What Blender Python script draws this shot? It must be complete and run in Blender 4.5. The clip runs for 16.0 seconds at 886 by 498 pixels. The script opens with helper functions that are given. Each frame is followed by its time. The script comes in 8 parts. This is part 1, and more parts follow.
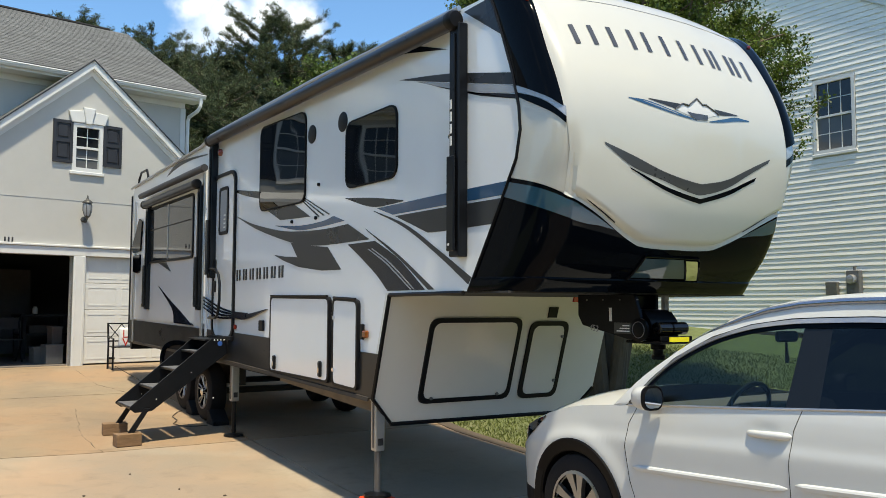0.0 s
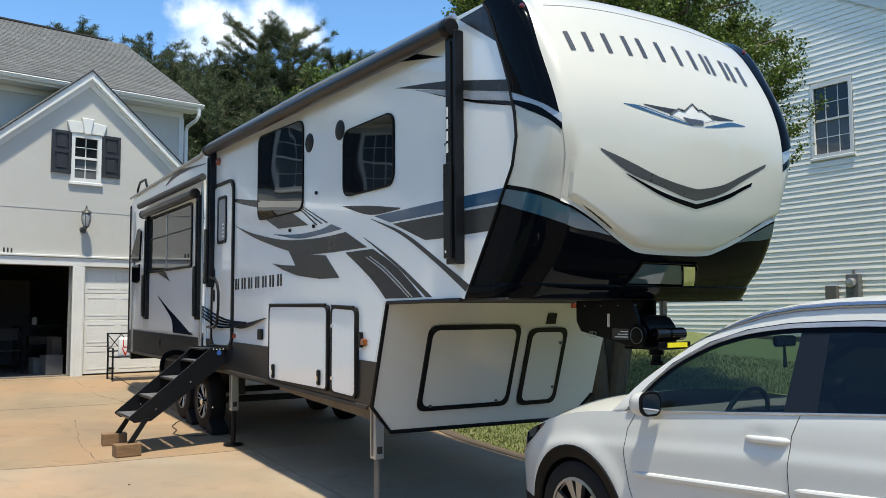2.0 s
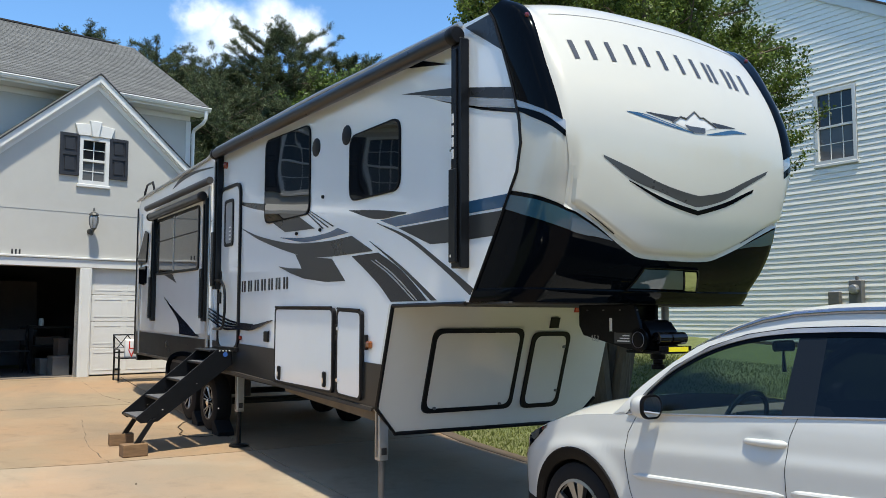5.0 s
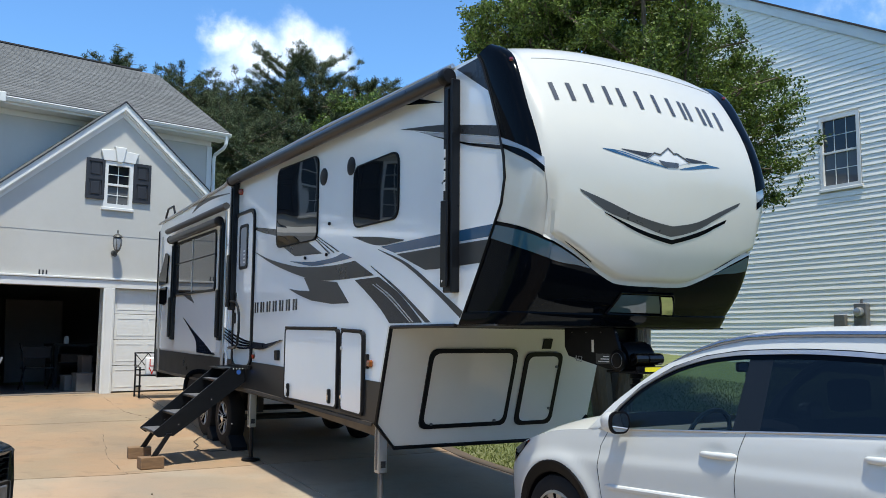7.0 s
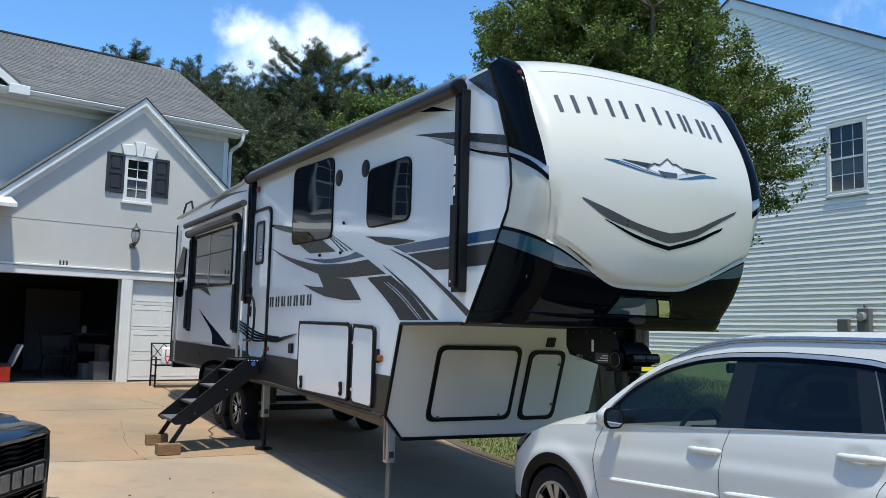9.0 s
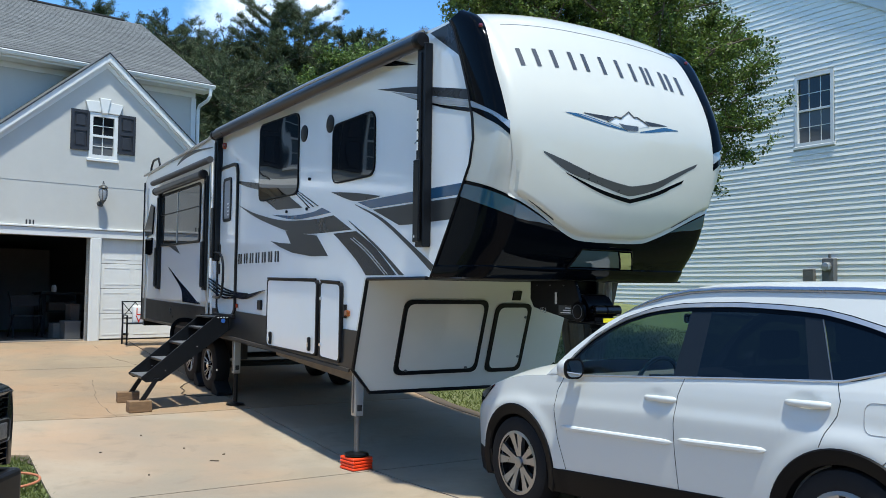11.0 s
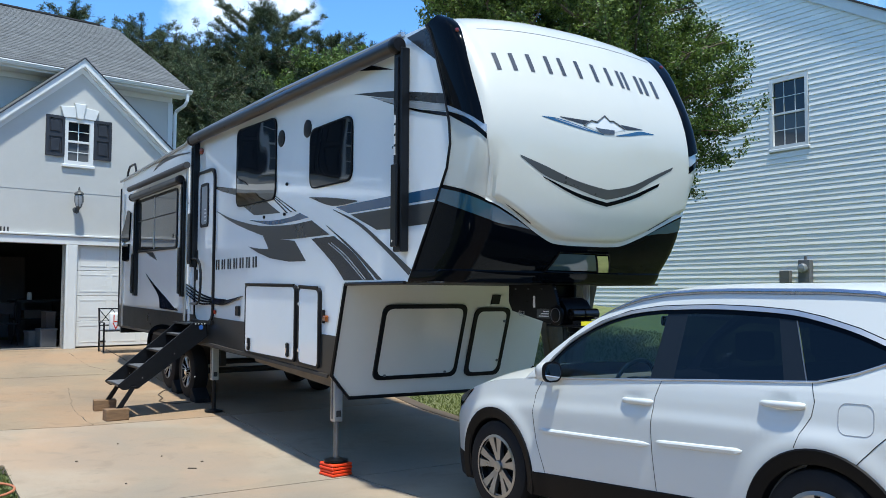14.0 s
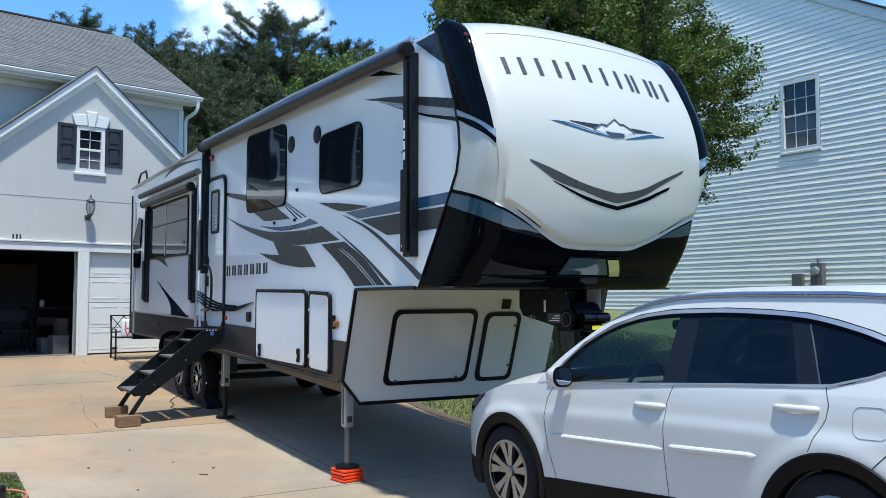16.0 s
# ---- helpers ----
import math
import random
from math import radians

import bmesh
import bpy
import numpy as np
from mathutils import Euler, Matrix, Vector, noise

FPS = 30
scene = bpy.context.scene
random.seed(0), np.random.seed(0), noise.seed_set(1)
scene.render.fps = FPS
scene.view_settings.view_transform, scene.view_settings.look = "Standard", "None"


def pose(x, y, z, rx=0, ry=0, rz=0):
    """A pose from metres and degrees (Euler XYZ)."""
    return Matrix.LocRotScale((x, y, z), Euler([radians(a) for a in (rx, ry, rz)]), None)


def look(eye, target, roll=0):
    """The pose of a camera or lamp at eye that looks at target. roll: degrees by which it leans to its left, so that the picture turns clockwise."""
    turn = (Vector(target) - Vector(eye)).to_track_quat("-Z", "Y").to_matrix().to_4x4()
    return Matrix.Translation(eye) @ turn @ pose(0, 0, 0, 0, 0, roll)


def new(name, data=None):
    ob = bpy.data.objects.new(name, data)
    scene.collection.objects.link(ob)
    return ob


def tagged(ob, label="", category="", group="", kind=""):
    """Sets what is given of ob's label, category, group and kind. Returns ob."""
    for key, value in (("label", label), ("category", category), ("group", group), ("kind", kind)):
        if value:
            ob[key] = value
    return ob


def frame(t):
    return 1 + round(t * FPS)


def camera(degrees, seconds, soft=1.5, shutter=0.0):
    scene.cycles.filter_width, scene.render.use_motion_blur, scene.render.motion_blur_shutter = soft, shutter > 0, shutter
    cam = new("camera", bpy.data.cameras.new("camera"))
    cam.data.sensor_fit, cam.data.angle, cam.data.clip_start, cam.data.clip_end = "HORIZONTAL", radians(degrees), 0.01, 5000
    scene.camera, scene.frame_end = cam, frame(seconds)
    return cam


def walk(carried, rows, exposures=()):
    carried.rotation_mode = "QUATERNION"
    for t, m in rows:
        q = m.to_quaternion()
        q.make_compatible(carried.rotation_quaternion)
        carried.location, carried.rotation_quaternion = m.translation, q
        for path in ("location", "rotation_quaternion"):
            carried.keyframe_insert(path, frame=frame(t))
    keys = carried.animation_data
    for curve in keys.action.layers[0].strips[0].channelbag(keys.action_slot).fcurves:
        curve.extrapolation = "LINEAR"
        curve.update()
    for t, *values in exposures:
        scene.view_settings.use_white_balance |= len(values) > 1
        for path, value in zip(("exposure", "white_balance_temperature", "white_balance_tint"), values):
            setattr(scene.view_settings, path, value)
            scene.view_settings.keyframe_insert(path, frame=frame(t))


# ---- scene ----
cam = camera(54.3, 16.0, soft=0.45)
PATH = [
    (0, (0.432, -0.359, 1.598), (1.507, 1.322, 1.733), 0.2),
    (0.5, (0.435, -0.369, 1.6), (1.511, 1.31, 1.744), -0.1),
    (1, (0.444, -0.367, 1.599), (1.517, 1.315, 1.743), -0.2),
    (1.5, (0.444, -0.374, 1.601), (1.517, 1.308, 1.748), -0.3),
    (2, (0.449, -0.371, 1.601), (1.523, 1.309, 1.752), -0.3),
    (2.5, (0.452, -0.371, 1.602), (1.521, 1.312, 1.758), -0.1),
    (3, (0.449, -0.374, 1.598), (1.512, 1.313, 1.753), 0.0),
    (3.5, (0.448, -0.378, 1.601), (1.508, 1.312, 1.751), 0.1),
    (4, (0.455, -0.376, 1.597), (1.521, 1.309, 1.752), 0.1),
    (6.5, (0.275, -0.822, 1.598), (1.332, 0.867, 1.769), 0.2),
    (7, (0.337, -0.987, 1.606), (1.356, 0.721, 1.811), 0.4),
    (7.5, (0.345, -1.08, 1.614), (1.34, 0.641, 1.831), 0.7),
    (8, (0.276, -1.147, 1.614), (1.28, 0.569, 1.83), 0.7),
    (8.5, (0.185, -1.231, 1.617), (1.194, 0.483, 1.825), 0.7),
    (9, (0.166, -1.312, 1.618), (1.164, 0.411, 1.813), 1.5),
    (11.5, (0.247, -1.393, 1.618), (1.315, 0.297, 1.696), 0.4),
    (12, (0.245, -1.395, 1.618), (1.336, 0.279, 1.699), 0.3),
    (12.5, (0.252, -1.395, 1.62), (1.359, 0.268, 1.709), 0.2),
    (13, (0.257, -1.401, 1.619), (1.355, 0.269, 1.712), 0.0),
    (13.5, (0.255, -1.401, 1.62), (1.344, 0.274, 1.716), 0.1),
    (14, (0.256, -1.4, 1.62), (1.345, 0.275, 1.722), 0.3),
    (14.5, (0.261, -1.394, 1.617), (1.345, 0.283, 1.723), 0.3),
    (15, (0.263, -1.389, 1.619), (1.344, 0.291, 1.725), 0.3),
    (15.5, (0.265, -1.389, 1.619), (1.341, 0.293, 1.729), 0.2),
    (16, (0.265, -1.392, 1.617), (1.333, 0.295, 1.731), 0.0),
]
BALANCE = [(0.0, 0.71, 7640, 4), (1.0, 0.71, 7240, 4), (4.0, 0.70, 7040, 5), (6.5, 0.70, 6670, 5), (7.0, 0.67, 6520, 5), (9.0, 0.61, 6370, 4), (11.5, 0.73, 6100, 2), (14.5, 0.73, 5990, 3), (16.0, 0.73, 5940, 3)]
walk(cam, [(t, look(eye, target, roll)) for t, eye, target, roll in PATH], BALANCE)

# ---- light ----
SUN = Vector((-0.085, -0.30, 0.95)).normalized()          # the way to the sun
SUN_EL, SUN_AZ = math.asin(SUN.z), math.atan2(SUN.x, SUN.y)
world = bpy.data.worlds.new("sky")
scene.world = world
world.use_nodes = True
wt = world.node_tree
wt.nodes.clear()


def wnode(kind, **kw):
    n = wt.nodes.new(kind)
    for k, v in kw.items():
        n.inputs[k].default_value = v
    return n


sky = wt.nodes.new("ShaderNodeTexSky")
sky.sky_type, sky.sun_disc = "NISHITA", False
sky.sun_elevation, sky.sun_rotation = SUN_EL, SUN_AZ
sky.air_density, sky.dust_density, sky.ozone_density = 1.0, 0.1, 5.0
geo = wt.nodes.new("ShaderNodeTexCoord")
# a small cumulus cloud of four soft heads, frayed by noise in the sky's direction
warp = wnode("ShaderNodeTexNoise", Scale=9.0, Detail=7.0, Roughness=0.6)
wt.links.new(geo.outputs["Generated"], warp.inputs["Vector"])
fray = wt.nodes.new("ShaderNodeVectorMath")
fray.operation = "MULTIPLY_ADD"
fray.inputs[1].default_value = (0.13, 0.13, 0.13)
wt.links.new(warp.outputs["Color"], fray.inputs[0])
wt.links.new(geo.outputs["Generated"], fray.inputs[2])
last = None
for head, size in (((0.264, 0.910, 0.320), 0.032), ((0.292, 0.909, 0.300), 0.046), ((0.335, 0.886, 0.325), 0.045), ((0.366, 0.873, 0.322), 0.034)):
    spot = wt.nodes.new("ShaderNodeVectorMath")
    spot.operation = "DISTANCE"
    spot.inputs[1].default_value = [c + 0.065 for c in head]
    wt.links.new(fray.outputs[0], spot.inputs[0])
    near = wnode("ShaderNodeMapRange", **{"From Min": size * 0.15, "From Max": size * 1.25, "To Min": 1.0, "To Max": 0.0})
    near.interpolation_type = "SMOOTHSTEP"
    wt.links.new(spot.outputs["Value"], near.inputs["Value"])
    if last is None:
        last = near.outputs["Result"]
    else:
        top = wt.nodes.new("ShaderNodeMath")
        top.operation = "MAXIMUM"
        wt.links.new(last, top.inputs[0])
        wt.links.new(near.outputs["Result"], top.inputs[1])
        last = top.outputs[0]
# fair-weather cumulus scattered mostly out of view, added to whiten the blue fill light
field = wnode("ShaderNodeTexNoise", Scale=2.6, Detail=8.0, Roughness=0.58)
shift = wt.nodes.new("ShaderNodeVectorMath")
shift.operation = "ADD"
shift.inputs[1].default_value = (1.3, 6.2, 4.1)
wt.links.new(geo.outputs["Generated"], shift.inputs[0])
wt.links.new(shift.outputs[0], field.inputs["Vector"])
heaps = wnode("ShaderNodeMapRange", **{"From Min": 0.545, "From Max": 0.70, "To Min": 0.0, "To Max": 0.95})
heaps.interpolation_type = "SMOOTHSTEP"
wt.links.new(field.outputs["Fac"], heaps.inputs["Value"])
puff = wnode("ShaderNodeTexNoise", Scale=14.0, Detail=8.0, Roughness=0.6)
wt.links.new(geo.outputs["Generated"], puff.inputs["Vector"])
dens = wnode("ShaderNodeMapRange", **{"From Min": 0.25, "From Max": 0.7, "To Min": 0.22, "To Max": 1.0})
wt.links.new(puff.outputs["Fac"], dens.inputs["Value"])
cover = wt.nodes.new("ShaderNodeMath")
cover.operation, cover.use_clamp = "MULTIPLY", True
wt.links.new(last, cover.inputs[0])
wt.links.new(dens.outputs["Result"], cover.inputs[1])
cmix = wt.nodes.new("ShaderNodeMix")
cmix.data_type = "RGBA"
both = wt.nodes.new("ShaderNodeMath")
both.operation = "MAXIMUM"
wt.links.new(cover.outputs[0], both.inputs[0])
wt.links.new(heaps.outputs["Result"], both.inputs[1])
wt.links.new(both.outputs[0], cmix.inputs["Factor"])
deep = wt.nodes.new("ShaderNodeMix")
deep.data_type, deep.blend_type = "RGBA", "MULTIPLY"
deep.inputs["Factor"].default_value = 1
deep.inputs[7].default_value = (0.67, 0.88, 1.05, 1)
wt.links.new(sky.outputs["Color"], deep.inputs[6])
wt.links.new(deep.outputs[2], cmix.inputs[6])
cmix.inputs[7].default_value = (8.2, 8.4, 8.7, 1)
bg = wnode("ShaderNodeBackground", Strength=0.14)
wt.links.new(cmix.outputs[2], bg.inputs["Color"])
wout = wt.nodes.new("ShaderNodeOutputWorld")
wt.links.new(bg.outputs[0], wout.inputs["Surface"])

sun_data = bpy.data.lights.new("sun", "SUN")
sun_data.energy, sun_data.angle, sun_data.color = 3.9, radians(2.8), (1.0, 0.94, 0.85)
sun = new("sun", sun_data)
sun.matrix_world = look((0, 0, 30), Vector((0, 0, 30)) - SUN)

# ---- helpers for meshes ----


def put(name, bm, material, parent=None, label="", smooth=False):
    me = bpy.data.meshes.new(name)
    bmesh.ops.recalc_face_normals(bm, faces=bm.faces)
    if smooth:
        for f in bm.faces:
            f.smooth = True
    bm.to_mesh(me)
    bm.free()
    if material:
        me.materials.append(material)
    if smooth:
        me.set_sharp_from_angle(angle=radians(38))
    ob = new(name, me)
    if parent is not None:
        ob.parent = parent
    if label:
        ob["label"] = label
    return ob


def part(name, bm, material, parent, label="", smooth=False):
    return put(name, bm, material, parent, label, smooth)


def thing(name, m, label, category, group="", kind=""):
    ob = new(name)
    ob.empty_display_size = 0.1
    ob.matrix_world = m
    return tagged(ob, label, category, group, kind)


def B():
    return bmesh.new()


def box(bm, x0, x1, y0, y1, z0, z1, bevel=0.0, seg=1):
    v = [bm.verts.new((x, y, z)) for x in (x0, x1) for y in (y0, y1) for z in (z0, z1)]
    fs = [bm.faces.new([v[i] for i in q]) for q in ((0, 1, 3, 2), (4, 6, 7, 5), (0, 4, 5, 1), (2, 3, 7, 6), (0, 2, 6, 4), (1, 5, 7, 3))]
    if bevel:
        es = {e for f in fs for e in f.edges}
        bmesh.ops.bevel(bm, geom=list(es), offset=bevel, segments=seg, affect="EDGES", profile=0.6)
    return bm


def prism(bm, pts, axis, lo, hi, bevel=0.0, seg=1):
    """Extrudes a polygon along an axis. axis x: points are (y, z); y: (x, z); z: (x, y)."""
    def at(p, h):
        return {"x": (h, p[0], p[1]), "y": (p[0], h, p[1]), "z": (p[0], p[1], h)}[axis]
    a = [bm.verts.new(at(p, lo)) for p in pts]
    b = [bm.verts.new(at(p, hi)) for p in pts]
    n = len(pts)
    fs = [bm.faces.new(a), bm.faces.new(b[::-1])]
    for i in range(n):
        fs.append(bm.faces.new((a[i], a[(i + 1) % n], b[(i + 1) % n], b[i])))
    if bevel:
        es = {e for f in fs[:2] for e in f.edges}
        bmesh.ops.bevel(bm, geom=list(es), offset=bevel, segments=seg, affect="EDGES", profile=0.6)
    return bm


def ring_prism(bm, outer, inner, axis, lo, hi):
    """A frame between two outlines with the same number of points."""
    def at(p, h):
        return {"x": (h, p[0], p[1]), "y": (p[0], h, p[1]), "z": (p[0], p[1], h)}[axis]
    n = len(outer)
    v = [[bm.verts.new(at(p, h)) for p in o] for o in (outer, inner) for h in (lo, hi)]
    for i in range(n):
        j = (i + 1) % n
        for a, b in ((0, 1), (1, 3), (3, 2), (2, 0)):
            bm.faces.new((v[a][i], v[a][j], v[b][j], v[b][i]))
    return bm


def rounded(x0, x1, z0, z1, r, n=5):
    """A rounded rectangle's outline."""
    pts = []
    for cx, cz, a0 in ((x1 - r, z1 - r, 0), (x0 + r, z1 - r, 90), (x0 + r, z0 + r, 180), (x1 - r, z0 + r, 270)):
        for i in range(n + 1):
            a = radians(a0 + 90 * i / n)
            pts.append((cx + r * math.cos(a), cz + r * math.sin(a)))
    return pts


def rounded_poly(pts, r, n=4):
    """A polygon with its corners rounded."""
    out = []
    m = len(pts)
    for i in range(m):
        p, a, b = Vector(pts[i]), Vector(pts[i - 1]), Vector(pts[(i + 1) % m])
        ra = min(r, 0.45 * (a - p).length, 0.45 * (b - p).length)
        s, e = p + (a - p).normalized() * ra, p + (b - p).normalized() * ra
        for k in range(n + 1):
            t = k / n
            out.append(tuple((1 - t) ** 2 * s + 2 * t * (1 - t) * p + t * t * e))
    return out


def inset(pts, d):
    c = [sum(p[i] for p in pts) / len(pts) for i in (0, 1)]
    hx = max(abs(p[0] - c[0]) for p in pts)
    hz = max(abs(p[1] - c[1]) for p in pts)
    return [(c[0] + (p[0] - c[0]) * (1 - d / hx), c[1] + (p[1] - c[1]) * (1 - d / hz)) for p in pts]


def tube(bm, pts, r, n=8, cap=True):
    """A round bar along a line of points."""
    pts = [Vector(p) for p in pts]
    rs = r if isinstance(r, (list, tuple)) else [r] * len(pts)
    rings = []
    up = Vector((0, 0, 1))
    d0 = (pts[1] - pts[0]).normalized()
    side = d0.cross(up)
    if side.length < 0.05:
        side = d0.cross(Vector((0, 1, 0)))
    side.normalize()
    for i, p in enumerate(pts):
        d = (pts[min(i + 1, len(pts) - 1)] - pts[max(i - 1, 0)]).normalized()
        side = (side - d * side.dot(d)).normalized()
        w = d.cross(side)
        rings.append([bm.verts.new(p + rs[i] * (math.cos(a) * side + math.sin(a) * w)) for a in (2 * math.pi * k / n for k in range(n))])
    for a, b in zip(rings, rings[1:]):
        for k in range(n):
            bm.faces.new((a[k], a[(k + 1) % n], b[(k + 1) % n], b[k]))
    if cap:
        bm.faces.new(rings[0][::-1])
        bm.faces.new(rings[-1])
    return bm


def lathe(bm, prof, centre, axis="z", n=20, cap=True):
    """Turns a profile of (radius, along) about an axis through centre."""
    c = Vector(centre)
    rings = []
    for r, h in prof:
        ring = []
        for k in range(n):
            a = 2 * math.pi * k / n
            u, w = r * math.cos(a), r * math.sin(a)
            ring.append(bm.verts.new(c + Vector({"z": (u, w, h), "x": (h, u, w), "y": (u, h, w)}[axis])))
        rings.append(ring)
    for a, b in zip(rings, rings[1:]):
        for k in range(n):
            bm.faces.new((a[k], a[(k + 1) % n], b[(k + 1) % n], b[k]))
    if cap:
        bm.faces.new(rings[0][::-1])
        bm.faces.new(rings[-1])
    return bm


def grid(bm, rows):
    """A sheet through rows of points."""
    vs = [[bm.verts.new(p) for p in r] for r in rows]
    for a, b in zip(vs, vs[1:]):
        for i in range(len(a) - 1):
            bm.faces.new((a[i], a[i + 1], b[i + 1], b[i]))
    return bm


def lerp_table(table, x):
    if x <= table[0][0]:
        return table[0][1]
    for (a, u), (b, v) in zip(table, table[1:]):
        if x <= b:
            t = (x - a) / (b - a)
            return u + (v - u) * t
    return table[-1][1]


def smooth_table(table, x):
    """Catmull-Rom through a table of (x, value)."""
    n = len(table)
    if x <= table[0][0]:
        return table[0][1]
    for i in range(n - 1):
        a, b = table[i], table[i + 1]
        if x <= b[0]:
            t = (x - a[0]) / (b[0] - a[0])
            pa, pb = table[max(i - 1, 0)], table[min(i + 2, n - 1)]
            h = b[0] - a[0]
            ma = h * (b[1] - pa[1]) / max(b[0] - pa[0], 1e-6)
            mb = h * (pb[1] - a[1]) / max(pb[0] - a[0], 1e-6)
            return ((2 * t**3 - 3 * t**2 + 1) * a[1] + (t**3 - 2 * t**2 + t) * ma + (-2 * t**3 + 3 * t**2) * b[1] + (t**3 - t**2) * mb)
    return table[-1][1]


def sstep(a, b, x):
    t = min(max((x - a) / (b - a), 0), 1)
    return t * t * (3 - 2 * t)


# ---- materials ----


def mat(name, col, rough=0.5, metal=0.0, var=0.12, scale=6.0, bump=0.0, bscale=None, coat=0.0, stretch=(1, 1, 1), stain=0.0, stain_scale=0.7, stain_col=None,
        spec=0.5, per_object=0.0, rough_var=0.08):
    m = bpy.data.materials.new(name)
    m.use_nodes = True
    nt = m.node_tree
    b = nt.nodes["Principled BSDF"]
    b.inputs["Metallic"].default_value = metal
    b.inputs["Specular IOR Level"].default_value = spec
    if coat:
        b.inputs["Coat Weight"].default_value, b.inputs["Coat Roughness"].default_value = coat, 0.03
    mp = nt.nodes.new("ShaderNodeMapping")
    mp.inputs["Scale"].default_value = stretch
    gm = nt.nodes.new("ShaderNodeNewGeometry")
    nt.links.new(gm.outputs["Position"], mp.inputs["Vector"])
    n1 = nt.nodes.new("ShaderNodeTexNoise")
    n1.inputs["Scale"].default_value, n1.inputs["Detail"].default_value, n1.inputs["Roughness"].default_value = scale, 6, 0.65
    nt.links.new(mp.outputs[0], n1.inputs["Vector"])
    mr = nt.nodes.new("ShaderNodeMapRange")
    mr.inputs["From Min"].default_value, mr.inputs["From Max"].default_value = 0.25, 0.75
    mr.inputs["To Min"].default_value, mr.inputs["To Max"].default_value = 1 - var, 1 + var
    nt.links.new(n1.outputs["Fac"], mr.inputs["Value"])
    value = mr.outputs["Result"]
    if per_object:
        oi = nt.nodes.new("ShaderNodeObjectInfo")
        pr = nt.nodes.new("ShaderNodeMapRange")
        pr.inputs["To Min"].default_value, pr.inputs["To Max"].default_value = 1 - per_object, 1 + per_object
        nt.links.new(oi.outputs["Random"], pr.inputs["Value"])
        mu = nt.nodes.new("ShaderNodeMath")
        mu.operation = "MULTIPLY"
        nt.links.new(value, mu.inputs[0])
        nt.links.new(pr.outputs[0], mu.inputs[1])
        value = mu.outputs[0]
    mul = nt.nodes.new("ShaderNodeMix")
    mul.data_type, mul.blend_type = "RGBA", "MULTIPLY"
    mul.inputs["Factor"].default_value = 1
    mul.inputs[6].default_value = (*col, 1)
    nt.links.new(value, mul.inputs[7])
    out = mul.outputs[2]
    if stain:
        n2 = nt.nodes.new("ShaderNodeTexNoise")
        n2.inputs["Scale"].default_value, n2.inputs["Detail"].default_value = stain_scale, 8
        nt.links.new(mp.outputs[0], n2.inputs["Vector"])
        m2 = nt.nodes.new("ShaderNodeMapRange")
        m2.inputs["From Min"].default_value, m2.inputs["From Max"].default_value = 0.42, 0.68
        m2.inputs["To Min"].default_value, m2.inputs["To Max"].default_value = 0.0, stain
        nt.links.new(n2.outputs["Fac"], m2.inputs["Value"])
        sm = nt.nodes.new("ShaderNodeMix")
        sm.data_type = "RGBA"
        nt.links.new(m2.outputs["Result"], sm.inputs["Factor"])
        nt.links.new(out, sm.inputs[6])
        sm.inputs[7].default_value = (*(stain_col or [c * 0.6 for c in col]), 1)
        out = sm.outputs[2]
    nt.links.new(out, b.inputs["Base Color"])
    rr = nt.nodes.new("ShaderNodeMapRange")
    rr.inputs["To Min"].default_value, rr.inputs["To Max"].default_value = max(rough - rough_var, 0.0), min(rough + rough_var, 1.0)
    nt.links.new(n1.outputs["Fac"], rr.inputs["Value"])
    nt.links.new(rr.outputs[0], b.inputs["Roughness"])
    if bump:
        n3 = nt.nodes.new("ShaderNodeTexNoise")
        n3.inputs["Scale"].default_value, n3.inputs["Detail"].default_value = bscale or scale * 8, 5
        nt.links.new(mp.outputs[0], n3.inputs["Vector"])
        bp = nt.nodes.new("ShaderNodeBump")
        bp.inputs["Strength"].default_value, bp.inputs["Distance"].default_value = bump, 0.01
        nt.links.new(n3.outputs["Fac"], bp.inputs["Height"])
        nt.links.new(bp.outputs[0], b.inputs["Normal"])
    return m


def glass(name, tint=(0.9, 0.95, 0.93), rough=0.0, ior=1.38):
    """A thin tinted pane: what is behind shows darkened, and it mirrors at a slant."""
    m = bpy.data.materials.new(name)
    m.use_nodes = True
    nt = m.node_tree
    nt.nodes.clear()
    o = nt.nodes.new("ShaderNodeOutputMaterial")
    t = nt.nodes.new("ShaderNodeBsdfTransparent")
    t.inputs[0].default_value = (*tint, 1)
    g = nt.nodes.new("ShaderNodeBsdfGlossy")
    g.inputs["Roughness"].default_value = rough
    lw = nt.nodes.new("ShaderNodeLayerWeight")
    lw.inputs["Blend"].default_value = 0.5
    p5 = nt.nodes.new("ShaderNodeMath")
    p5.operation = "POWER"
    p5.inputs[1].default_value = 5.0
    nt.links.new(lw.outputs["Facing"], p5.inputs[0])
    f = nt.nodes.new("ShaderNodeMapRange")
    f.inputs["To Min"].default_value, f.inputs["To Max"].default_value = ((ior - 1) / (ior + 1)) ** 2, 0.9
    nt.links.new(p5.outputs[0], f.inputs["Value"])
    x = nt.nodes.new("ShaderNodeMixShader")
    nt.links.new(f.outputs[0], x.inputs[0])
    nt.links.new(t.outputs[0], x.inputs[1])
    nt.links.new(g.outputs[0], x.inputs[2])
    nt.links.new(x.outputs[0], o.inputs["Surface"])
    return m


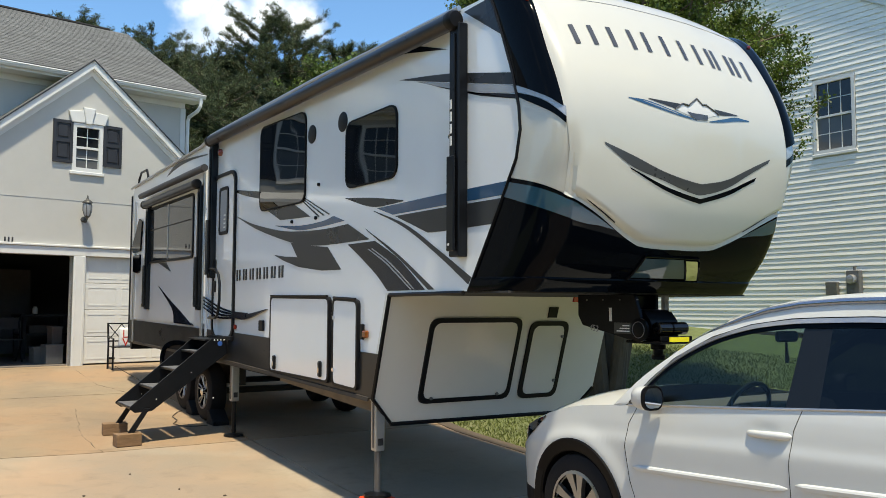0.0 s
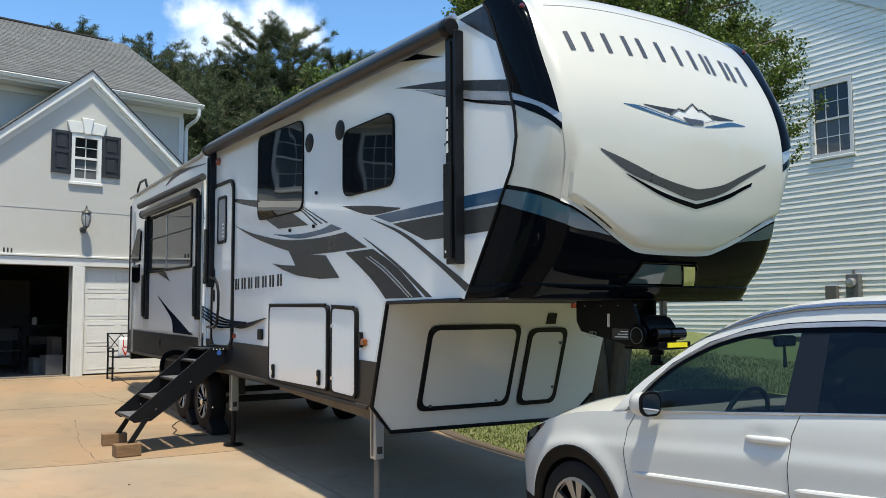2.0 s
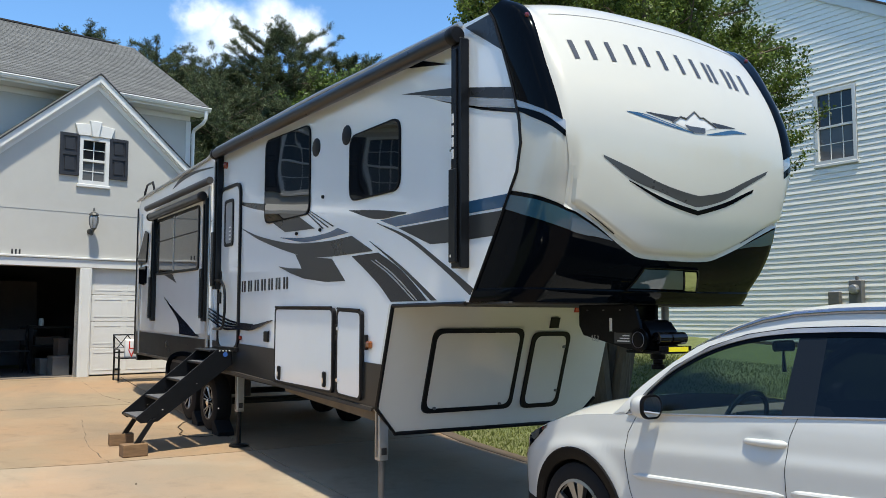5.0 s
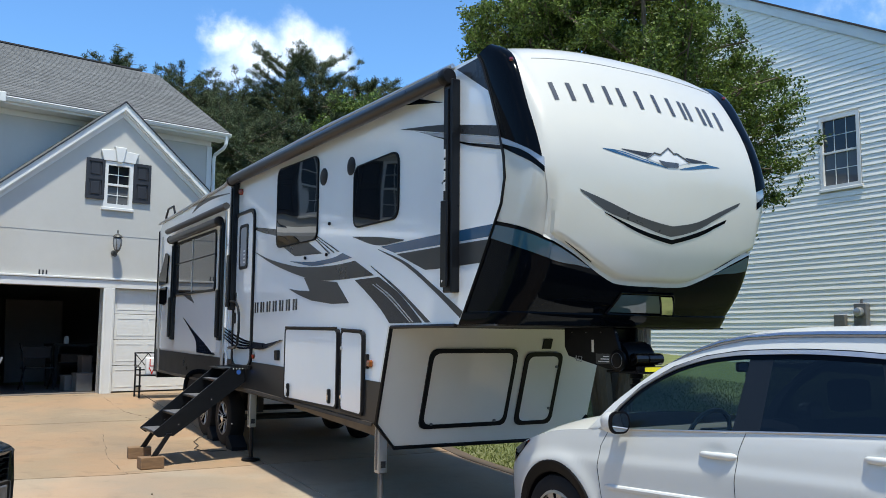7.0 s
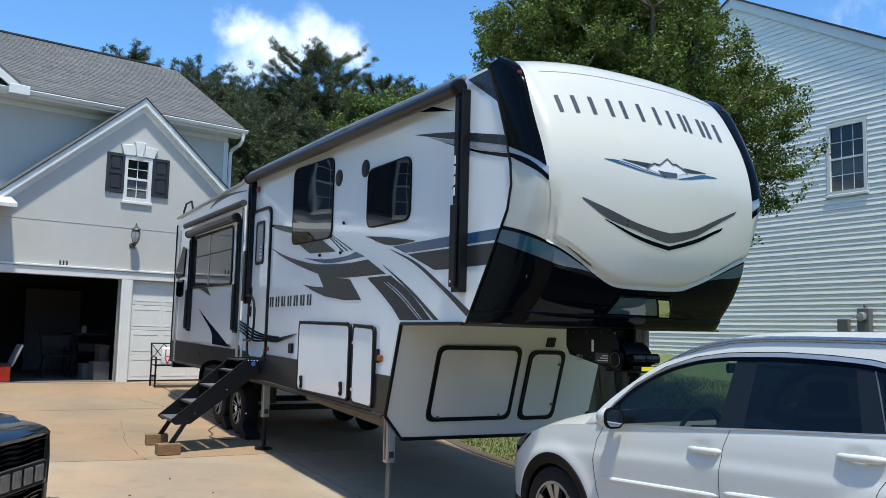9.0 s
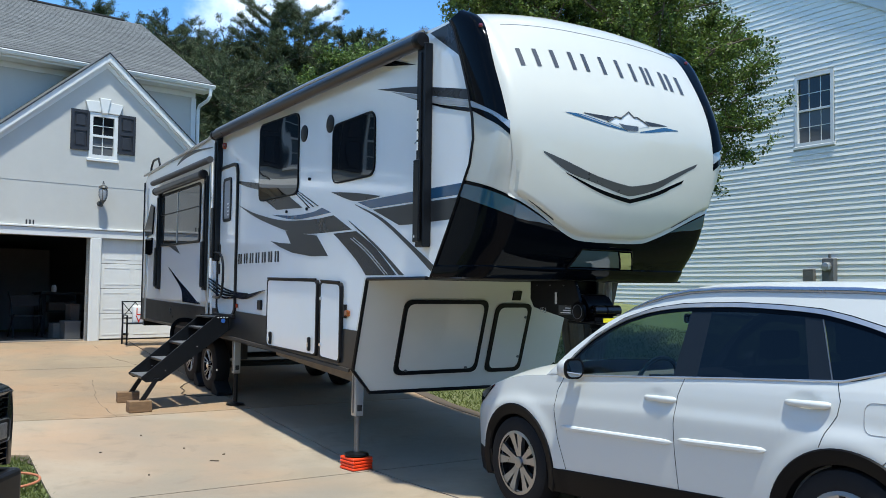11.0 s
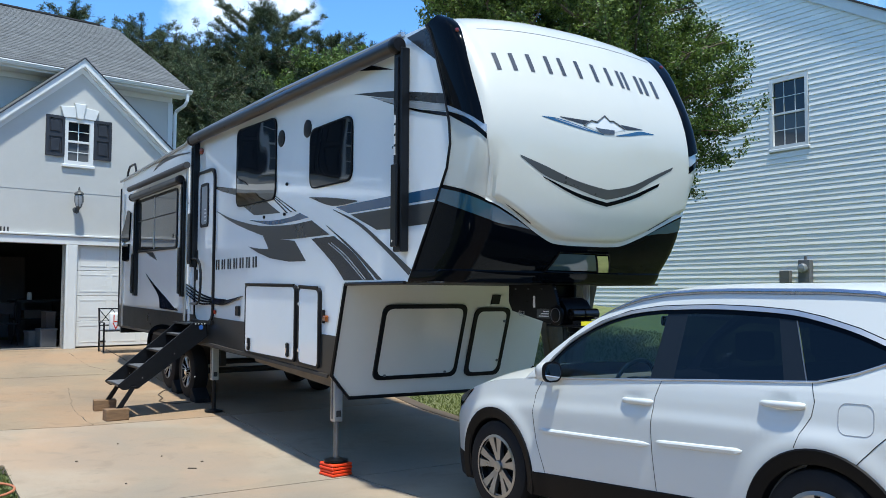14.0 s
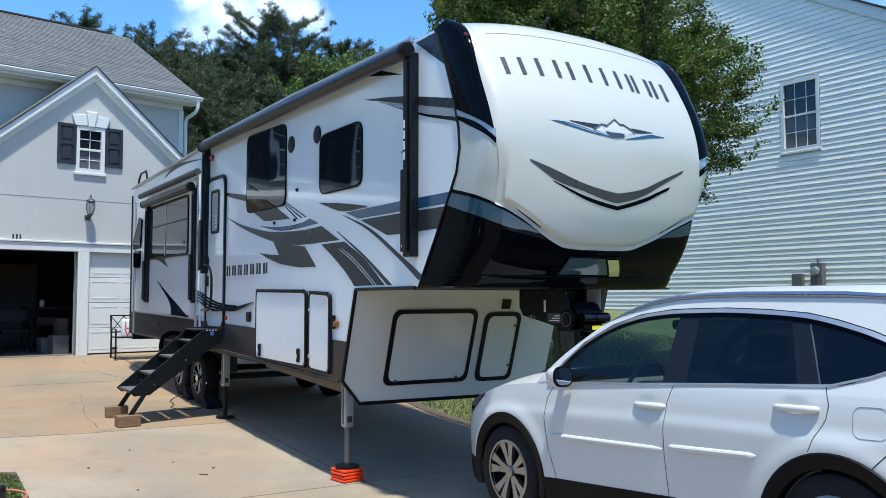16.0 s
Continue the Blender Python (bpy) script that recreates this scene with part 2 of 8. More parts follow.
def dark_glass(name, col=(0.006, 0.007, 0.009), ior=1.9, wave=0.0):
    """Nearly opaque tinted glass, slightly bowed so that what it mirrors bends."""
    m = bpy.data.materials.new(name)
    m.use_nodes = True
    nt = m.node_tree
    b = nt.nodes["Principled BSDF"]
    b.inputs["Base Color"].default_value = (*col, 1)
    b.inputs["Roughness"].default_value = 0.02
    b.inputs["IOR"].default_value = ior
    if wave:
        gm = nt.nodes.new("ShaderNodeNewGeometry")
        n = nt.nodes.new("ShaderNodeTexNoise")
        n.inputs["Scale"].default_value, n.inputs["Detail"].default_value = 0.9, 1.0
        nt.links.new(gm.outputs["Position"], n.inputs["Vector"])
        bp = nt.nodes.new("ShaderNodeBump")
        bp.inputs["Strength"].default_value, bp.inputs["Distance"].default_value = 1.0, wave
        nt.links.new(n.outputs["Fac"], bp.inputs["Height"])
        nt.links.new(bp.outputs[0], b.inputs["Normal"])
    return m


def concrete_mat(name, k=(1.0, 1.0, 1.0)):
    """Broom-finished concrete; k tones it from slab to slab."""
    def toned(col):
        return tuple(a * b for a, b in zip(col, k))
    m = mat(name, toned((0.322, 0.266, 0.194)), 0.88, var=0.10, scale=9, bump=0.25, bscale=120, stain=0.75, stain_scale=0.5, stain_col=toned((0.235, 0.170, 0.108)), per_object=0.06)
    # broad rust-tan drifts and grey weathering over the slabs
    nt = m.node_tree
    b = nt.nodes["Principled BSDF"]
    out = b.inputs["Base Color"].links[0].from_socket
    gm = nt.nodes.new("ShaderNodeNewGeometry")
    for sc, lo, hi_, amount, col in ((0.23, 0.42, 0.60, 0.75, (0.345, 0.230, 0.142)), (1.15, 0.50, 0.66, 0.5, (0.255, 0.218, 0.155)), (0.62, 0.54, 0.70, 0.55, (0.385, 0.33, 0.25)), (0.34, 0.48, 0.68, 0.75, (0.205, 0.176, 0.138)), (3.2, 0.56, 0.74, 0.45, (0.19, 0.145, 0.10)), (26.0, 0.60, 0.75, 0.25, (0.14, 0.11, 0.08))):
        n = nt.nodes.new("ShaderNodeTexNoise")
        n.inputs["Scale"].default_value, n.inputs["Detail"].default_value, n.inputs["Distortion"].default_value = sc, 7, 0.6
        sh = nt.nodes.new("ShaderNodeVectorMath")
        sh.operation = "ADD"
        sh.inputs[1].default_value = (sc * 31, sc * 17, 5)
        nt.links.new(gm.outputs["Position"], sh.inputs[0])
        nt.links.new(sh.outputs[0], n.inputs["Vector"])
        r = nt.nodes.new("ShaderNodeMapRange")
        r.inputs["From Min"].default_value, r.inputs["From Max"].default_value = lo, hi_
        r.inputs["To Min"].default_value, r.inputs["To Max"].default_value = 0.0, amount
        nt.links.new(n.outputs["Fac"], r.inputs["Value"])
        x = nt.nodes.new("ShaderNodeMix")
        x.data_type = "RGBA"
        nt.links.new(r.outputs[0], x.inputs["Factor"])
        nt.links.new(out, x.inputs[6])
        x.inputs[7].default_value = (*toned(col), 1)
        out = x.outputs[2]
    nt.links.new(out, b.inputs["Base Color"])
    return m


def shingle_mat():
    """Asphalt shingles: tabs of uneven tone in offset rows, granules."""
    m = mat("roof_shingle", (0.108, 0.110, 0.107), 0.95, var=0.3, scale=9, bump=0.6, bscale=70, per_object=0.12, stain=0.25, stain_scale=0.5)
    nt = m.node_tree
    b = nt.nodes["Principled BSDF"]
    old = b.inputs["Base Color"].links[0].from_socket
    gm = nt.nodes.new("ShaderNodeNewGeometry")
    br = nt.nodes.new("ShaderNodeTexBrick")
    br.inputs["Scale"].default_value = 1.0
    br.inputs["Brick Width"].default_value, br.inputs["Row Height"].default_value = 0.26, 0.1393
    br.inputs["Mortar Size"].default_value = 0.006
    br.inputs["Color1"].default_value, br.inputs["Color2"].default_value, br.inputs["Mortar"].default_value = (0.86, 0.86, 0.86, 1), (1.14, 1.14, 1.14, 1), (0.74, 0.74, 0.74, 1)
    nt.links.new(gm.outputs["Position"], br.inputs["Vector"])
    mx = nt.nodes.new("ShaderNodeMix")
    mx.data_type, mx.blend_type = "RGBA", "MULTIPLY"
    mx.inputs["Factor"].default_value = 1
    nt.links.new(old, mx.inputs[6])
    nt.links.new(br.outputs["Color"], mx.inputs[7])
    nt.links.new(mx.outputs[2], b.inputs["Base Color"])
    return m


M = dict(
    concrete=concrete_mat("concrete"),
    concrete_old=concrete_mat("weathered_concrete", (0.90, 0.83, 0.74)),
    kerb=mat("kerb_concrete", (0.085, 0.062, 0.042), 0.85, var=0.15, scale=7, bump=0.2, bscale=90),
    joint=mat("joint_dirt", (0.07, 0.052, 0.038), 0.95, var=0.3, scale=12),
    asphalt=mat("asphalt", (0.06, 0.06, 0.062), 0.9, var=0.2, scale=20, bump=0.3, bscale=150),
    soil=mat("lawn_soil", (0.105, 0.13, 0.042), 0.95, var=0.4, scale=5, bump=0.6, bscale=60, stain=0.5, stain_scale=0.5, stain_col=(0.20, 0.17, 0.08)),
    stucco=mat("stucco", (0.50, 0.49, 0.455), 0.9, var=0.04, scale=2.2, bump=0.12, bscale=140, stain=0.12, stain_scale=0.6),
    trim=mat("white_trim", (0.68, 0.68, 0.655), 0.45, var=0.04, scale=4, stain=0.08, stain_scale=1.5),
    shingle=shingle_mat(),
    siding=mat("vinyl_siding", (0.84, 0.825, 0.765), 0.5, var=0.03, scale=3, stain=0.05, stain_scale=0.8, stretch=(1, 0.25, 1.5)),
    shutter=mat("black_shutter", (0.022, 0.023, 0.028), 0.5, var=0.15, scale=8),
    # garage surfaces: base colours kept low to carry the room's shade
    garage_shaded=mat("garage_wall_shaded", (0.105, 0.10, 0.097), 0.9, var=0.15, scale=3),
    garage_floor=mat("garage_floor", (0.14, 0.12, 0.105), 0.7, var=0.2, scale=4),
    pane=dark_glass("window_pane", (0.012, 0.014, 0.018), 1.5),
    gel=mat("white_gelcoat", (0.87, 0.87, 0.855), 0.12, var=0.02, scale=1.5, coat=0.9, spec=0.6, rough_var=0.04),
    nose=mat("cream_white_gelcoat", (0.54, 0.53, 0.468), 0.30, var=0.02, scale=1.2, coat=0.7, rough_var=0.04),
    pin=mat("tan_white_gelcoat", (0.74, 0.72, 0.65), 0.16, var=0.03, scale=1.5, coat=0.7, stain=0.12, stain_scale=1.1, stain_col=(0.62, 0.58, 0.49)),
    skirt=mat("charcoal_skirt", (0.020, 0.020, 0.020), 0.3, var=0.15, scale=4, spec=0.35),
    black_gloss=mat("black_gelcoat", (0.002, 0.003, 0.005), 0.05, var=0.1, scale=2, spec=0.065, rough_var=0.03),
    black=mat("black_plastic", (0.008, 0.008, 0.009), 0.4, var=0.2, scale=9, spec=0.2),
    black_metal=mat("black_steel", (0.007, 0.008, 0.010), 0.3, var=0.2, scale=9, spec=0.22),
    grey_decal=mat("charcoal_decal", (0.029, 0.0295, 0.031), 0.28, var=0.35, scale=0.8, spec=0.4),
    navy_decal=mat("navy_decal", (0.005, 0.008, 0.018), 0.16, var=0.5, scale=0.8, spec=0.35),
    blue_decal=mat("blue_decal", (0.022, 0.074, 0.150), 0.2, var=0.12, scale=1.2, coat=0.4),
    teal_decal=mat("blue_gel_stripe", (0.015, 0.062, 0.102), 0.15, var=0.1, scale=1.2, coat=0.6),
    swoosh=mat("gunmetal_inlay", (0.075, 0.075, 0.077), 0.28, metal=0.35, var=0.15, scale=1.1, coat=0.4),
    badge_white=mat("white_badge", (0.62, 0.62, 0.60), 0.3, var=0.06, scale=6, coat=0.3),
    porch_red=mat("porch_lens", (0.20, 0.022, 0.010), 0.2, coat=0.5, var=0.05),
    marker_red=mat("dark_red_lens", (0.12, 0.008, 0.008), 0.15, coat=0.6, var=0.05),
    lamp_glass=dark_glass("smoked_lamp_glass", (0.045, 0.078, 0.092), 1.6),
    lamp_mirror=mat("lamp_reflector", (0.70, 0.70, 0.66), 0.06, metal=1.0, var=0.02, rough_var=0.02),
    silver=mat("silver_decal", (0.42, 0.43, 0.445), 0.25, metal=0.4, var=0.08, scale=2, coat=0.3),
    rvglass=dark_glass("rv_window_glass", (0.003, 0.003, 0.004), 1.62, wave=0.009),
    slide_glass=dark_glass("slide_window_glass", (0.035, 0.034, 0.032), 1.5),
    pane_low=dark_glass("screened_pane", (0.10, 0.105, 0.11), 1.4),
    rubber=mat("rubber", (0.011, 0.011, 0.012), 0.75, var=0.2, scale=14, bump=0.2, bscale=70, spec=0.2),
    alu=mat("aluminium", (0.50, 0.50, 0.50), 0.38, metal=0.9, var=0.06, scale=8),
    chrome=mat("chrome", (0.75, 0.76, 0.78), 0.08, metal=1.0, var=0.03, scale=4, rough_var=0.03),
    leg_steel=mat("dull_steel", (0.16, 0.16, 0.165), 0.4, metal=0.7, var=0.1, scale=8),
    # silver rail; the sky's blue reflection is put into its base colour
    rail=mat("satin_roof_rail", (0.30, 0.34, 0.42), 0.25, metal=0.85, var=0.05, scale=4),
    hose_orange=mat("faded_orange_hose", (0.42, 0.15, 0.07), 0.5, var=0.1, scale=10),
    tread=mat("tread_grip", (0.10, 0.10, 0.105), 0.85, var=0.2, scale=30, bump=0.4, bscale=300),
    wood=mat("weathered_timber", (0.19, 0.112, 0.056), 0.8, var=0.35, scale=7, stretch=(1, 1, 6), bump=0.3, bscale=40),
    orange=mat("orange_plastic", (0.85, 0.055, 0.008), 0.42, var=0.06, scale=6),
    amber=mat("amber_lens", (0.20, 0.055, 0.005), 0.15, coat=0.5, var=0.05),
    red=mat("red_lens", (0.55, 0.03, 0.02), 0.2, coat=0.5, var=0.05),
    car=mat("white_car_paint", (0.58, 0.585, 0.56), 0.3, var=0.015, scale=1, coat=0.4, rough_var=0.03),
    carglass=glass("car_glass", (0.50, 0.60, 0.58), ior=1.48),
    privacy=glass("privacy_glass", (0.016, 0.020, 0.027), ior=1.50),
    interior=mat("car_interior", (0.075, 0.078, 0.078), 0.8, var=0.15, scale=8),
    seat=mat("grey_seat_cloth", (0.13, 0.13, 0.13), 0.9, var=0.2, scale=20),
    yellow=mat("yellow_label", (0.85, 0.72, 0.02), 0.5, var=0.05),
    label_white=mat("white_label", (0.75, 0.75, 0.73), 0.5, var=0.05),
    label_blue=mat("blue_label", (0.03, 0.10, 0.35), 0.4, var=0.05),
    grey_box=mat("grey_metal_box", (0.12, 0.12, 0.118), 0.45, var=0.08, scale=7),
    tan_box=mat("tan_box", (0.12, 0.116, 0.105), 0.6, var=0.08, scale=7),
    red_box=mat("red_toolbox", (0.75, 0.05, 0.015), 0.4, var=0.05),
    grey_paint=mat("grey_paint", (0.30, 0.31, 0.32), 0.5, var=0.1),
    bench_wood=mat("dark_bench_wood", (0.028, 0.027, 0.028), 0.8, var=0.2, scale=8),
    mirror=mat("silvered_mirror", (0.72, 0.74, 0.76), 0.02, metal=1.0, var=0.01, rough_var=0.0),
    badge_metal=mat("grey_badge_metal", (0.33, 0.33, 0.34), 0.3, metal=0.8, var=0.35, scale=30),
    hitch_black=mat("black_painted_steel", (0.004, 0.004, 0.005), 0.3, var=0.3, scale=12, spec=0.10),
    roller=mat("glossy_rubber", (0.006, 0.005, 0.005), 0.12, var=0.1, spec=0.5),
    chalk=mat("worn_chalk", (0.30, 0.30, 0.29), 0.9, var=0.3, scale=60),
    crack_dirt=mat("crack_dirt", (0.13, 0.095, 0.066), 0.95, var=0.3, scale=12),
    cord=mat("brown_cord", (0.09, 0.065, 0.042), 0.7, var=0.2),
    hazy_glass=mat("hazy_glass", (0.34, 0.35, 0.36), 0.12, var=0.25, scale=14, coat=0.4),
    awning=mat("slate_awning_vinyl", (0.014, 0.016, 0.021), 0.3, var=0.15, scale=5, spec=0.4),
    rim_metal=mat("silver_rim", (0.34, 0.34, 0.35), 0.3, metal=0.9, var=0.08, scale=8),
    pillar=mat("satin_black_pillar", (0.007, 0.009, 0.012), 0.35, var=0.1, spec=0.3, rough_var=0.03),
    roof_edge=mat("brown_roof_edge", (0.055, 0.042, 0.036), 0.9, var=0.2, scale=9),
    lantern=mat("weathered_pewter", (0.085, 0.085, 0.08), 0.45, metal=0.5, var=0.2, scale=12),
    trim_black=mat("satin_black_trim", (0.004, 0.004, 0.005), 0.5, var=0.2, scale=9, spec=0.12),
    card=mat("cardboard", (0.12, 0.083, 0.062), 0.85, var=0.12, scale=8),
    cream_board=mat("cream_board", (0.15, 0.145, 0.135), 0.7, var=0.08),
    truck=mat("black_truck_paint", (0.004, 0.005, 0.006), 0.07, spec=0.45, var=0.1, rough_var=0.03),
    bark=mat("bark", (0.10, 0.075, 0.05), 0.9, var=0.35, scale=9, stretch=(1, 1, 0.3), bump=0.8, bscale=30),
    topper=mat("grey_topper_vinyl", (0.05, 0.05, 0.053), 0.5, var=0.15, scale=6),
    edge_rail=mat("dusty_edge_rail", (0.055, 0.045, 0.035), 0.7, var=0.3, scale=6),
    underside=mat("underbelly", (0.035, 0.034, 0.032), 0.85, var=0.2, scale=5),
    frame_steel=mat("tan_underbelly", (0.17, 0.13, 0.09), 0.8, var=0.2, scale=6),
)
# ---- ground ----
SLOPE = [(-200, -1.2), (-40, -0.4), (-12, 0.12), (-4, 0.14), (0.0, 0.06), (1.5, 0.02), (4.0, -0.075), (6.3, -0.155), (8.0, -0.09), (10.1, 0.02), (12.0, 0.10), (17.2, 0.440), (17.6, 0.450), (20, 0.452), (30, 0.8), (200, 2.0)]


def zg(x, y):
    """The ground's height."""
    z = smooth_table(SLOPE, y)
    z += 0.95 * sstep(7.4, 16.5, x) * sstep(-6, 8, y)            # the lawn rises to the next house
    z += 0.06 * sstep(1.3, 0.2, x) * sstep(2, 5, y) * sstep(14, 9, y)
    return z


def drive_right(y):
    return lerp_table([(-30, 6.7), (-2, 6.7), (4, 6.7), (7.3, 6.76), (9.2, 6.76), (10.3, 6.93), (17.6, 7.7)], y)


def drive_left(y):
    return lerp_table([(-30, 0.2), (-2.5, -3.8), (2.8, -3.8), (3.5, 1.30), (8.2, 1.32), (9.0, -3.2), (17.6, -3.2)], y)


def ground_sheet():
    bm = B()
    xs = [-220, -120, -60, -30, -18, -12] + [-8 + 0.5 * i for i in range(53)] + [20, 24, 30, 45, 80, 140, 240]
    ys = [-220, -120, -60, -30, -18] + [-12 + 0.5 * i for i in range(70)] + [24, 28, 34, 45, 70, 120, 240]
    grid(bm, [[(x, y, zg(x, y) - 0.035) for x in xs] for y in ys])
    return tagged(put("ground", bm, M["soil"], smooth=True), "green lawn with patches of bare soil", "ground", kind="structure")


ground_sheet()
# ---- own house with the garages ----
FY = 17.62          # the garage front
MY = 19.0           # the main house's front, set back
RX, RZ, RS = 3.64, 6.30, 0.865      # gable ridge and slope
FLOOR = 0.46


def gable_z(x, top=RZ):
    return top - RS * abs(x - RX)


def wall_with_holes(bm, outline, holes, y0, y1):
    """A wall in an x-z plane with rectangular holes cut through it."""
    xs = sorted({p[0] for p in outline} | {h[i] for h in holes for i in (0, 1)})
    for a, b in zip(xs, xs[1:]):
        if b - a < 1e-4:
            continue
        mid = 0.5 * (a + b)

        def span(x):
            zs = []
            n = len(outline)
            for i in range(n):
                p, q = outline[i], outline[(i + 1) % n]
                if min(p[0], q[0]) < mid < max(p[0], q[0]):
                    zs.append(p[1] + (q[1] - p[1]) * (x - p[0]) / (q[0] - p[0]))
            return min(zs), max(zs)
        la, ha = span(a + 1e-6)
        lb, hb = span(b - 1e-6)
        cuts = sorted((h[2], h[3]) for h in holes if h[0] <= a + 1e-4 and h[1] >= b - 1e-4)
        levels = sorted({h[i] for h in holes for i in (2, 3)})
        lows = [(la, lb)] + [(v, v) for v in levels if max(la, lb) + 1e-4 < v < min(ha, hb) - 1e-4] + [(ha, hb)]
        for (p, q), (r, s) in zip(lows, lows[1:]):
            if any(lo - 1e-4 <= min(p, q) and max(r, s) <= hi_ + 1e-4 for lo, hi_ in cuts):
                continue
            prism(bm, [(a, p), (b, q), (b, s), (a, r)], "y", y0, y1)
    bmesh.ops.remove_doubles(bm, verts=bm.verts, dist=1e-5)
    return bm


def roof_slab(bm, a, b, c, d, t=0.06):
    """A sloping slab through four corners, t thick downwards."""
    top = [Vector(p) for p in (a, b, c, d)]
    n = (top[1] - top[0]).cross(top[3] - top[0]).normalized()
    if n.z < 0:
        n = -n
    lo = [p - n * t for p in top]
    v = [bm.verts.new(p) for p in top + lo]
    for q in ((0, 1, 2, 3), (7, 6, 5, 4), (0, 4, 5, 1), (1, 5, 6, 2), (2, 6, 7, 3), (3, 7, 4, 0)):
        bm.faces.new([v[i] for i in q])
    return bm


HM = pose(3.64, 17.62, 0, 0, 0, 9.5) @ pose(-3.64, -17.62, 0)      # the house stands askew to the trailer
house = thing("house", HM, "grey stucco two-storey house with a white-trimmed garage gable", "house")
bm = B()
wall_with_holes(bm, [(0.0, 0.2), (7.28, 0.2), (7.28, gable_z(7.28)), (RX, RZ), (0.0, gable_z(0.0))],
                [(0.72, 3.40, 0.2, 2.57), (3.63, 6.36, 0.2, 2.57), (3.36, 3.84, 4.28, 5.12)], FY, FY + 0.2)
part("wall", bm, M["stucco"], house, "light grey stucco gable wall")
bm = B()
box(bm, 7.08, 7.28, FY + 0.203, MY, 0.2, 3.1)
box(bm, 0.0, 0.2, FY + 0.203, MY, 0.2, 3.1)
part("wall", bm, M["stucco"], house)
bm = B()
wall_with_holes(bm, [(-11, 0.2), (6.25, 0.2), (6.25, 6.42), (-11, 6.42)], [(-0.75, 0.15, 4.55, 5.95), (-2.83, -1.93, 4.55, 5.95), (-5.3, -4.4, 4.55, 5.95), (0.6, 6.25, 0.2, 2.9)], MY, MY + 0.2)
part("wall", bm, M["stucco"], house)
bm = B()
box(bm, 6.05, 6.25, MY + 0.203, 27.1, 0.2, 6.398)
prism(bm, [(MY, 6.40), (27.1, 6.40), (23.05, 8.70)], "x", 6.05, 6.25)
part("wall", bm, M["stucco"], house)
# a thin score line across the stucco
bm = B()
box(bm, 0.02, 7.26, FY - 0.004, FY - 0.001, 3.642, 3.649)
part("score_line", bm, M["grey_paint"], house)

# garage room; the indoor shade is put into its dark wall, ceiling and floor colours
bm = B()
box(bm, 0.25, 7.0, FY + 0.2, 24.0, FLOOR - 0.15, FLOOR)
tagged(put("garage_floor", bm, M["garage_floor"]), "grey concrete garage floor, darkened for the indoor shade", "floor", kind="structure").matrix_world = HM
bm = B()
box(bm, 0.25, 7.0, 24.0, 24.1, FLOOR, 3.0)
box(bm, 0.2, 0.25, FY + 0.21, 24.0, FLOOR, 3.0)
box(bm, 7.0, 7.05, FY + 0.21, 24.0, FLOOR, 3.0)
tagged(put("wall_garage", bm, M["garage_shaded"]), "painted garage inner walls, darkened for the indoor shade", "wall", kind="structure").matrix_world = HM
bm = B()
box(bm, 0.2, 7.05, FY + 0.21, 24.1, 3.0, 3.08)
tagged(put("ceiling", bm, M["garage_shaded"]), "garage ceiling, darkened for the indoor shade", "ceiling", kind="structure").matrix_world = HM

# white garage surround
for x0, x1, z0, z1, n in ((0.55, 0.72, FLOOR - 0.1, 2.57, "jamb"), (3.40, 3.63, FLOOR - 0.07, 2.57, "jamb"), (6.36, 6.55, FLOOR - 0.1, 2.57, "jamb"), (0.55, 6.55, 2.57, 2.73, "lintel_trim")):
    bm = B()
    box(bm, x0, x1, FY - 0.035, FY + 0.16, z0, z1, 0.008)
    part(n, bm, M["trim"], house, "white painted garage trim")
bm = B()
box(bm, 0.55, 6.55, FY - 0.06, FY, 2.735, 2.775, 0.006)
part("lintel_cap", bm, M["trim"], house)
for x in (3.445, 3.59):
    bm = B()
    box(bm, x - 0.006, x + 0.006, FY - 0.045, FY - 0.036, FLOOR, 2.56)
    part("jamb_bead", bm, M["trim"], house)

# closed second door, four rows of raised panels
door = tagged(new("garage_door"), "closed white panelled garage door", "garage door")
door.parent = house
for r in range(4):
    z0 = FLOOR + 0.02 + r * 0.525
    bm = B()
    box(bm, 3.65, 6.34, FY + 0.06, FY + 0.10, z0, z0 + 0.515, 0.004)
    for c in range(4):
        x0 = 3.72 + c * 0.660
        ring_prism(bm, [(x0, z0 + 0.08), (x0 + 0.56, z0 + 0.08), (x0 + 0.56, z0 + 0.44), (x0, z0 + 0.44)],
                   [(x0 + 0.018, z0 + 0.098), (x0 + 0.542, z0 + 0.098), (x0 + 0.542, z0 + 0.422), (x0 + 0.018, z0 + 0.422)], "y", FY + 0.0545, FY + 0.062)
    part("door_panel", bm, M["trim"], door)
del door["category"]
bm = B()
box(bm, 4.15, 4.27, FY + 0.02, FY + 0.06, FLOOR + 0.09, FLOOR + 0.13, 0.006)
part("door_handle", bm, M["black"], door)

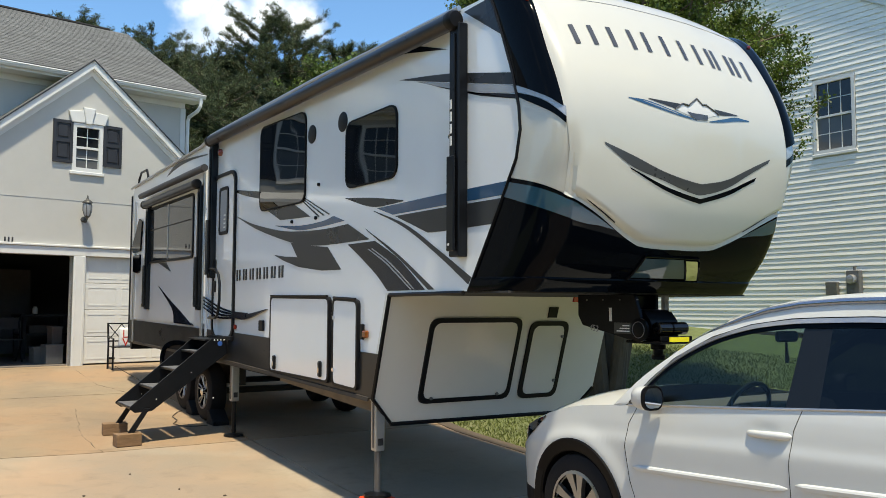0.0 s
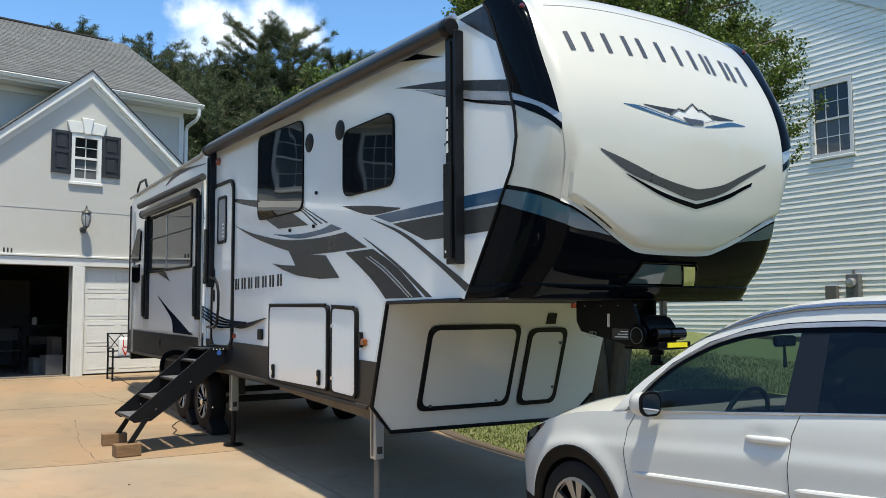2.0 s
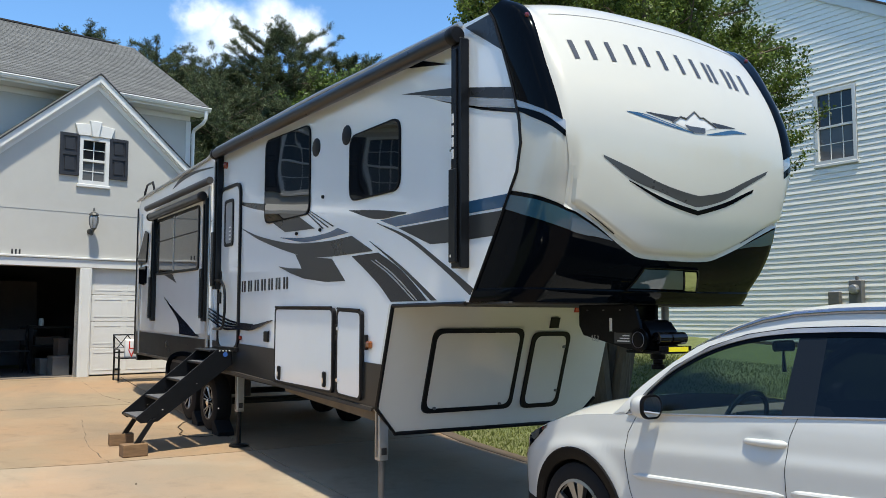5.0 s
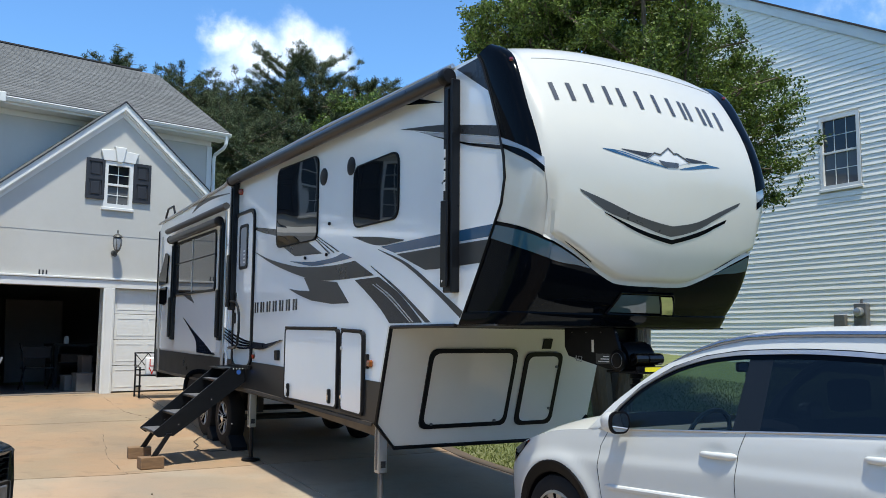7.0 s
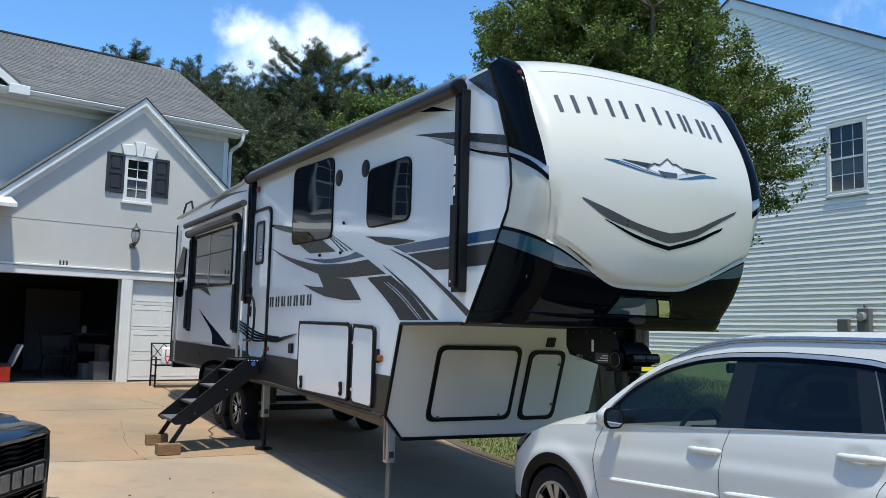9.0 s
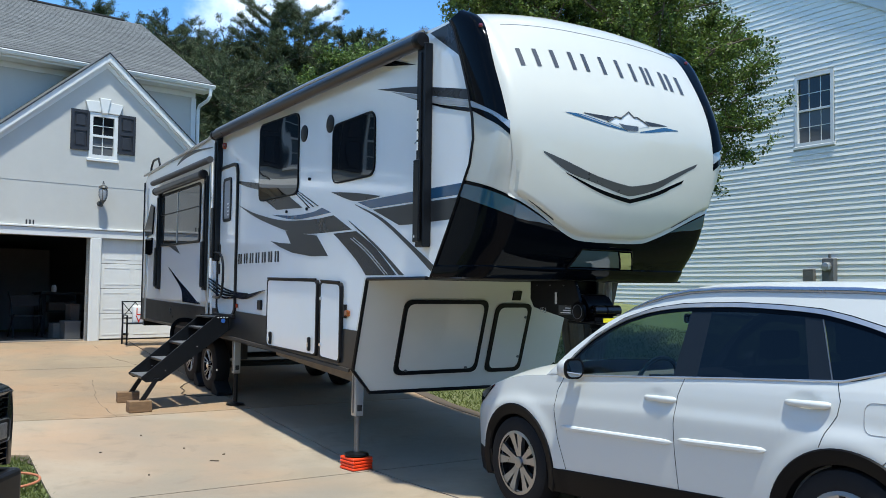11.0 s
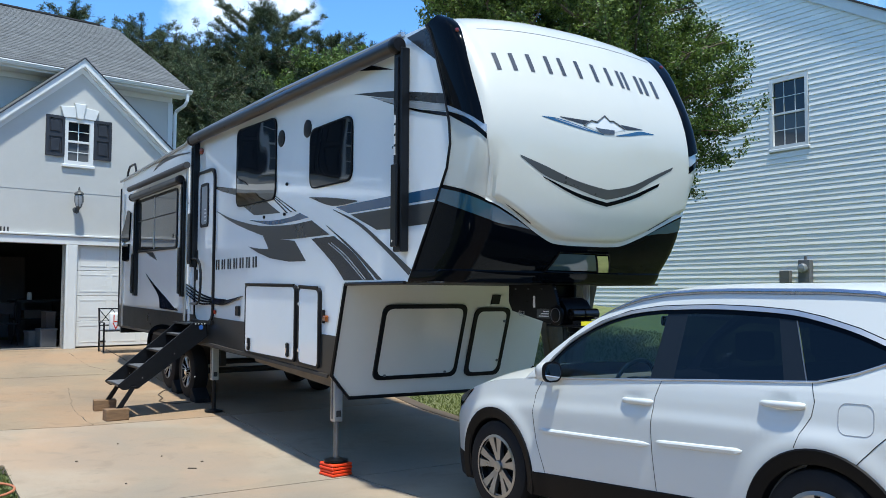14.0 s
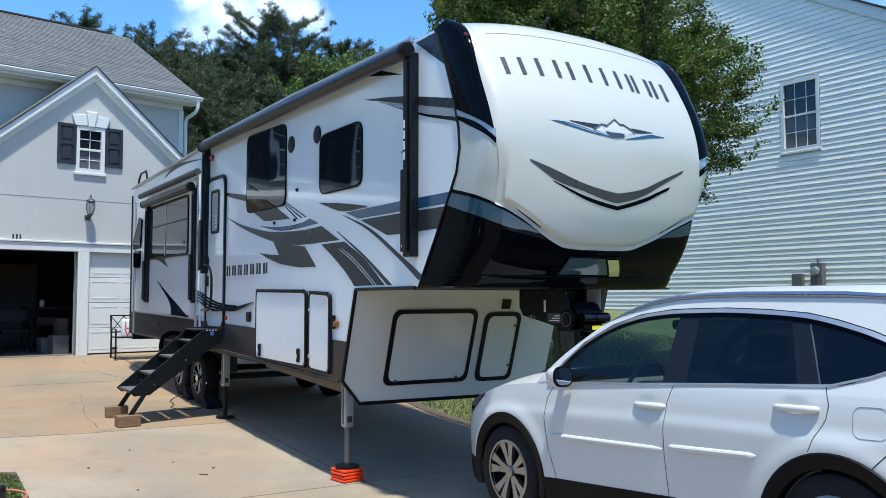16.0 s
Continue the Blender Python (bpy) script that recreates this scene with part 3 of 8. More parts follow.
# gable rakes, soffits and shingles
OV = 0.12
ends = 4.1
for s in (-1, 1):
    def P(d, y, dz=0.0):
        return (RX + s * d, y, RZ + 0.17 - RS * d + dz)
    bm = B()
    roof_slab(bm, P(0, FY - OV), P(ends, FY - OV), P(ends, 23.5), P(0, 23.5), 0.06)
    part("gable_roof", bm, M["shingle"], house, "dark grey shingled gable roof")
    bm = B()
    a, b = P(0, 0, -0.025), P(ends, 0, -0.025)
    prism(bm, [(a[0], a[2]), (b[0], b[2]), (b[0], b[2] - 0.165), (a[0], a[2] - 0.165)], "y", FY - OV - 0.015, FY - OV + 0.02)
    part("rake_board", bm, M["trim"], house, "white rake board")
    bm = B()
    prism(bm, [(a[0], a[2] - 0.165), (b[0], b[2] - 0.165), (b[0], b[2] - 0.195), (a[0], a[2] - 0.195)], "y", FY - OV + 0.022, FY - 0.002)
    part("soffit", bm, M["trim"], house)
    bm = B()
    prism(bm, [(a[0], a[2] - 0.198), (b[0], b[2] - 0.198), (b[0], b[2] - 0.300), (a[0], a[2] - 0.300)], "y", FY - 0.03, FY - 0.002)
    part("frieze_board", bm, M["trim"], house)
    bm = B()
    prism(bm, [(a[0], a[2] + 0.012), (b[0], b[2] + 0.012), (b[0], b[2] - 0.012), (a[0], a[2] - 0.012)], "y", FY - OV - 0.04, FY - OV - 0.016)
    part("drip_edge", bm, M["shutter"], house)

# main roof
EZ, EY, RIDY, RIDZ = 6.44, MY - 0.45, 23.05, 8.90
RE = 6.49          # the roof's end at the corner
for s in (-1, 1):
    bm = B()
    y0 = EY if s < 0 else 2 * RIDY - EY
    roof_slab(bm, (-11.5, y0, EZ), (RE, y0, EZ), (RE, RIDY, RIDZ), (-11.5, RIDY, RIDZ), 0.10)
    part("main_roof", bm, M["shingle"], house, "dark grey shingled main roof")
bm = B()
box(bm, -11.5, RE, EY + 0.02, MY + 0.0, EZ - 0.175, EZ - 0.145)
part("soffit", bm, M["trim"], house)
bm = B()
box(bm, -11.5, RE, EY, EY + 0.03, EZ - 0.18, EZ - 0.07)
part("fascia", bm, M["trim"], house, "white fascia board")
bm = B()
prism(bm, [(EY - 0.12, EZ - 0.045), (EY - 0.125, EZ - 0.065), (EY - 0.105, EZ - 0.075), (EY - 0.10, EZ - 0.10), (EY - 0.07, EZ - 0.135), (EY - 0.002, EZ - 0.135), (EY - 0.002, EZ - 0.05)], "x", -11.5, RE + 0.02)
part("gutter", bm, M["trim"], house, "white gutter along the eave")
bm = B()
box(bm, -11, 6.25, MY - 0.03, MY - 0.002, EZ - 0.30, EZ - 0.178, 0.006)
part("frieze_board", bm, M["trim"], house)
bm = B()
box(bm, 6.15, 6.27, MY - 0.025, MY - 0.002, 0.4, EZ - 0.305)
part("corner_board", bm, M["trim"], house)
bm = B()
prism(bm, [(EY, EZ - 0.06), (RIDY, RIDZ - 0.06), (RIDY, RIDZ - 0.22), (EY, EZ - 0.22)], "x", RE - 0.05, RE - 0.01)
part("rake_board", bm, M["trim"], house)
bm = B()
tube(bm, [(6.40, EY - 0.06, EZ - 0.12), (6.40, EY - 0.05, EZ - 0.30), (6.37, EY + 0.02, EZ - 0.40), (6.32, MY - 0.10, EZ - 0.50), (6.31, MY - 0.06, EZ - 0.60), (6.31, MY - 0.06, 0.6)], 0.042, 8)
part("downspout", bm, M["trim"], house, "white downspout at the corner")
# ridge cap
bm = B()
tube(bm, [(-11.4, RIDY, RIDZ), (6.0, RIDY, RIDZ)], 0.055, 6)
part("ridge_cap", bm, M["rubber"], house)
# small gable on the main roof and a porch hood
GX, GZ = -1.45, 8.52
for s in (-1, 1):
    bm = B()
    roof_slab(bm, (GX, EY - 0.12, GZ), (GX + s * 2.85, EY - 0.12, GZ - 2.0), (GX + s * 2.85, 22.4, GZ - 2.0), (GX, 22.4, GZ), 0.08)
    part("dormer_roof", bm, M["shingle"], house)
    bm = B()
    prism(bm, [(GX, GZ - 0.08), (GX + s * 2.85, GZ - 2.08), (GX + s * 2.85, GZ - 2.26), (GX, GZ - 0.28)], "y", EY - 0.15, EY - 0.11)
    part("rake_board", bm, M["trim"], house)
bm = B()
prism(bm, [(GX - 2.7, GZ - 2.2), (GX + 2.7, GZ - 2.2), (GX, GZ - 0.2)], "y", EY + 0.1, EY + 0.2)
part("dormer_wall", bm, M["stucco"], house)
bm = B()
box(bm, GX + 2.62, GX + 3.02, EY - 0.16, EY + 0.12, GZ - 2.26, GZ - 2.06, 0.01)
part("eave_return", bm, M["trim"], house)
bm = B()
prism(bm, [(FY - 0.62, 3.84), (FY - 0.002, 4.05), (FY - 0.002, 3.84), (FY - 0.62, 3.77)], "x", -2.4, 1.16)
part("porch_hood", bm, M["trim"], house, "white moulded hood over the entry side")


def sash_window(cx, z0, z1, w, y, parent, blind=True, face="y"):
    """A double-hung window in a hole, with muntins. Returns it."""
    win = new("window")
    win.parent = parent
    x0, x1 = cx - w / 2, cx + w / 2
    f = 0.055
    fr = part("frame", ring_prism(B(), [(x0 - f, z0 - f), (x1 + f, z0 - f), (x1 + f, z1 + f), (x0 - f, z1 + f)], [(x0 + 0.02, z0 + 0.02), (x1 - 0.02, z0 + 0.02), (x1 - 0.02, z1 - 0.02), (x0 + 0.02, z1 - 0.02)], "y", y - 0.03, y + 0.08), M["trim"], win)
    zm = 0.5 * (z0 + z1)
    bm = B()
    box(bm, x0 + 0.02, x1 - 0.02, y + 0.0, y + 0.05, zm - 0.02, zm + 0.025)
    part("meeting_rail", bm, M["trim"], win)
    for a, b, d in ((z0 + 0.02, zm - 0.02, 0.028), (zm + 0.025, z1 - 0.02, 0.014)):
        bm = B()
        box(bm, x0 + 0.02, x1 - 0.02, y + d + 0.012, y + d + 0.018, a, b)
        part("pane", bm, M["pane_low"] if d > 0.02 else M["pane"], win)
        for k in range(1, 2 if w < 0.7 else 3):
            n = 2 if w < 0.7 else 3
            bm = B()
            xx = x0 + w * k / n
            box(bm, xx - 0.008, xx + 0.008, y + d, y + d + 0.011, a, b)
            part("muntin", bm, M["trim"], win)
        bm = B()
        zz = 0.5 * (a + b)
        box(bm, x0 + 0.02, x1 - 0.02, y + d + 0.001, y + d + 0.0105, zz - 0.008, zz + 0.008)
        part("muntin", bm, M["trim"], win)
    bm = B()
    box(bm, x0 - 0.09, x1 + 0.09, y - 0.045, y + 0.02, z0 - f - 0.06, z0 - f, 0.008)
    part("sill", bm, M["trim"], win)
    return win


sash_window(3.60, 4.28, 5.12, 0.48, FY, house)
for cx in (-0.30, -2.38, -4.85):
    sash_window(cx, 4.55, 5.95, 0.9, MY, house)


def shutter(x0, x1, z0, z1, y):
    """A shutter of two raised panels in a frame."""
    sh = new("shutter")
    sh.parent = house
    sh["label"] = "black panelled window shutter"
    zm = z0 + 0.52 * (z1 - z0)
    part("shutter_frame", ring_prism(B(), [(x0, z0), (x1, z0), (x1, z1), (x0, z1)], [(x0 + 0.055, z0 + 0.06), (x1 - 0.055, z0 + 0.06), (x1 - 0.055, z1 - 0.06), (x0 + 0.055, z1 - 0.06)], "y", y - 0.04, y - 0.002), M["shutter"], sh)
    part("mid_rail", box(B(), x0 + 0.056, x1 - 0.056, y - 0.039, y - 0.003, zm - 0.035, zm + 0.035), M["shutter"], sh)
    for a, b in ((z0 + 0.06, zm - 0.035), (zm + 0.035, z1 - 0.06)):
        bm = box(B(), x0 + 0.056, x1 - 0.056, y - 0.016, y - 0.003, a, b)
        box(bm, x0 + 0.09, x1 - 0.09, y - 0.03, y - 0.014, a + 0.035, b - 0.035, 0.010)
        part("shutter_panel", bm, M["shutter"], sh)


for cx in (3.125, 4.085):
    shutter(cx - 0.185, cx + 0.185, 4.37, 5.20, FY)
for cx in (-0.30, -2.38, -4.85):
    for d in (-0.78, 0.78):
        shutter(cx + d - 0.25, cx + d + 0.25, 4.5, 6.0, MY)
# keystone head over the window
for pts in ([(3.28, 5.18), (3.53, 5.19), (3.51, 5.43), (3.21, 5.40)], [(3.67, 5.19), (3.92, 5.18), (3.99, 5.40), (3.69, 5.43)]):
    bm = prism(B(), pts, "y", FY - 0.05, FY - 0.002, 0.008)
    part("window_head", bm, M["trim"], house, "white moulded window head")
bm = prism(B(), [(3.54, 5.17), (3.66, 5.17), (3.72, 5.49), (3.48, 5.49)], "y", FY - 0.085, FY - 0.002, 0.012)
part("keystone", bm, M["trim"], house, "white keystone")

# wall lantern
lan = thing("wall_lantern", HM @ pose(3.57, FY, 3.20), "weathered grey metal and clear glass carriage lantern on the stucco", "lamp")
bm = B()
lathe(bm, [(0.008, 0.27), (0.015, 0.25), (0.02, 0.22), (0.03, 0.20)], (0, -0.19, 0.28), n=10)
lathe(bm, [(0.03, 0.19), (0.085, 0.15), (0.10, 0.12), (0.085, 0.115)], (0, -0.19, 0.28), n=12)
part("cap", bm, M["lantern"], lan)
bm = lathe(B(), [(0.05, 0.0), (0.085, 0.10), (0.085, 0.22), (0.05, 0.25)], (0, -0.19, 0.14), n=10)
part("glass", bm, M["hazy_glass"], lan, "hazy lantern glass", smooth=True)
for k in range(6):
    a = k * math.pi / 3
    bm = tube(B(), [(0.052 * math.cos(a), -0.19 + 0.052 * math.sin(a), 0.14), (0.088 * math.cos(a), -0.19 + 0.088 * math.sin(a), 0.25), (0.088 * math.cos(a), -0.19 + 0.088 * math.sin(a), 0.36), (0.06 * math.cos(a), -0.19 + 0.06 * math.sin(a), 0.40)], 0.006, 5)
    part("cage_bar", bm, M["lantern"], lan)
bm = lathe(B(), [(0.008, -0.06), (0.02, -0.03), (0.05, 0.0), (0.055, 0.015)], (0, -0.19, 0.13), n=10)
part("base", bm, M["lantern"], lan)
bm = tube(B(), [(0, -0.19, 0.10), (0, -0.16, 0.03), (0, -0.08, 0.02), (0, -0.012, 0.08)], 0.012, 6)
part("arm", bm, M["lantern"], lan)
bm = lathe(B(), [(0.06, -0.002), (0.055, -0.02), (0.02, -0.03)], (0, 0, 0.09), "y", 12)
part("wall_plate", bm, M["lantern"], lan)

# house number, as plain bars
num = thing("house_number", HM @ pose(2.235, FY, 2.785), "dark house number over the garage shown as plain bars", "sign")
for k in range(3):
    bm = box(B(), -0.09 + k * 0.065, -0.06 + k * 0.065, -0.010, -0.002, 0.0, 0.09, 0.003)
    part("number_bar", bm, M["shutter"], num)

# ---- the next house ----
NX = 16.86
nb = thing("neighbour_house", pose(0, 0, 0), "pale grey vinyl-sided house with a gable roof", "house")
NY0, NY1, NPY, NPZ, NE = 5.6, 21.0, 13.3, 10.05, 5.82
bm = B()
holes = [(9.80, 10.64, 4.90, 6.36)]
bmw = B()
wall_with_holes(bmw, [(NY0, 0.5), (NY1, 0.5), (NY1, NE), (NPY, NPZ), (NY0, NE)], holes, 0.0, 0.2)
bmesh.ops.rotate(bmw, verts=bmw.verts, cent=(0, 0, 0), matrix=Matrix.Rotation(radians(90), 3, "Z"))
bmesh.ops.scale(bmw, verts=bmw.verts, vec=(-1, 1, 1))
bmesh.ops.translate(bmw, verts=bmw.verts, vec=(NX + 0.02, 0, 0))
part("wall", bmw, M["siding"], nb, "wall behind the siding")
bm.free()
bm = B()
box(bm, NX + 0.25, 26, NY0, NY0 + 0.2, 0.3, NE)
part("wall", bm, M["siding"], nb)
bm = B()
box(bm, NX - 0.03, NX + 0.2, NY0 - 0.02, NY1, 0.2, 1.08)
part("foundation", bm, M["kerb"], nb, "concrete foundation strip")
NS = (NPZ - NE) / (NPY - NY0)
for s in (-1, 1):
    e = NY0 - 0.4 if s < 0 else NY1 + 0.4
    h = abs(e - NPY)
    bm = B()
    roof_slab(bm, (NX - 0.06, NPY, NPZ + 0.16), (NX - 0.06, e, NPZ + 0.16 - NS * h), (26, e, NPZ + 0.16 - NS * h), (26, NPY, NPZ + 0.16), 0.08)
    part("roof", bm, M["shingle"], nb, "grey shingled gable roof")
    bm = prism(B(), [(NPY, NPZ + 0.145), (e, NPZ + 0.145 - NS * h), (e, NPZ - 0.11 - NS * h), (NPY, NPZ - 0.11)], "x", NX - 0.07, NX - 0.035)
    part("rake_board", bm, M["trim"], nb, "white rake board")
    bm = prism(B(), [(NPY, NPZ + 0.185), (e, NPZ + 0.185 - NS * h), (e, NPZ + 0.135 - NS * h), (NPY, NPZ + 0.135)], "x", NX - 0.10, NX - 0.071)
    part("shingle_edge", bm, M["roof_edge"], nb, "dark brown shingle edge")
    bm = prism(B(), [(NPY, NPZ + 0.02), (e, NPZ + 0.02 - NS * h), (e, NPZ - 0.01 - NS * h), (NPY, NPZ - 0.01)], "x", NX - 0.034, NX)
    part("soffit", bm, M["trim"], nb)
nwin = sash_window(0, 0, 1.46, 0.84, 0, nb)
nwin.matrix_basis = pose(NX - 0.0, 10.22, 4.90, 0, 0, -90)
nwin["label"] = "white double-hung window with grey blinds"
# meter and boxes on the siding
me_ = thing("electric_meter", pose(NX, 9.82, 1.95), "grey electric meter box on the siding", "meter")
bm = box(B(), -0.16, -0.02, -0.14, 0.14, -0.1, 0.42, 0.012)
part("box", bm, M["grey_box"], me_)
bm = lathe(B(), [(0.10, -0.16), (0.10, -0.21), (0.085, -0.26), (0.03, -0.27)], (0, 0, 0.24), "x", 18)
part("dial_glass", bm, M["alu"], me_, smooth=True)
bm = tube(B(), [(-0.08, 0, 0.42), (-0.08, 0, 0.5)], 0.03, 8)
part("conduit", bm, M["grey_box"], me_)
part("conduit", tube(B(), [(-0.08, 0.0, -0.1), (-0.08, 0.0, -0.9)], 0.03, 8), M["grey_box"], me_)
jb = thing("junction_box", pose(NX, 10.32, 1.93), "small tan utility box on the siding", "box")
bm = box(B(), -0.12, -0.02, -0.13, 0.13, -0.05, 0.22, 0.01)
part("cover", bm, M["tan_box"], jb)
bm = tube(B(), [(-0.06, -0.1, -0.04), (-0.06, -0.1, -0.8)], 0.018, 6)
part("conduit", bm, M["grey_box"], jb)
# ---- fifth-wheel trailer ----
SX, FX = 3.95, 6.44              # near and far side
XC = 5.11                        # middle of the front cap
SEAM = [(0.0, 4.80, 1.715), (0.22, 4.50, 2.17), (0.36, 4.33, 2.44), (0.45, 4.23, 2.60), (0.55, 4.185, 2.79), (0.65, 4.20, 2.95), (0.76, 4.27, 3.20), (0.87, 4.37, 3.46), (0.97, 4.49, 3.74), (1.0, 4.55, 3.82)]
NOSE = [(0.0, 4.16, 1.715), (0.12, 3.93, 1.93), (0.22, 3.80, 2.12), (0.33, 3.73, 2.33), (0.5, 3.69, 2.68), (0.65, 3.695, 2.98), (0.76, 3.77, 3.25), (0.86, 3.91, 3.53), (0.93, 4.06, 3.745), (0.97, 4.22, 3.885), (1.0, 4.45, 3.965)]
# half plan of the cap: a nearly flat front, a tight corner, and a return back to the side wall
PLAN = [(0.0, 0.0, 0.0), (0.3, 0.375, 0.010), (0.6, 0.75, 0.048), (0.8, 1.0, 0.088), (0.85, 1.07, 0.115), (0.89, 1.112, 0.17), (0.92, 1.130, 0.235), (0.96, 1.147, 0.36), (1.0, 1.16, 0.5)]
FLARE = [(0.0, 1.09), (0.1, 1.065), (0.2, 1.052), (0.3, 1.055), (0.4, 1.085), (0.5, 1.105), (0.65, 1.085), (0.8, 1.07), (0.95, 1.09), (1.0, 1.09)]


def column(table, i):
    return [(r[0], r[i]) for r in table]


def cap_at(s, v, out=0.0):
    """A point of the front cap: s from -1 (near side) to 1, v from the lower edge up to the roof; out: metres off the surface."""
    k = abs(s)
    ys, zs, yn, zn = (smooth_table(column(t, i), v) for t in (SEAM, NOSE) for i in (1, 2))
    dx, dy = smooth_table(column(PLAN, 1), k), smooth_table(column(PLAN, 2), k)
    if s > 0:
        e = min(max((k - 0.4) / 0.4, 0), 1)
        dx *= 1 + (smooth_table(FLARE, v) - 1) * e
        dy -= 0.03 * e * (1 - max(k - 0.85, 0) / 0.15)
    p = Vector((XC + math.copysign(dx, s), yn + dy + (ys - yn - 0.5) * min(max((k - 0.8) / 0.2, 0), 1), zn + (zs - zn) * k**3))
    if out:
        e = 0.01
        a = cap_at(min(s + e, 1), v) - cap_at(max(s - e, -1), v)
        b = cap_at(s, min(v + e, 1)) - cap_at(s, max(v - e, 0))
        p = p + a.cross(b).normalized() * out
    return p


def dense(line, n=8):
    out = []
    for (a, b), (c, d) in zip(line, line[1:]):
        out += [(a + (c - a) * i / n, b + (d - b) * i / n) for i in range(n)]
    return out + [line[-1]]


rv = thing("travel_trailer", pose(0, 0, 0), "white fifth-wheel travel trailer with black and blue graphics", "trailer")


def ROOF(y):
    return lerp_table([(4.5, 3.82), (7.5, 3.86), (10.8, 3.84), (11.2, 3.76), (15.2, 3.64)], y)


# body shell
bm = B()
under = [(15.2, 1.0), (9.9, 0.93), (6.30, 0.81), (6.28, 0.83), (5.975, 1.715), (4.80, 1.715)]
edge = [(b, c) for a, b, c in SEAM]
pts = under + edge[1:] + [(7.5, 3.86), (10.8, 3.84), (11.2, 3.76), (15.05, 3.64), (15.2, 3.5)]
prism(bm, pts, "x", SX, FX)
part("body", bm, M["gel"], rv, "white fibreglass side walls")
def cap_region(slist, lo, hi, out, nv=10, depth=None):
    """A sheet on the cap over slist, from lo(s) to hi(s), out(s) or depth(s, v) metres off it."""
    rows = []
    for k in range(nv + 1):
        row = []
        for s in slist:
            v = lo(s) + (hi(s) - lo(s)) * k / nv
            row.append(cap_at(s, v, depth(s, v) if depth else out(s) if callable(out) else out))
        rows.append(row)
    return grid(B(), rows)


def srange(a, b, n):
    return [a + (b - a) * i / n for i in range(n + 1)]


RIM = [(0.0, 0.157), (0.13, 0.157), (0.29, 0.163), (0.38, 0.181), (0.49, 0.212), (0.635, 0.26), (0.77, 0.297), (0.82, 0.307), (0.93, 0.354), (1.0, 0.381)]


def rim(s):
    return smooth_table(RIM, abs(s))


def spaced(a, b, n):
    """Steps from a to b that close up at the corners of the cap."""
    knots = sorted({round(a + (b - a) * i / n, 4) for i in range(n + 1)} | {q * e for q in (-1, 1) for e in (0.82, 0.835, 0.85, 0.865, 0.88, 0.895, 0.91, 0.925, 0.94, 0.96, 0.98) if a < q * e < b})
    return knots


def fold(v):
    """How far the lower edge of the nose stands off the surface behind it."""
    return 0.055 * (1 - sstep(0.36, 0.56, v))


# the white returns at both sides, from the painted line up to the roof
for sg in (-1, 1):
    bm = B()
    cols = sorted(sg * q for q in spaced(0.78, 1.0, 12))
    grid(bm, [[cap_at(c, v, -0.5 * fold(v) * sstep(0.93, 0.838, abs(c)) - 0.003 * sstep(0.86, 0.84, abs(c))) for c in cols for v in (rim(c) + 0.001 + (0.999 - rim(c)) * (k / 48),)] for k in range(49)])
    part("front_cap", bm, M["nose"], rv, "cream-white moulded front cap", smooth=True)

# lower black bowl, tucked in under the nose, with its blue stripe


def tuck(s, v):
    return -0.030 * sstep(0.93, 0.838, abs(s)) * min(v / rim(s), 1) ** 3


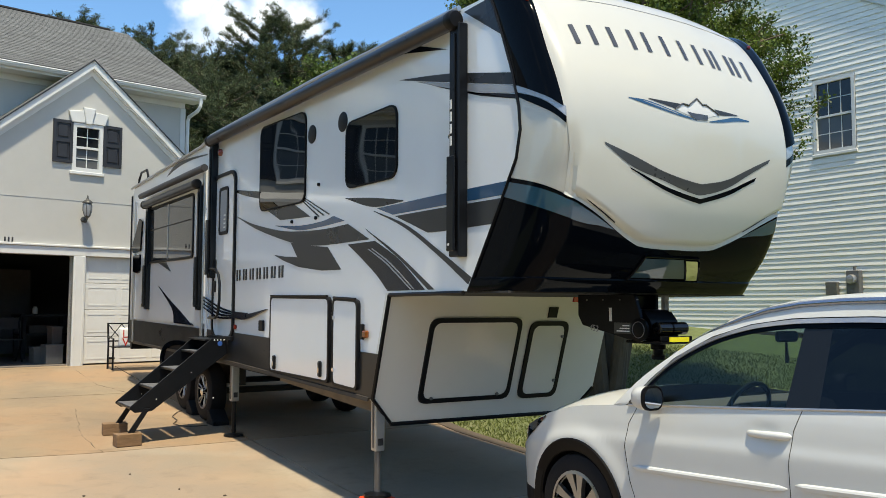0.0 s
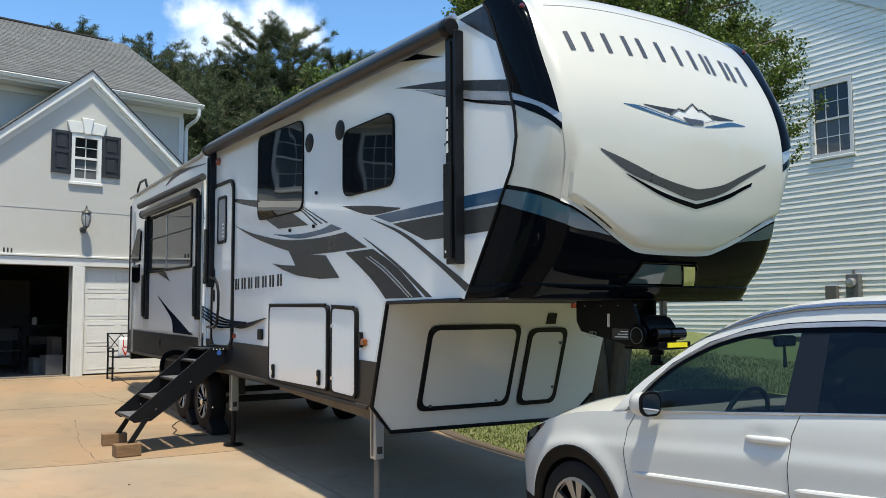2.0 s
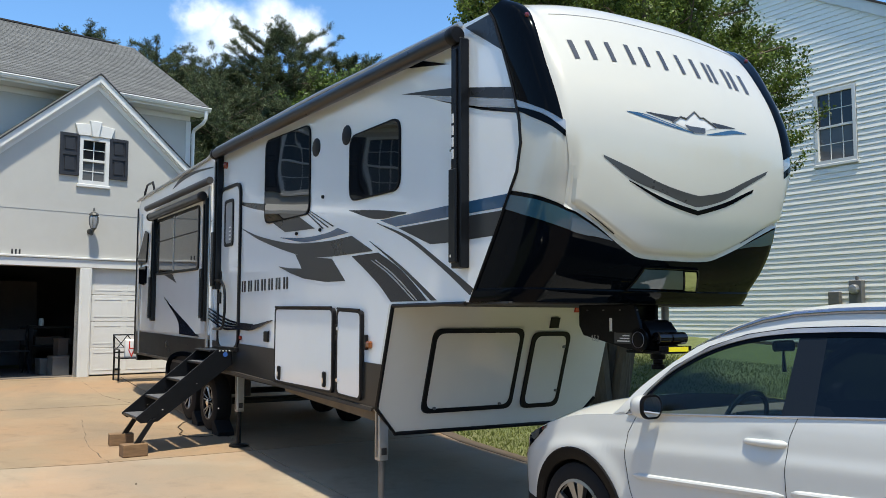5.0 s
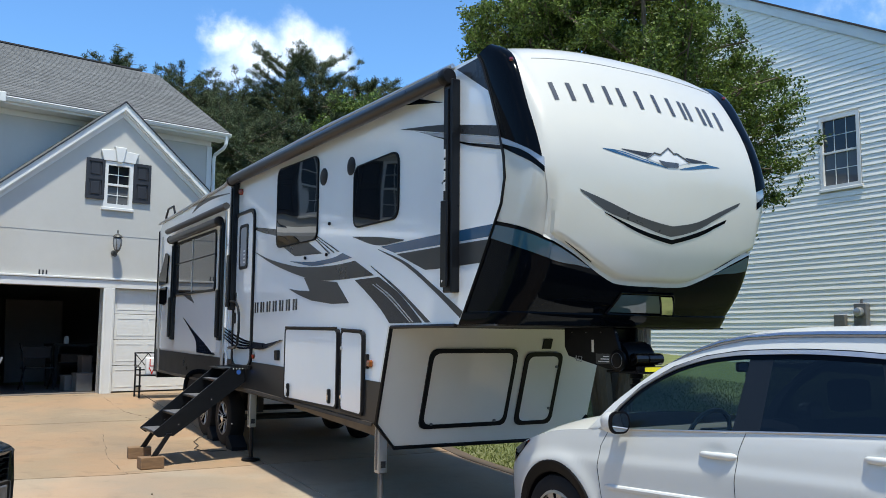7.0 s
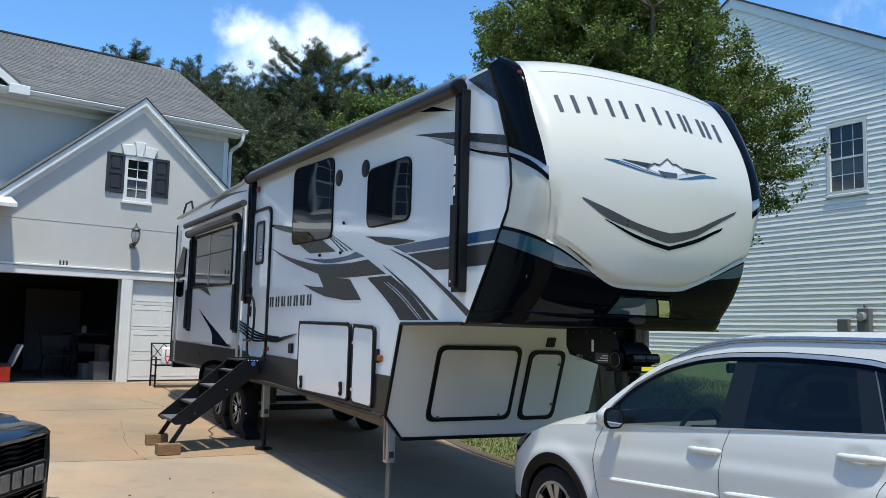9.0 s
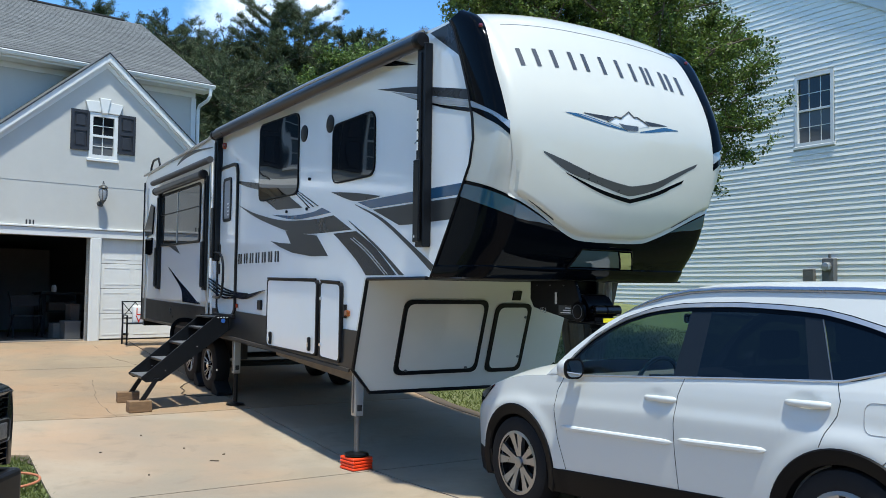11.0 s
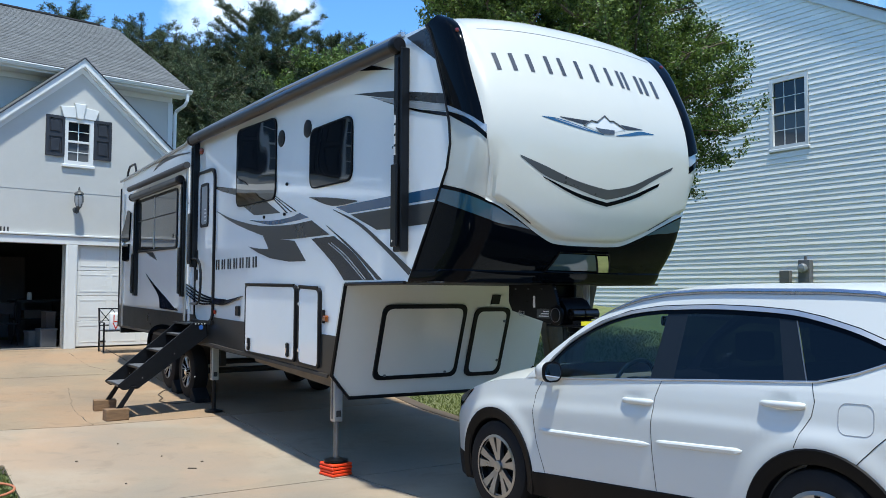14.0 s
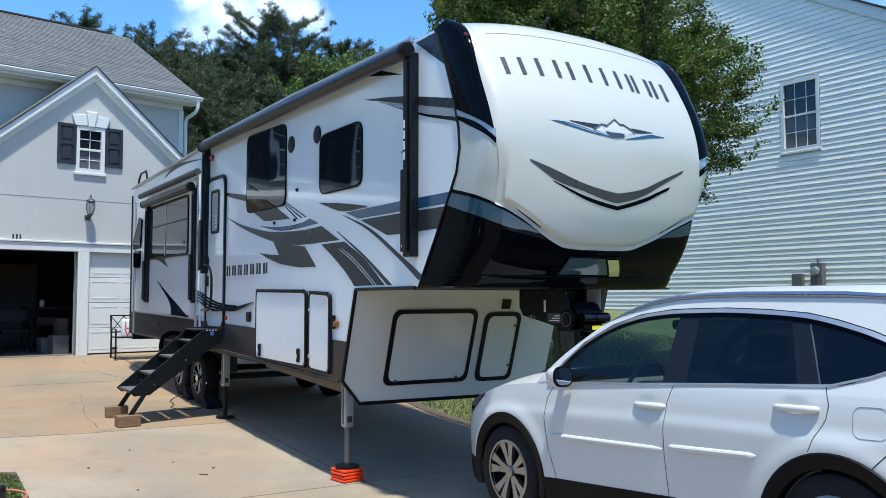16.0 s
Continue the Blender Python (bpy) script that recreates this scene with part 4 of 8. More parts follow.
lower = part("lower_cap", cap_region(spaced(-1, 1, 60), lambda s: 0.0, rim, None, 20, tuck), M["black_gloss"], rv, "glossy black lower front moulding", smooth=True)
for sg in (-1, 1):
    cols = [sg * s for s in srange(0.50, 1.0, 40)]
    top = [(0.50, 0.2115), (0.635, 0.250), (0.77, 0.286), (0.82, 0.296), (0.93, 0.341), (1.0, 0.367)]
    low = [(0.50, 0.2105), (0.61, 0.221), (0.70, 0.224), (0.806, 0.237), (0.917, 0.277), (1.0, 0.317)]
    part("blue_stripe", cap_region(cols, lambda s: smooth_table(low, abs(s)), lambda s: smooth_table(top, abs(s)), None, 5, lambda s, v: tuck(s, v) + 0.004), M["teal_decal"], rv, "blue stripe", smooth=True)
    # dark band up the corner with its silver foot
    inner_s = 0.858 if sg < 0 else 0.765
    cols = [sg * s for s in srange(inner_s, 0.998, 18)]

    def lean(s, v):
        """Draws the band's inner edge towards the middle near the roof."""
        shift = 0.012 * sstep(0.72, 1.0, v) if sg > 0 else smooth_table([(0.55, 0.0), (0.70, -0.020), (0.80, -0.026), (0.90, -0.010), (1.0, 0.030)], v)
        return s - sg * shift * (0.998 - abs(s)) / (0.998 - inner_s)
    foot = [(0.74, 0.56), (0.854, 0.607), (0.897, 0.645), (0.955, 0.690), (1.0, 0.720)]
    sil = [(0.74, 0.51), (0.849, 0.563), (0.887, 0.599), (0.94, 0.656), (1.0, 0.698)]
    blk = [(0.74, 0.48), (0.842, 0.532), (0.90, 0.583), (0.961, 0.645), (1.0, 0.684)]

    def swell(s):
        return 0.005 + 0.022 * math.sin(math.pi * min(max((abs(s) - inner_s) / (0.998 - inner_s), 0), 1)) ** 0.7
    rows = []
    for k in range(31):
        vs = [smooth_table(foot, abs(c)) + (0.999 - smooth_table(foot, abs(c))) * k / 30 for c in cols]
        rows.append([cap_at(lean(c, v), v, swell(c)) for c, v in zip(cols, vs)])
    part("corner_band", grid(B(), rows), M["black_gloss"], rv, "glossy black corner band", smooth=True)
    part("silver_band", cap_region(cols, lambda s: smooth_table(sil, abs(s)), lambda s: smooth_table(foot, abs(s)) - 0.001, 0.006, 5), M["silver"], rv, "silver stripe", smooth=True)
    part("band_edge", cap_region(cols, lambda s: smooth_table(blk, abs(s)), lambda s: smooth_table(sil, abs(s)) - 0.001, 0.006, 3), M["black_gloss"], rv, smooth=True)
    # seam moulding where the cap meets the side wall
    x = SX - 0.004 if sg < 0 else FX + 0.006
    part("seam_moulding", tube(B(), [(x, b - 0.004, c) for a, b, c in SEAM], 0.012, 6), M["black"], rv, smooth=True)
    part("marker_lamp", lathe(B(), [(0.020, 0.0), (0.017, -0.012), (0.006, -0.018)], cap_at(-0.88 if sg < 0 else 0.82, 0.935, 0.020), "y", 12), M["marker_red"], rv, "small dark red marker lamp", smooth=True)
# a rolled lip along the foot of the bowl
rows = [[cap_at(q, v, o) for q in spaced(-1, 1, 50)] for v, o in ((0.048, -0.004), (0.045, 0.008), (0.038, 0.012), (0.006, 0.016), (0.0, 0.012), (0.0, -0.03))]
part("bowl_lip", grid(B(), rows), M["black_gloss"], lower, "rolled lower lip", smooth=True)
# wiper-like stub and a small bright catch under the nose
part("bowl_catch", tube(B(), [cap_at(0.02, 0.147, -0.05), cap_at(0.03, 0.140, -0.03), cap_at(0.055, 0.143, -0.03)], 0.008, 6), M["leg_steel"], lower, smooth=True)


# raised cream nose shield: its lower edges fold back in a broad facet
def nose_rows():
    rows = []
    for k in range(76):
        row = []
        for q in srange(-1, 1, 84):
            lo = rim(0.838 * q) - 0.002
            v = lo + (0.998 - lo) * (k / 75) ** 1.5
            edge = 0.838 if q > 0 else lerp_table([(0.46, 0.838), (0.62, 0.870), (0.72, 0.886), (0.82, 0.890), (0.90, 0.876), (1.0, 0.840)], v)
            s = edge * q
            e = min((v - lo) / 0.040, (edge - abs(s)) / 0.05, 1.0)
            row.append(cap_at(s, v, 0.004 - fold(v) * lerp_table([(0.0, 0.45), (0.30, 0.80), (0.42, 0.72), (0.7, 0.25), (1.0, 0.0)], e)))
        rows.append(row)
    return rows


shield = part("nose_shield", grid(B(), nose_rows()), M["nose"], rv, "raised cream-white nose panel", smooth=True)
for sg in (-1, 1):
    line = [cap_at(sg * (0.755 - 0.245 * k / 8), 0.318 - 0.083 * k / 8, -0.026) for k in range(9)]
    part("vent_slot", tube(B(), line, 0.0045, 6), M["black"], shield, "narrow dark vent slot")


def strip(up, lo, out, material, name, parent=shield, nu=36, label=""):
    """A narrow inlay on the nose between two lines of (s, v)."""
    def along(line, t):
        d = [(i / (len(line) - 1), p) for i, p in enumerate(line)]
        return smooth_table([(a, p[0]) for a, p in d], t), smooth_table([(a, p[1]) for a, p in d], t)
    rows = []
    for k in range(5):
        row = []
        for i in range(nu + 1):
            a, b = along(lo, i / nu), along(up, i / nu)
            row.append(cap_at(a[0] + (b[0] - a[0]) * k / 4, a[1] + (b[1] - a[1]) * k / 4, out))
        rows.append(row)
    return part(name, grid(B(), rows), material, parent, label, smooth=True)


UP = 0.0065
strip([(-0.652, 0.495), (-0.467, 0.462), (-0.246, 0.421), (-0.005, 0.397), (0.096, 0.399), (0.304, 0.428), (0.629, 0.514)],
      [(-0.648, 0.487), (-0.46, 0.424), (-0.242, 0.391), (-0.03, 0.361), (0.08, 0.360), (0.309, 0.401), (0.61, 0.497)], UP, M["swoosh"], "swoosh", label="gunmetal grey swoosh inlay")
strip([(-0.484, 0.423), (-0.238, 0.376), (0.006, 0.348), (0.082, 0.350), (0.311, 0.390), (0.519, 0.440)],
      [(-0.478, 0.418), (-0.236, 0.362), (0.010, 0.331), (0.086, 0.334), (0.315, 0.374), (0.505, 0.425)], UP, M["black_gloss"], "swoosh_line")
strip([(-0.495, 0.656), (-0.37, 0.653), (-0.19, 0.633), (-0.005, 0.613)], [(-0.493, 0.654), (-0.38, 0.640), (-0.20, 0.622), (-0.007, 0.610)], UP, M["blue_decal"], "badge_wing", label="blue badge wing")
strip([(-0.40, 0.652), (-0.30, 0.642), (-0.15, 0.625)], [(-0.39, 0.649), (-0.30, 0.638), (-0.15, 0.622)], UP + 0.0015, M["silver"], "badge_line")
strip([(-0.36, 0.661), (-0.25, 0.659), (-0.11, 0.658)], [(-0.355, 0.658), (-0.26, 0.648), (-0.165, 0.640)], UP, M["grey_decal"], "badge_wing")
strip([(0.155, 0.661), (0.26, 0.659), (0.365, 0.657)], [(0.18, 0.648), (0.22, 0.645), (0.36, 0.655)], UP, M["grey_decal"], "badge_wing")
strip([(0.098, 0.615), (0.22, 0.632), (0.34, 0.648), (0.466, 0.647)], [(0.10, 0.612), (0.22, 0.621), (0.34, 0.634), (0.464, 0.644)], UP, M["blue_decal"], "badge_wing")
PEAKS = [(-0.172, 0.638), (-0.107, 0.660), (-0.06, 0.657), (0.014, 0.684), (0.055, 0.667), (0.085, 0.669), (0.187, 0.645)]
strip([(a, b - 0.003) for a, b in PEAKS], [(-0.16, 0.637), (-0.10, 0.629), (-0.05, 0.622), (0.01, 0.613), (0.06, 0.621), (0.10, 0.630), (0.18, 0.643)], UP, M["badge_white"], "badge_field", label="white badge field")
for (a0, b0), (a1, b1) in zip(PEAKS, PEAKS[1:]):
    part("badge_peak", tube(B(), [cap_at(a0, b0, UP + 0.002), cap_at(a1, b1, UP + 0.002)], 0.0065, 5), M["swoosh"], shield)
strip([(-0.08, 0.637), (-0.02, 0.634), (0.03, 0.635), (0.088, 0.635)], [(-0.05, 0.622), (-0.01, 0.614), (0.03, 0.615), (0.085, 0.618)], UP + 0.003, M["swoosh"], "badge_shade")
# plain bars stand for the lettering
for stems in ((-0.722, -0.607), (-0.482, -0.346), (-0.240, -0.098), (0.043,), (0.168, 0.275), (0.328, 0.452), (0.508, 0.598)):
    for c in stems:
        strip([(c - 0.015, 0.860 - 0.012 * max(c, 0)), (c + 0.015, 0.860 - 0.012 * max(c, 0))], [(c - 0.015, 0.803 - 0.02 * max(c, 0)), (c + 0.015, 0.803 - 0.02 * max(c, 0))], 0.008, M["swoosh"], "letter_bar", nu=4)
part("top_groove", tube(B(), [cap_at(s, 0.945 - 0.012 * (1 - s * s), 0.004) for s in srange(-0.745, 0.72, 30)], 0.004, 5), M["grey_paint"], shield)

# docking lamp lens in the bowl


def lamp_sheet(cols, lo, hi, out):
    """A sheet in the bowl whose ends slant, between two heights."""
    rows = []
    for k in range(5):
        v = lo + (hi - lo) * k / 4
        a, b = (c[0] + (c[1] - c[0]) * k / 4 for c in cols)
        rows.append([cap_at(q, v, tuck(q, v) + out) for q in srange(a, b, 16)])
    return grid(B(), rows)


lens = part("docking_lamp", lamp_sheet(((-0.239, -0.209), (0.205, 0.100)), 0.057, 0.124, 0.008), M["lamp_glass"], lower, "smoked docking lamp lens", smooth=True)
part("lamp_cell", lamp_sheet(((0.212, 0.108), (0.315, 0.214)), 0.053, 0.122, 0.012), M["lamp_mirror"], lower, "bright lamp reflector", smooth=True)
for line in ([(-0.25, 0.050), (-0.216, 0.131), (0.215, 0.131), (0.33, 0.046), (-0.25, 0.050)], [(0.208, 0.055), (0.103, 0.124)]):
    part("lamp_frame", tube(B(), [cap_at(p, q, tuck(p, q) + 0.008) for p, q in dense(line, 8)], 0.009, 6), M["black_gloss"], lower, smooth=True)

# ---- trailer side: stripes ----
def decal(name, pts, material, proud=0.004, label=""):
    return part(name, prism(B(), pts, "x", SX - proud, SX - 0.0008), material, rv, label)


def curve_band(top, low, n=24):
    """An outline from an upper and a lower curve of (y, z)."""
    def fine(line):
        d = [(i / (len(line) - 1), p) for i, p in enumerate(line)]
        return [(smooth_table([(a, p[0]) for a, p in d], k / n), smooth_table([(a, p[1]) for a, p in d], k / n)) for k in range(n + 1)]
    a, b = fine(top), fine(low)
    out = a + b[::-1]
    keep = [out[0]]
    for p in out[1:]:
        if math.hypot(p[0] - keep[-1][0], p[1] - keep[-1][1]) > 1e-3:
            keep.append(p)
    if math.hypot(keep[0][0] - keep[-1][0], keep[0][1] - keep[-1][1]) < 1e-3:
        keep.pop()
    return keep


decal("charcoal_stripe", curve_band([(10.0, 3.045), (9.6, 2.99), (9.02, 2.91)], [(10.0, 3.04), (9.6, 2.935), (8.98, 2.82)]), M["grey_decal"], label="charcoal stripe")
decal("charcoal_stripe", [(8.76, 2.665), (8.01, 2.66), (7.60, 2.50), (8.39, 2.53)], M["grey_decal"])
for k in range(3):
    decal("thin_stripe", [(7.76 + 0.035 * k, 2.70 - 0.008 * k), (7.735 + 0.035 * k, 2.70 - 0.008 * k), (7.14 + 0.12 * k, 2.483), (7.18 + 0.12 * k, 2.483)], M["navy_decal"])
decal("blue_stripe", curve_band([(8.53, 2.482), (7.88, 2.43), (7.33, 2.43), (7.06, 2.46)], [(8.53, 2.478), (7.88, 2.385), (7.30, 2.38), (6.83, 2.395)]), M["blue_decal"], label="blue stripe")
decal("charcoal_stripe", curve_band([(9.80, 2.695), (9.2, 2.55), (8.34, 2.41), (7.74, 2.365), (7.2, 2.35), (6.76, 2.36)], [(9.80, 2.69), (9.2, 2.51), (8.50, 2.35), (7.88, 2.24), (7.32, 2.195), (6.33, 2.19)]), M["grey_decal"])
decal("charcoal_stripe", [(8.10, 2.27), (7.66, 2.215), (7.19, 2.17), (6.89, 1.945), (7.32, 1.95), (7.87, 2.005), (8.25, 2.08), (8.57, 2.165), (8.25, 2.13), (7.92, 2.11)], M["grey_decal"])
decal("navy_stripe", curve_band([(6.23, 2.17), (5.87, 2.02), (5.64, 1.89), (5.40, 1.735)], [(6.76, 2.17), (6.48, 2.03), (6.19, 1.87), (6.0, 1.735)]), M["navy_decal"], label="navy stripe")
for k in range(2):
    decal("silver_stripe", curve_band([(6.28 + 0.07 * k, 2.11), (5.95 + 0.06 * k, 1.97), (5.55 + 0.05 * k, 1.74)], [(6.29 + 0.07 * k, 2.105), (5.965 + 0.06 * k, 1.962), (5.57 + 0.05 * k, 1.74)]), M["grey_paint"], 0.006)
decal("charcoal_stripe", curve_band([(6.40, 2.285), (5.97, 2.10), (5.69, 1.965), (5.26, 1.735)], [(6.40, 2.28), (6.0, 2.09), (5.73, 1.955), (5.35, 1.735)]), M["grey_decal"])
decal("charcoal_stripe", curve_band([(6.26, 2.435), (5.69, 2.265), (5.17, 2.02), (4.76, 1.815)], [(6.26, 2.43), (5.72, 2.245), (5.21, 1.995), (4.80, 1.765)]), M["grey_decal"])
decal("blue_stripe", [(6.20, 2.45), (5.18, 2.46), (4.325, 2.46), (4.375, 2.37), (5.18, 2.37), (5.92, 2.37)], M["blue_decal"])
decal("black_stripe", [(5.88, 2.355), (5.18, 2.355), (4.40, 2.35), (4.50, 2.18), (5.17, 2.175), (5.36, 2.18)], M["grey_decal"])
decal("charcoal_stripe", curve_band([(6.82, 2.605), (6.28, 2.55), (5.74, 2.475)], [(6.82, 2.60), (6.28, 2.47), (5.76, 2.465)]), M["grey_decal"])
decal("charcoal_stripe", [(5.83, 3.49), (5.35, 3.42), (5.02, 3.365), (4.275, 3.20), (4.245, 3.11), (5.0, 3.29)], M["grey_decal"])
decal("silver_stripe", [(5.55, 3.415), (5.0, 3.285), (4.24, 3.105), (4.22, 3.045), (4.9, 3.20)], M["silver"])
decal("black_stripe", [(5.3, 3.33), (4.9, 3.195), (4.22, 3.04), (4.215, 3.005), (4.65, 3.115)], M["navy_decal"])
decal("black_stripe", [(5.77, 3.70), (5.51, 3.70), (5.08, 3.565)], M["navy_decal"])
decal("charcoal_stripe", [(4.53, 3.80), (4.86, 3.79), (4.40, 3.50)], M["grey_decal"])
decal("charcoal_fin", curve_band([(13.25, 1.915), (12.6, 1.70), (12.0, 1.52), (11.45, 1.34)], [(13.25, 1.91), (12.9, 1.76), (12.45, 1.55), (12.36, 1.36)]), M["navy_decal"], 0.027)
decal("charcoal_swash", curve_band([(10.05, 1.50), (9.75, 1.50), (9.30, 1.515), (8.72, 1.572)], [(10.05, 1.495), (9.75, 1.462), (9.33, 1.455), (8.72, 1.568)]), M["navy_decal"], 0.026, "black swash stripe")
for k in range(4):
    q = 0.055 * k
    decal("thin_stripe", curve_band([(11.15 - 0.05 * k, 1.765 - q), (10.36, 1.612 - 0.8 * q), (9.85, 1.548 - 0.45 * q), (9.35, 1.528 - 0.2 * q)], [(11.15 - 0.05 * k, 1.758 - q), (10.36, 1.588 - 0.8 * q), (9.85, 1.527 - 0.45 * q), (9.35, 1.512 - 0.2 * q)]), M["navy_decal"], 0.028 + 0.001 * k)
decal("charcoal_stripe", curve_band([(13.0, 3.59), (12.6, 3.695), (11.98, 3.71), (11.0, 3.64)], [(13.0, 3.585), (12.4, 3.65), (11.7, 3.66), (11.0, 3.625)]), M["grey_decal"])
decal("charcoal_stripe", [(13.3, 2.27), (12.6, 2.12), (12.85, 2.26)], M["grey_decal"], 0.027)
decal("rear_corner_panel", [(14.52, 3.06), (14.32, 3.0), (14.40, 2.52), (14.90, 2.50), (14.98, 2.62), (14.68, 2.88)], M["black_gloss"], 0.05, "glossy black rear corner panel")
decal("rear_corner_panel", [(14.42, 2.46), (14.42, 2.18), (14.52, 2.15), (14.86, 2.18), (14.88, 2.45)], M["black_gloss"], 0.05)
for k in range(7):
    for d in (0.0, 0.085):
        y = 9.74 - k * 0.222 - d
        decal("letter_bar", [(y, 1.91), (y - 0.035, 1.91), (y - 0.035, 2.04), (y, 2.04)], M["grey_decal"], 0.010)

# charcoal skirt, split by the wheel arch
def skirt_top(y):
    return lerp_table([(6.2, 1.20), (8.6, 1.25), (9.9, 1.29), (15.2, 1.37)], y)


def skirt_low(y):
    return lerp_table([(6.3, 0.81), (9.9, 0.93), (15.2, 1.0)], y)


part("skirt", prism(B(), [(6.21, skirt_low(6.3)), (15.19, 1.0), (15.19, skirt_top(15.2)), (9.9, 1.29), (6.12, 1.20)], "x", SX - 0.012, SX - 0.0008), M["skirt"], rv, "charcoal lower skirt")
part("skirt_edge", prism(B(), [(6.30, 0.79), (9.9, 0.91), (15.19, 0.98), (15.19, 1.015), (9.9, 0.945), (6.28, 0.825)], "x", SX - 0.03, SX - 0.013), M["edge_rail"], rv, "dull brown lower edge rail")
arch = []
for k in range(19):
    a = math.pi * k / 18
    arch.append((12.0 - 0.98 * math.cos(a), 0.72 + 0.40 * math.sin(a) ** 0.6))
inner = [(12.0 + (p[0] - 12.0) * 0.89, 0.72 + (p[1] - 0.72) * 0.83) for p in arch]
part("wheel_arch_trim", prism(B(), arch + inner[::-1], "x", SX - 0.05, SX - 0.013), M["black_gloss"], rv, "glossy black wheel arch trim")
part("wheel_arch", prism(B(), [p for p in inner], "x", SX - 0.016, SX - 0.0125), M["rubber"], rv)

# windows
def rv_window(name, pts, label):
    w = part(name, ring_prism(B(), pts, inset(pts, 0.014), "x", SX - 0.018, SX - 0.0008), M["trim_black"], rv, label)
    part("pane", prism(B(), inset(pts, 0.012), "x", SX - 0.0165, SX - 0.002), M["rvglass"], w)
    return w


rv_window("side_window", rounded_poly([(9.0, 2.67), (7.72, 2.66), (7.72, 3.60), (9.0, 3.64)], 0.13, 5), "tall dark tinted side window")
rv_window("side_window", rounded_poly([(6.80, 2.68), (5.84, 2.675), (5.84, 3.305), (6.80, 3.30)], 0.13, 5), "dark tinted side window")
for y in (6.885, 7.585):
    w = part("porthole", lathe(B(), [(0.095, -0.0008), (0.095, -0.008), (0.085, -0.011)], (SX, y, 3.33), "x", 20), M["black"], rv, "small round speaker", smooth=True)

# entry door
dp = rounded_poly([(10.62, 1.20), (9.80, 1.20), (9.80, 3.28), (10.62, 3.28)], 0.16, 6)
door2 = part("entry_door", prism(B(), inset(dp, 0.035), "x", SX - 0.014, SX - 0.0008), M["gel"], rv, "closed white entry door")
part("door_frame", ring_prism(B(), dp, inset(dp, 0.04), "x", SX - 0.03, SX - 0.001), M["black"], door2)
wp = rounded_poly([(10.40, 2.50), (10.06, 2.50), (10.06, 3.10), (10.40, 3.10)], 0.06, 4)
part("door_window", prism(B(), inset(wp, 0.03), "x", SX - 0.022, SX - 0.014), M["grey_paint"], door2, "frosted grey door window")
part("window_frame", ring_prism(B(), wp, inset(wp, 0.04), "x", SX - 0.028, SX - 0.0145), M["black"], door2)
for k in range(4):
    part("label_bar", box(B(), SX - 0.025, SX - 0.022, 10.15, 10.22, 2.58 + 0.05 * k, 2.60 + 0.05 * k), M["label_white"], door2)
part("threshold", box(B(), SX - 0.05, SX - 0.013, 9.80, 10.66, 1.19, 1.24, 0.006), M["black"], rv)
part("lock_plate", box(B(), SX - 0.035, SX - 0.014, 10.48, 10.56, 2.02, 2.20, 0.01), M["black"], door2)
part("lock_plate", box(B(), SX - 0.035, SX - 0.014, 10.48, 10.56, 1.78, 1.93, 0.01), M["black"], door2)
part("grab_handle", tube(B(), [(SX - 0.01, 10.72, 2.09), (SX - 0.07, 10.62, 2.08), (SX - 0.09, 10.42, 2.075), (SX - 0.09, 10.27, 2.06), (SX - 0.09, 10.17, 1.99), (SX - 0.09, 10.12, 1.88), (SX - 0.09, 10.12, 1.68), (SX - 0.09, 10.17, 1.50), (SX - 0.09, 10.26, 1.458), (SX - 0.07, 10.60, 1.457), (SX - 0.01, 10.72, 1.457)], 0.018, 8), M["black_metal"], rv, "black folding grab handle", smooth=True)
part("door_jamb", box(B(), SX - 0.014, SX - 0.001, 10.84, 10.94, 1.0, 3.55, 0.003), M["gel"], rv)

# storage hatches in the side
for y0, y1, z0, z1 in ((7.08, 8.57, 0.885, 1.715), (6.49, 7.0, 0.86, 1.685)):
    hp = rounded_poly([(y1, z0 + 0.02), (y0, z0), (y0, z1 - 0.02), (y1, z1)], 0.06, 4)
    h = part("storage_hatch", prism(B(), inset(hp, 0.02), "x", SX - 0.034, SX - 0.0125), M["gel"], rv, "closed white storage hatch")
    part("hatch_frame", ring_prism(B(), hp, inset(hp, 0.024), "x", SX - 0.038, SX - 0.001), M["black"], h)
    part("hatch_rail", tube(B(), [(SX - 0.038, y0 + 0.03, z1 - 0.015), (SX - 0.038, y1 - 0.03, z1 + 0.002)], 0.012, 6), M["black"], h)
    if y1 - y0 > 1:
        for y in (8.40, 7.24):
            lt = part("latch", box(B(), SX - 0.062, SX - 0.034, y - 0.03, y + 0.03, z0 + 0.05, z0 + 0.20, 0.012), M["black"], h)
            part("latch_core", box(B(), SX - 0.066, SX - 0.062, y - 0.012, y + 0.012, z0 + 0.09, z0 + 0.14), M["chrome"], h)
    else:
        for z in (1.02, 1.5):
            part("latch", lathe(B(), [(0.018, -0.034), (0.018, -0.05)], (SX, 6.96, z), "x", 10), M["chrome"], h)
am = part("marker_lamp", box(B(), SX - 0.040, SX - 0.001, 6.32, 6.40, 1.33, 1.395, 0.012), M["amber"], rv, "amber side marker lamp")
part("lamp_base", box(B(), SX - 0.03, SX - 0.001, 6.405, 6.45, 1.315, 1.45, 0.006), M["black"], am)
part("outlet_cover", box(B(), SX - 0.03, SX - 0.001, 8.81, 8.93, 1.33, 1.45, 0.008), M["black"], rv)
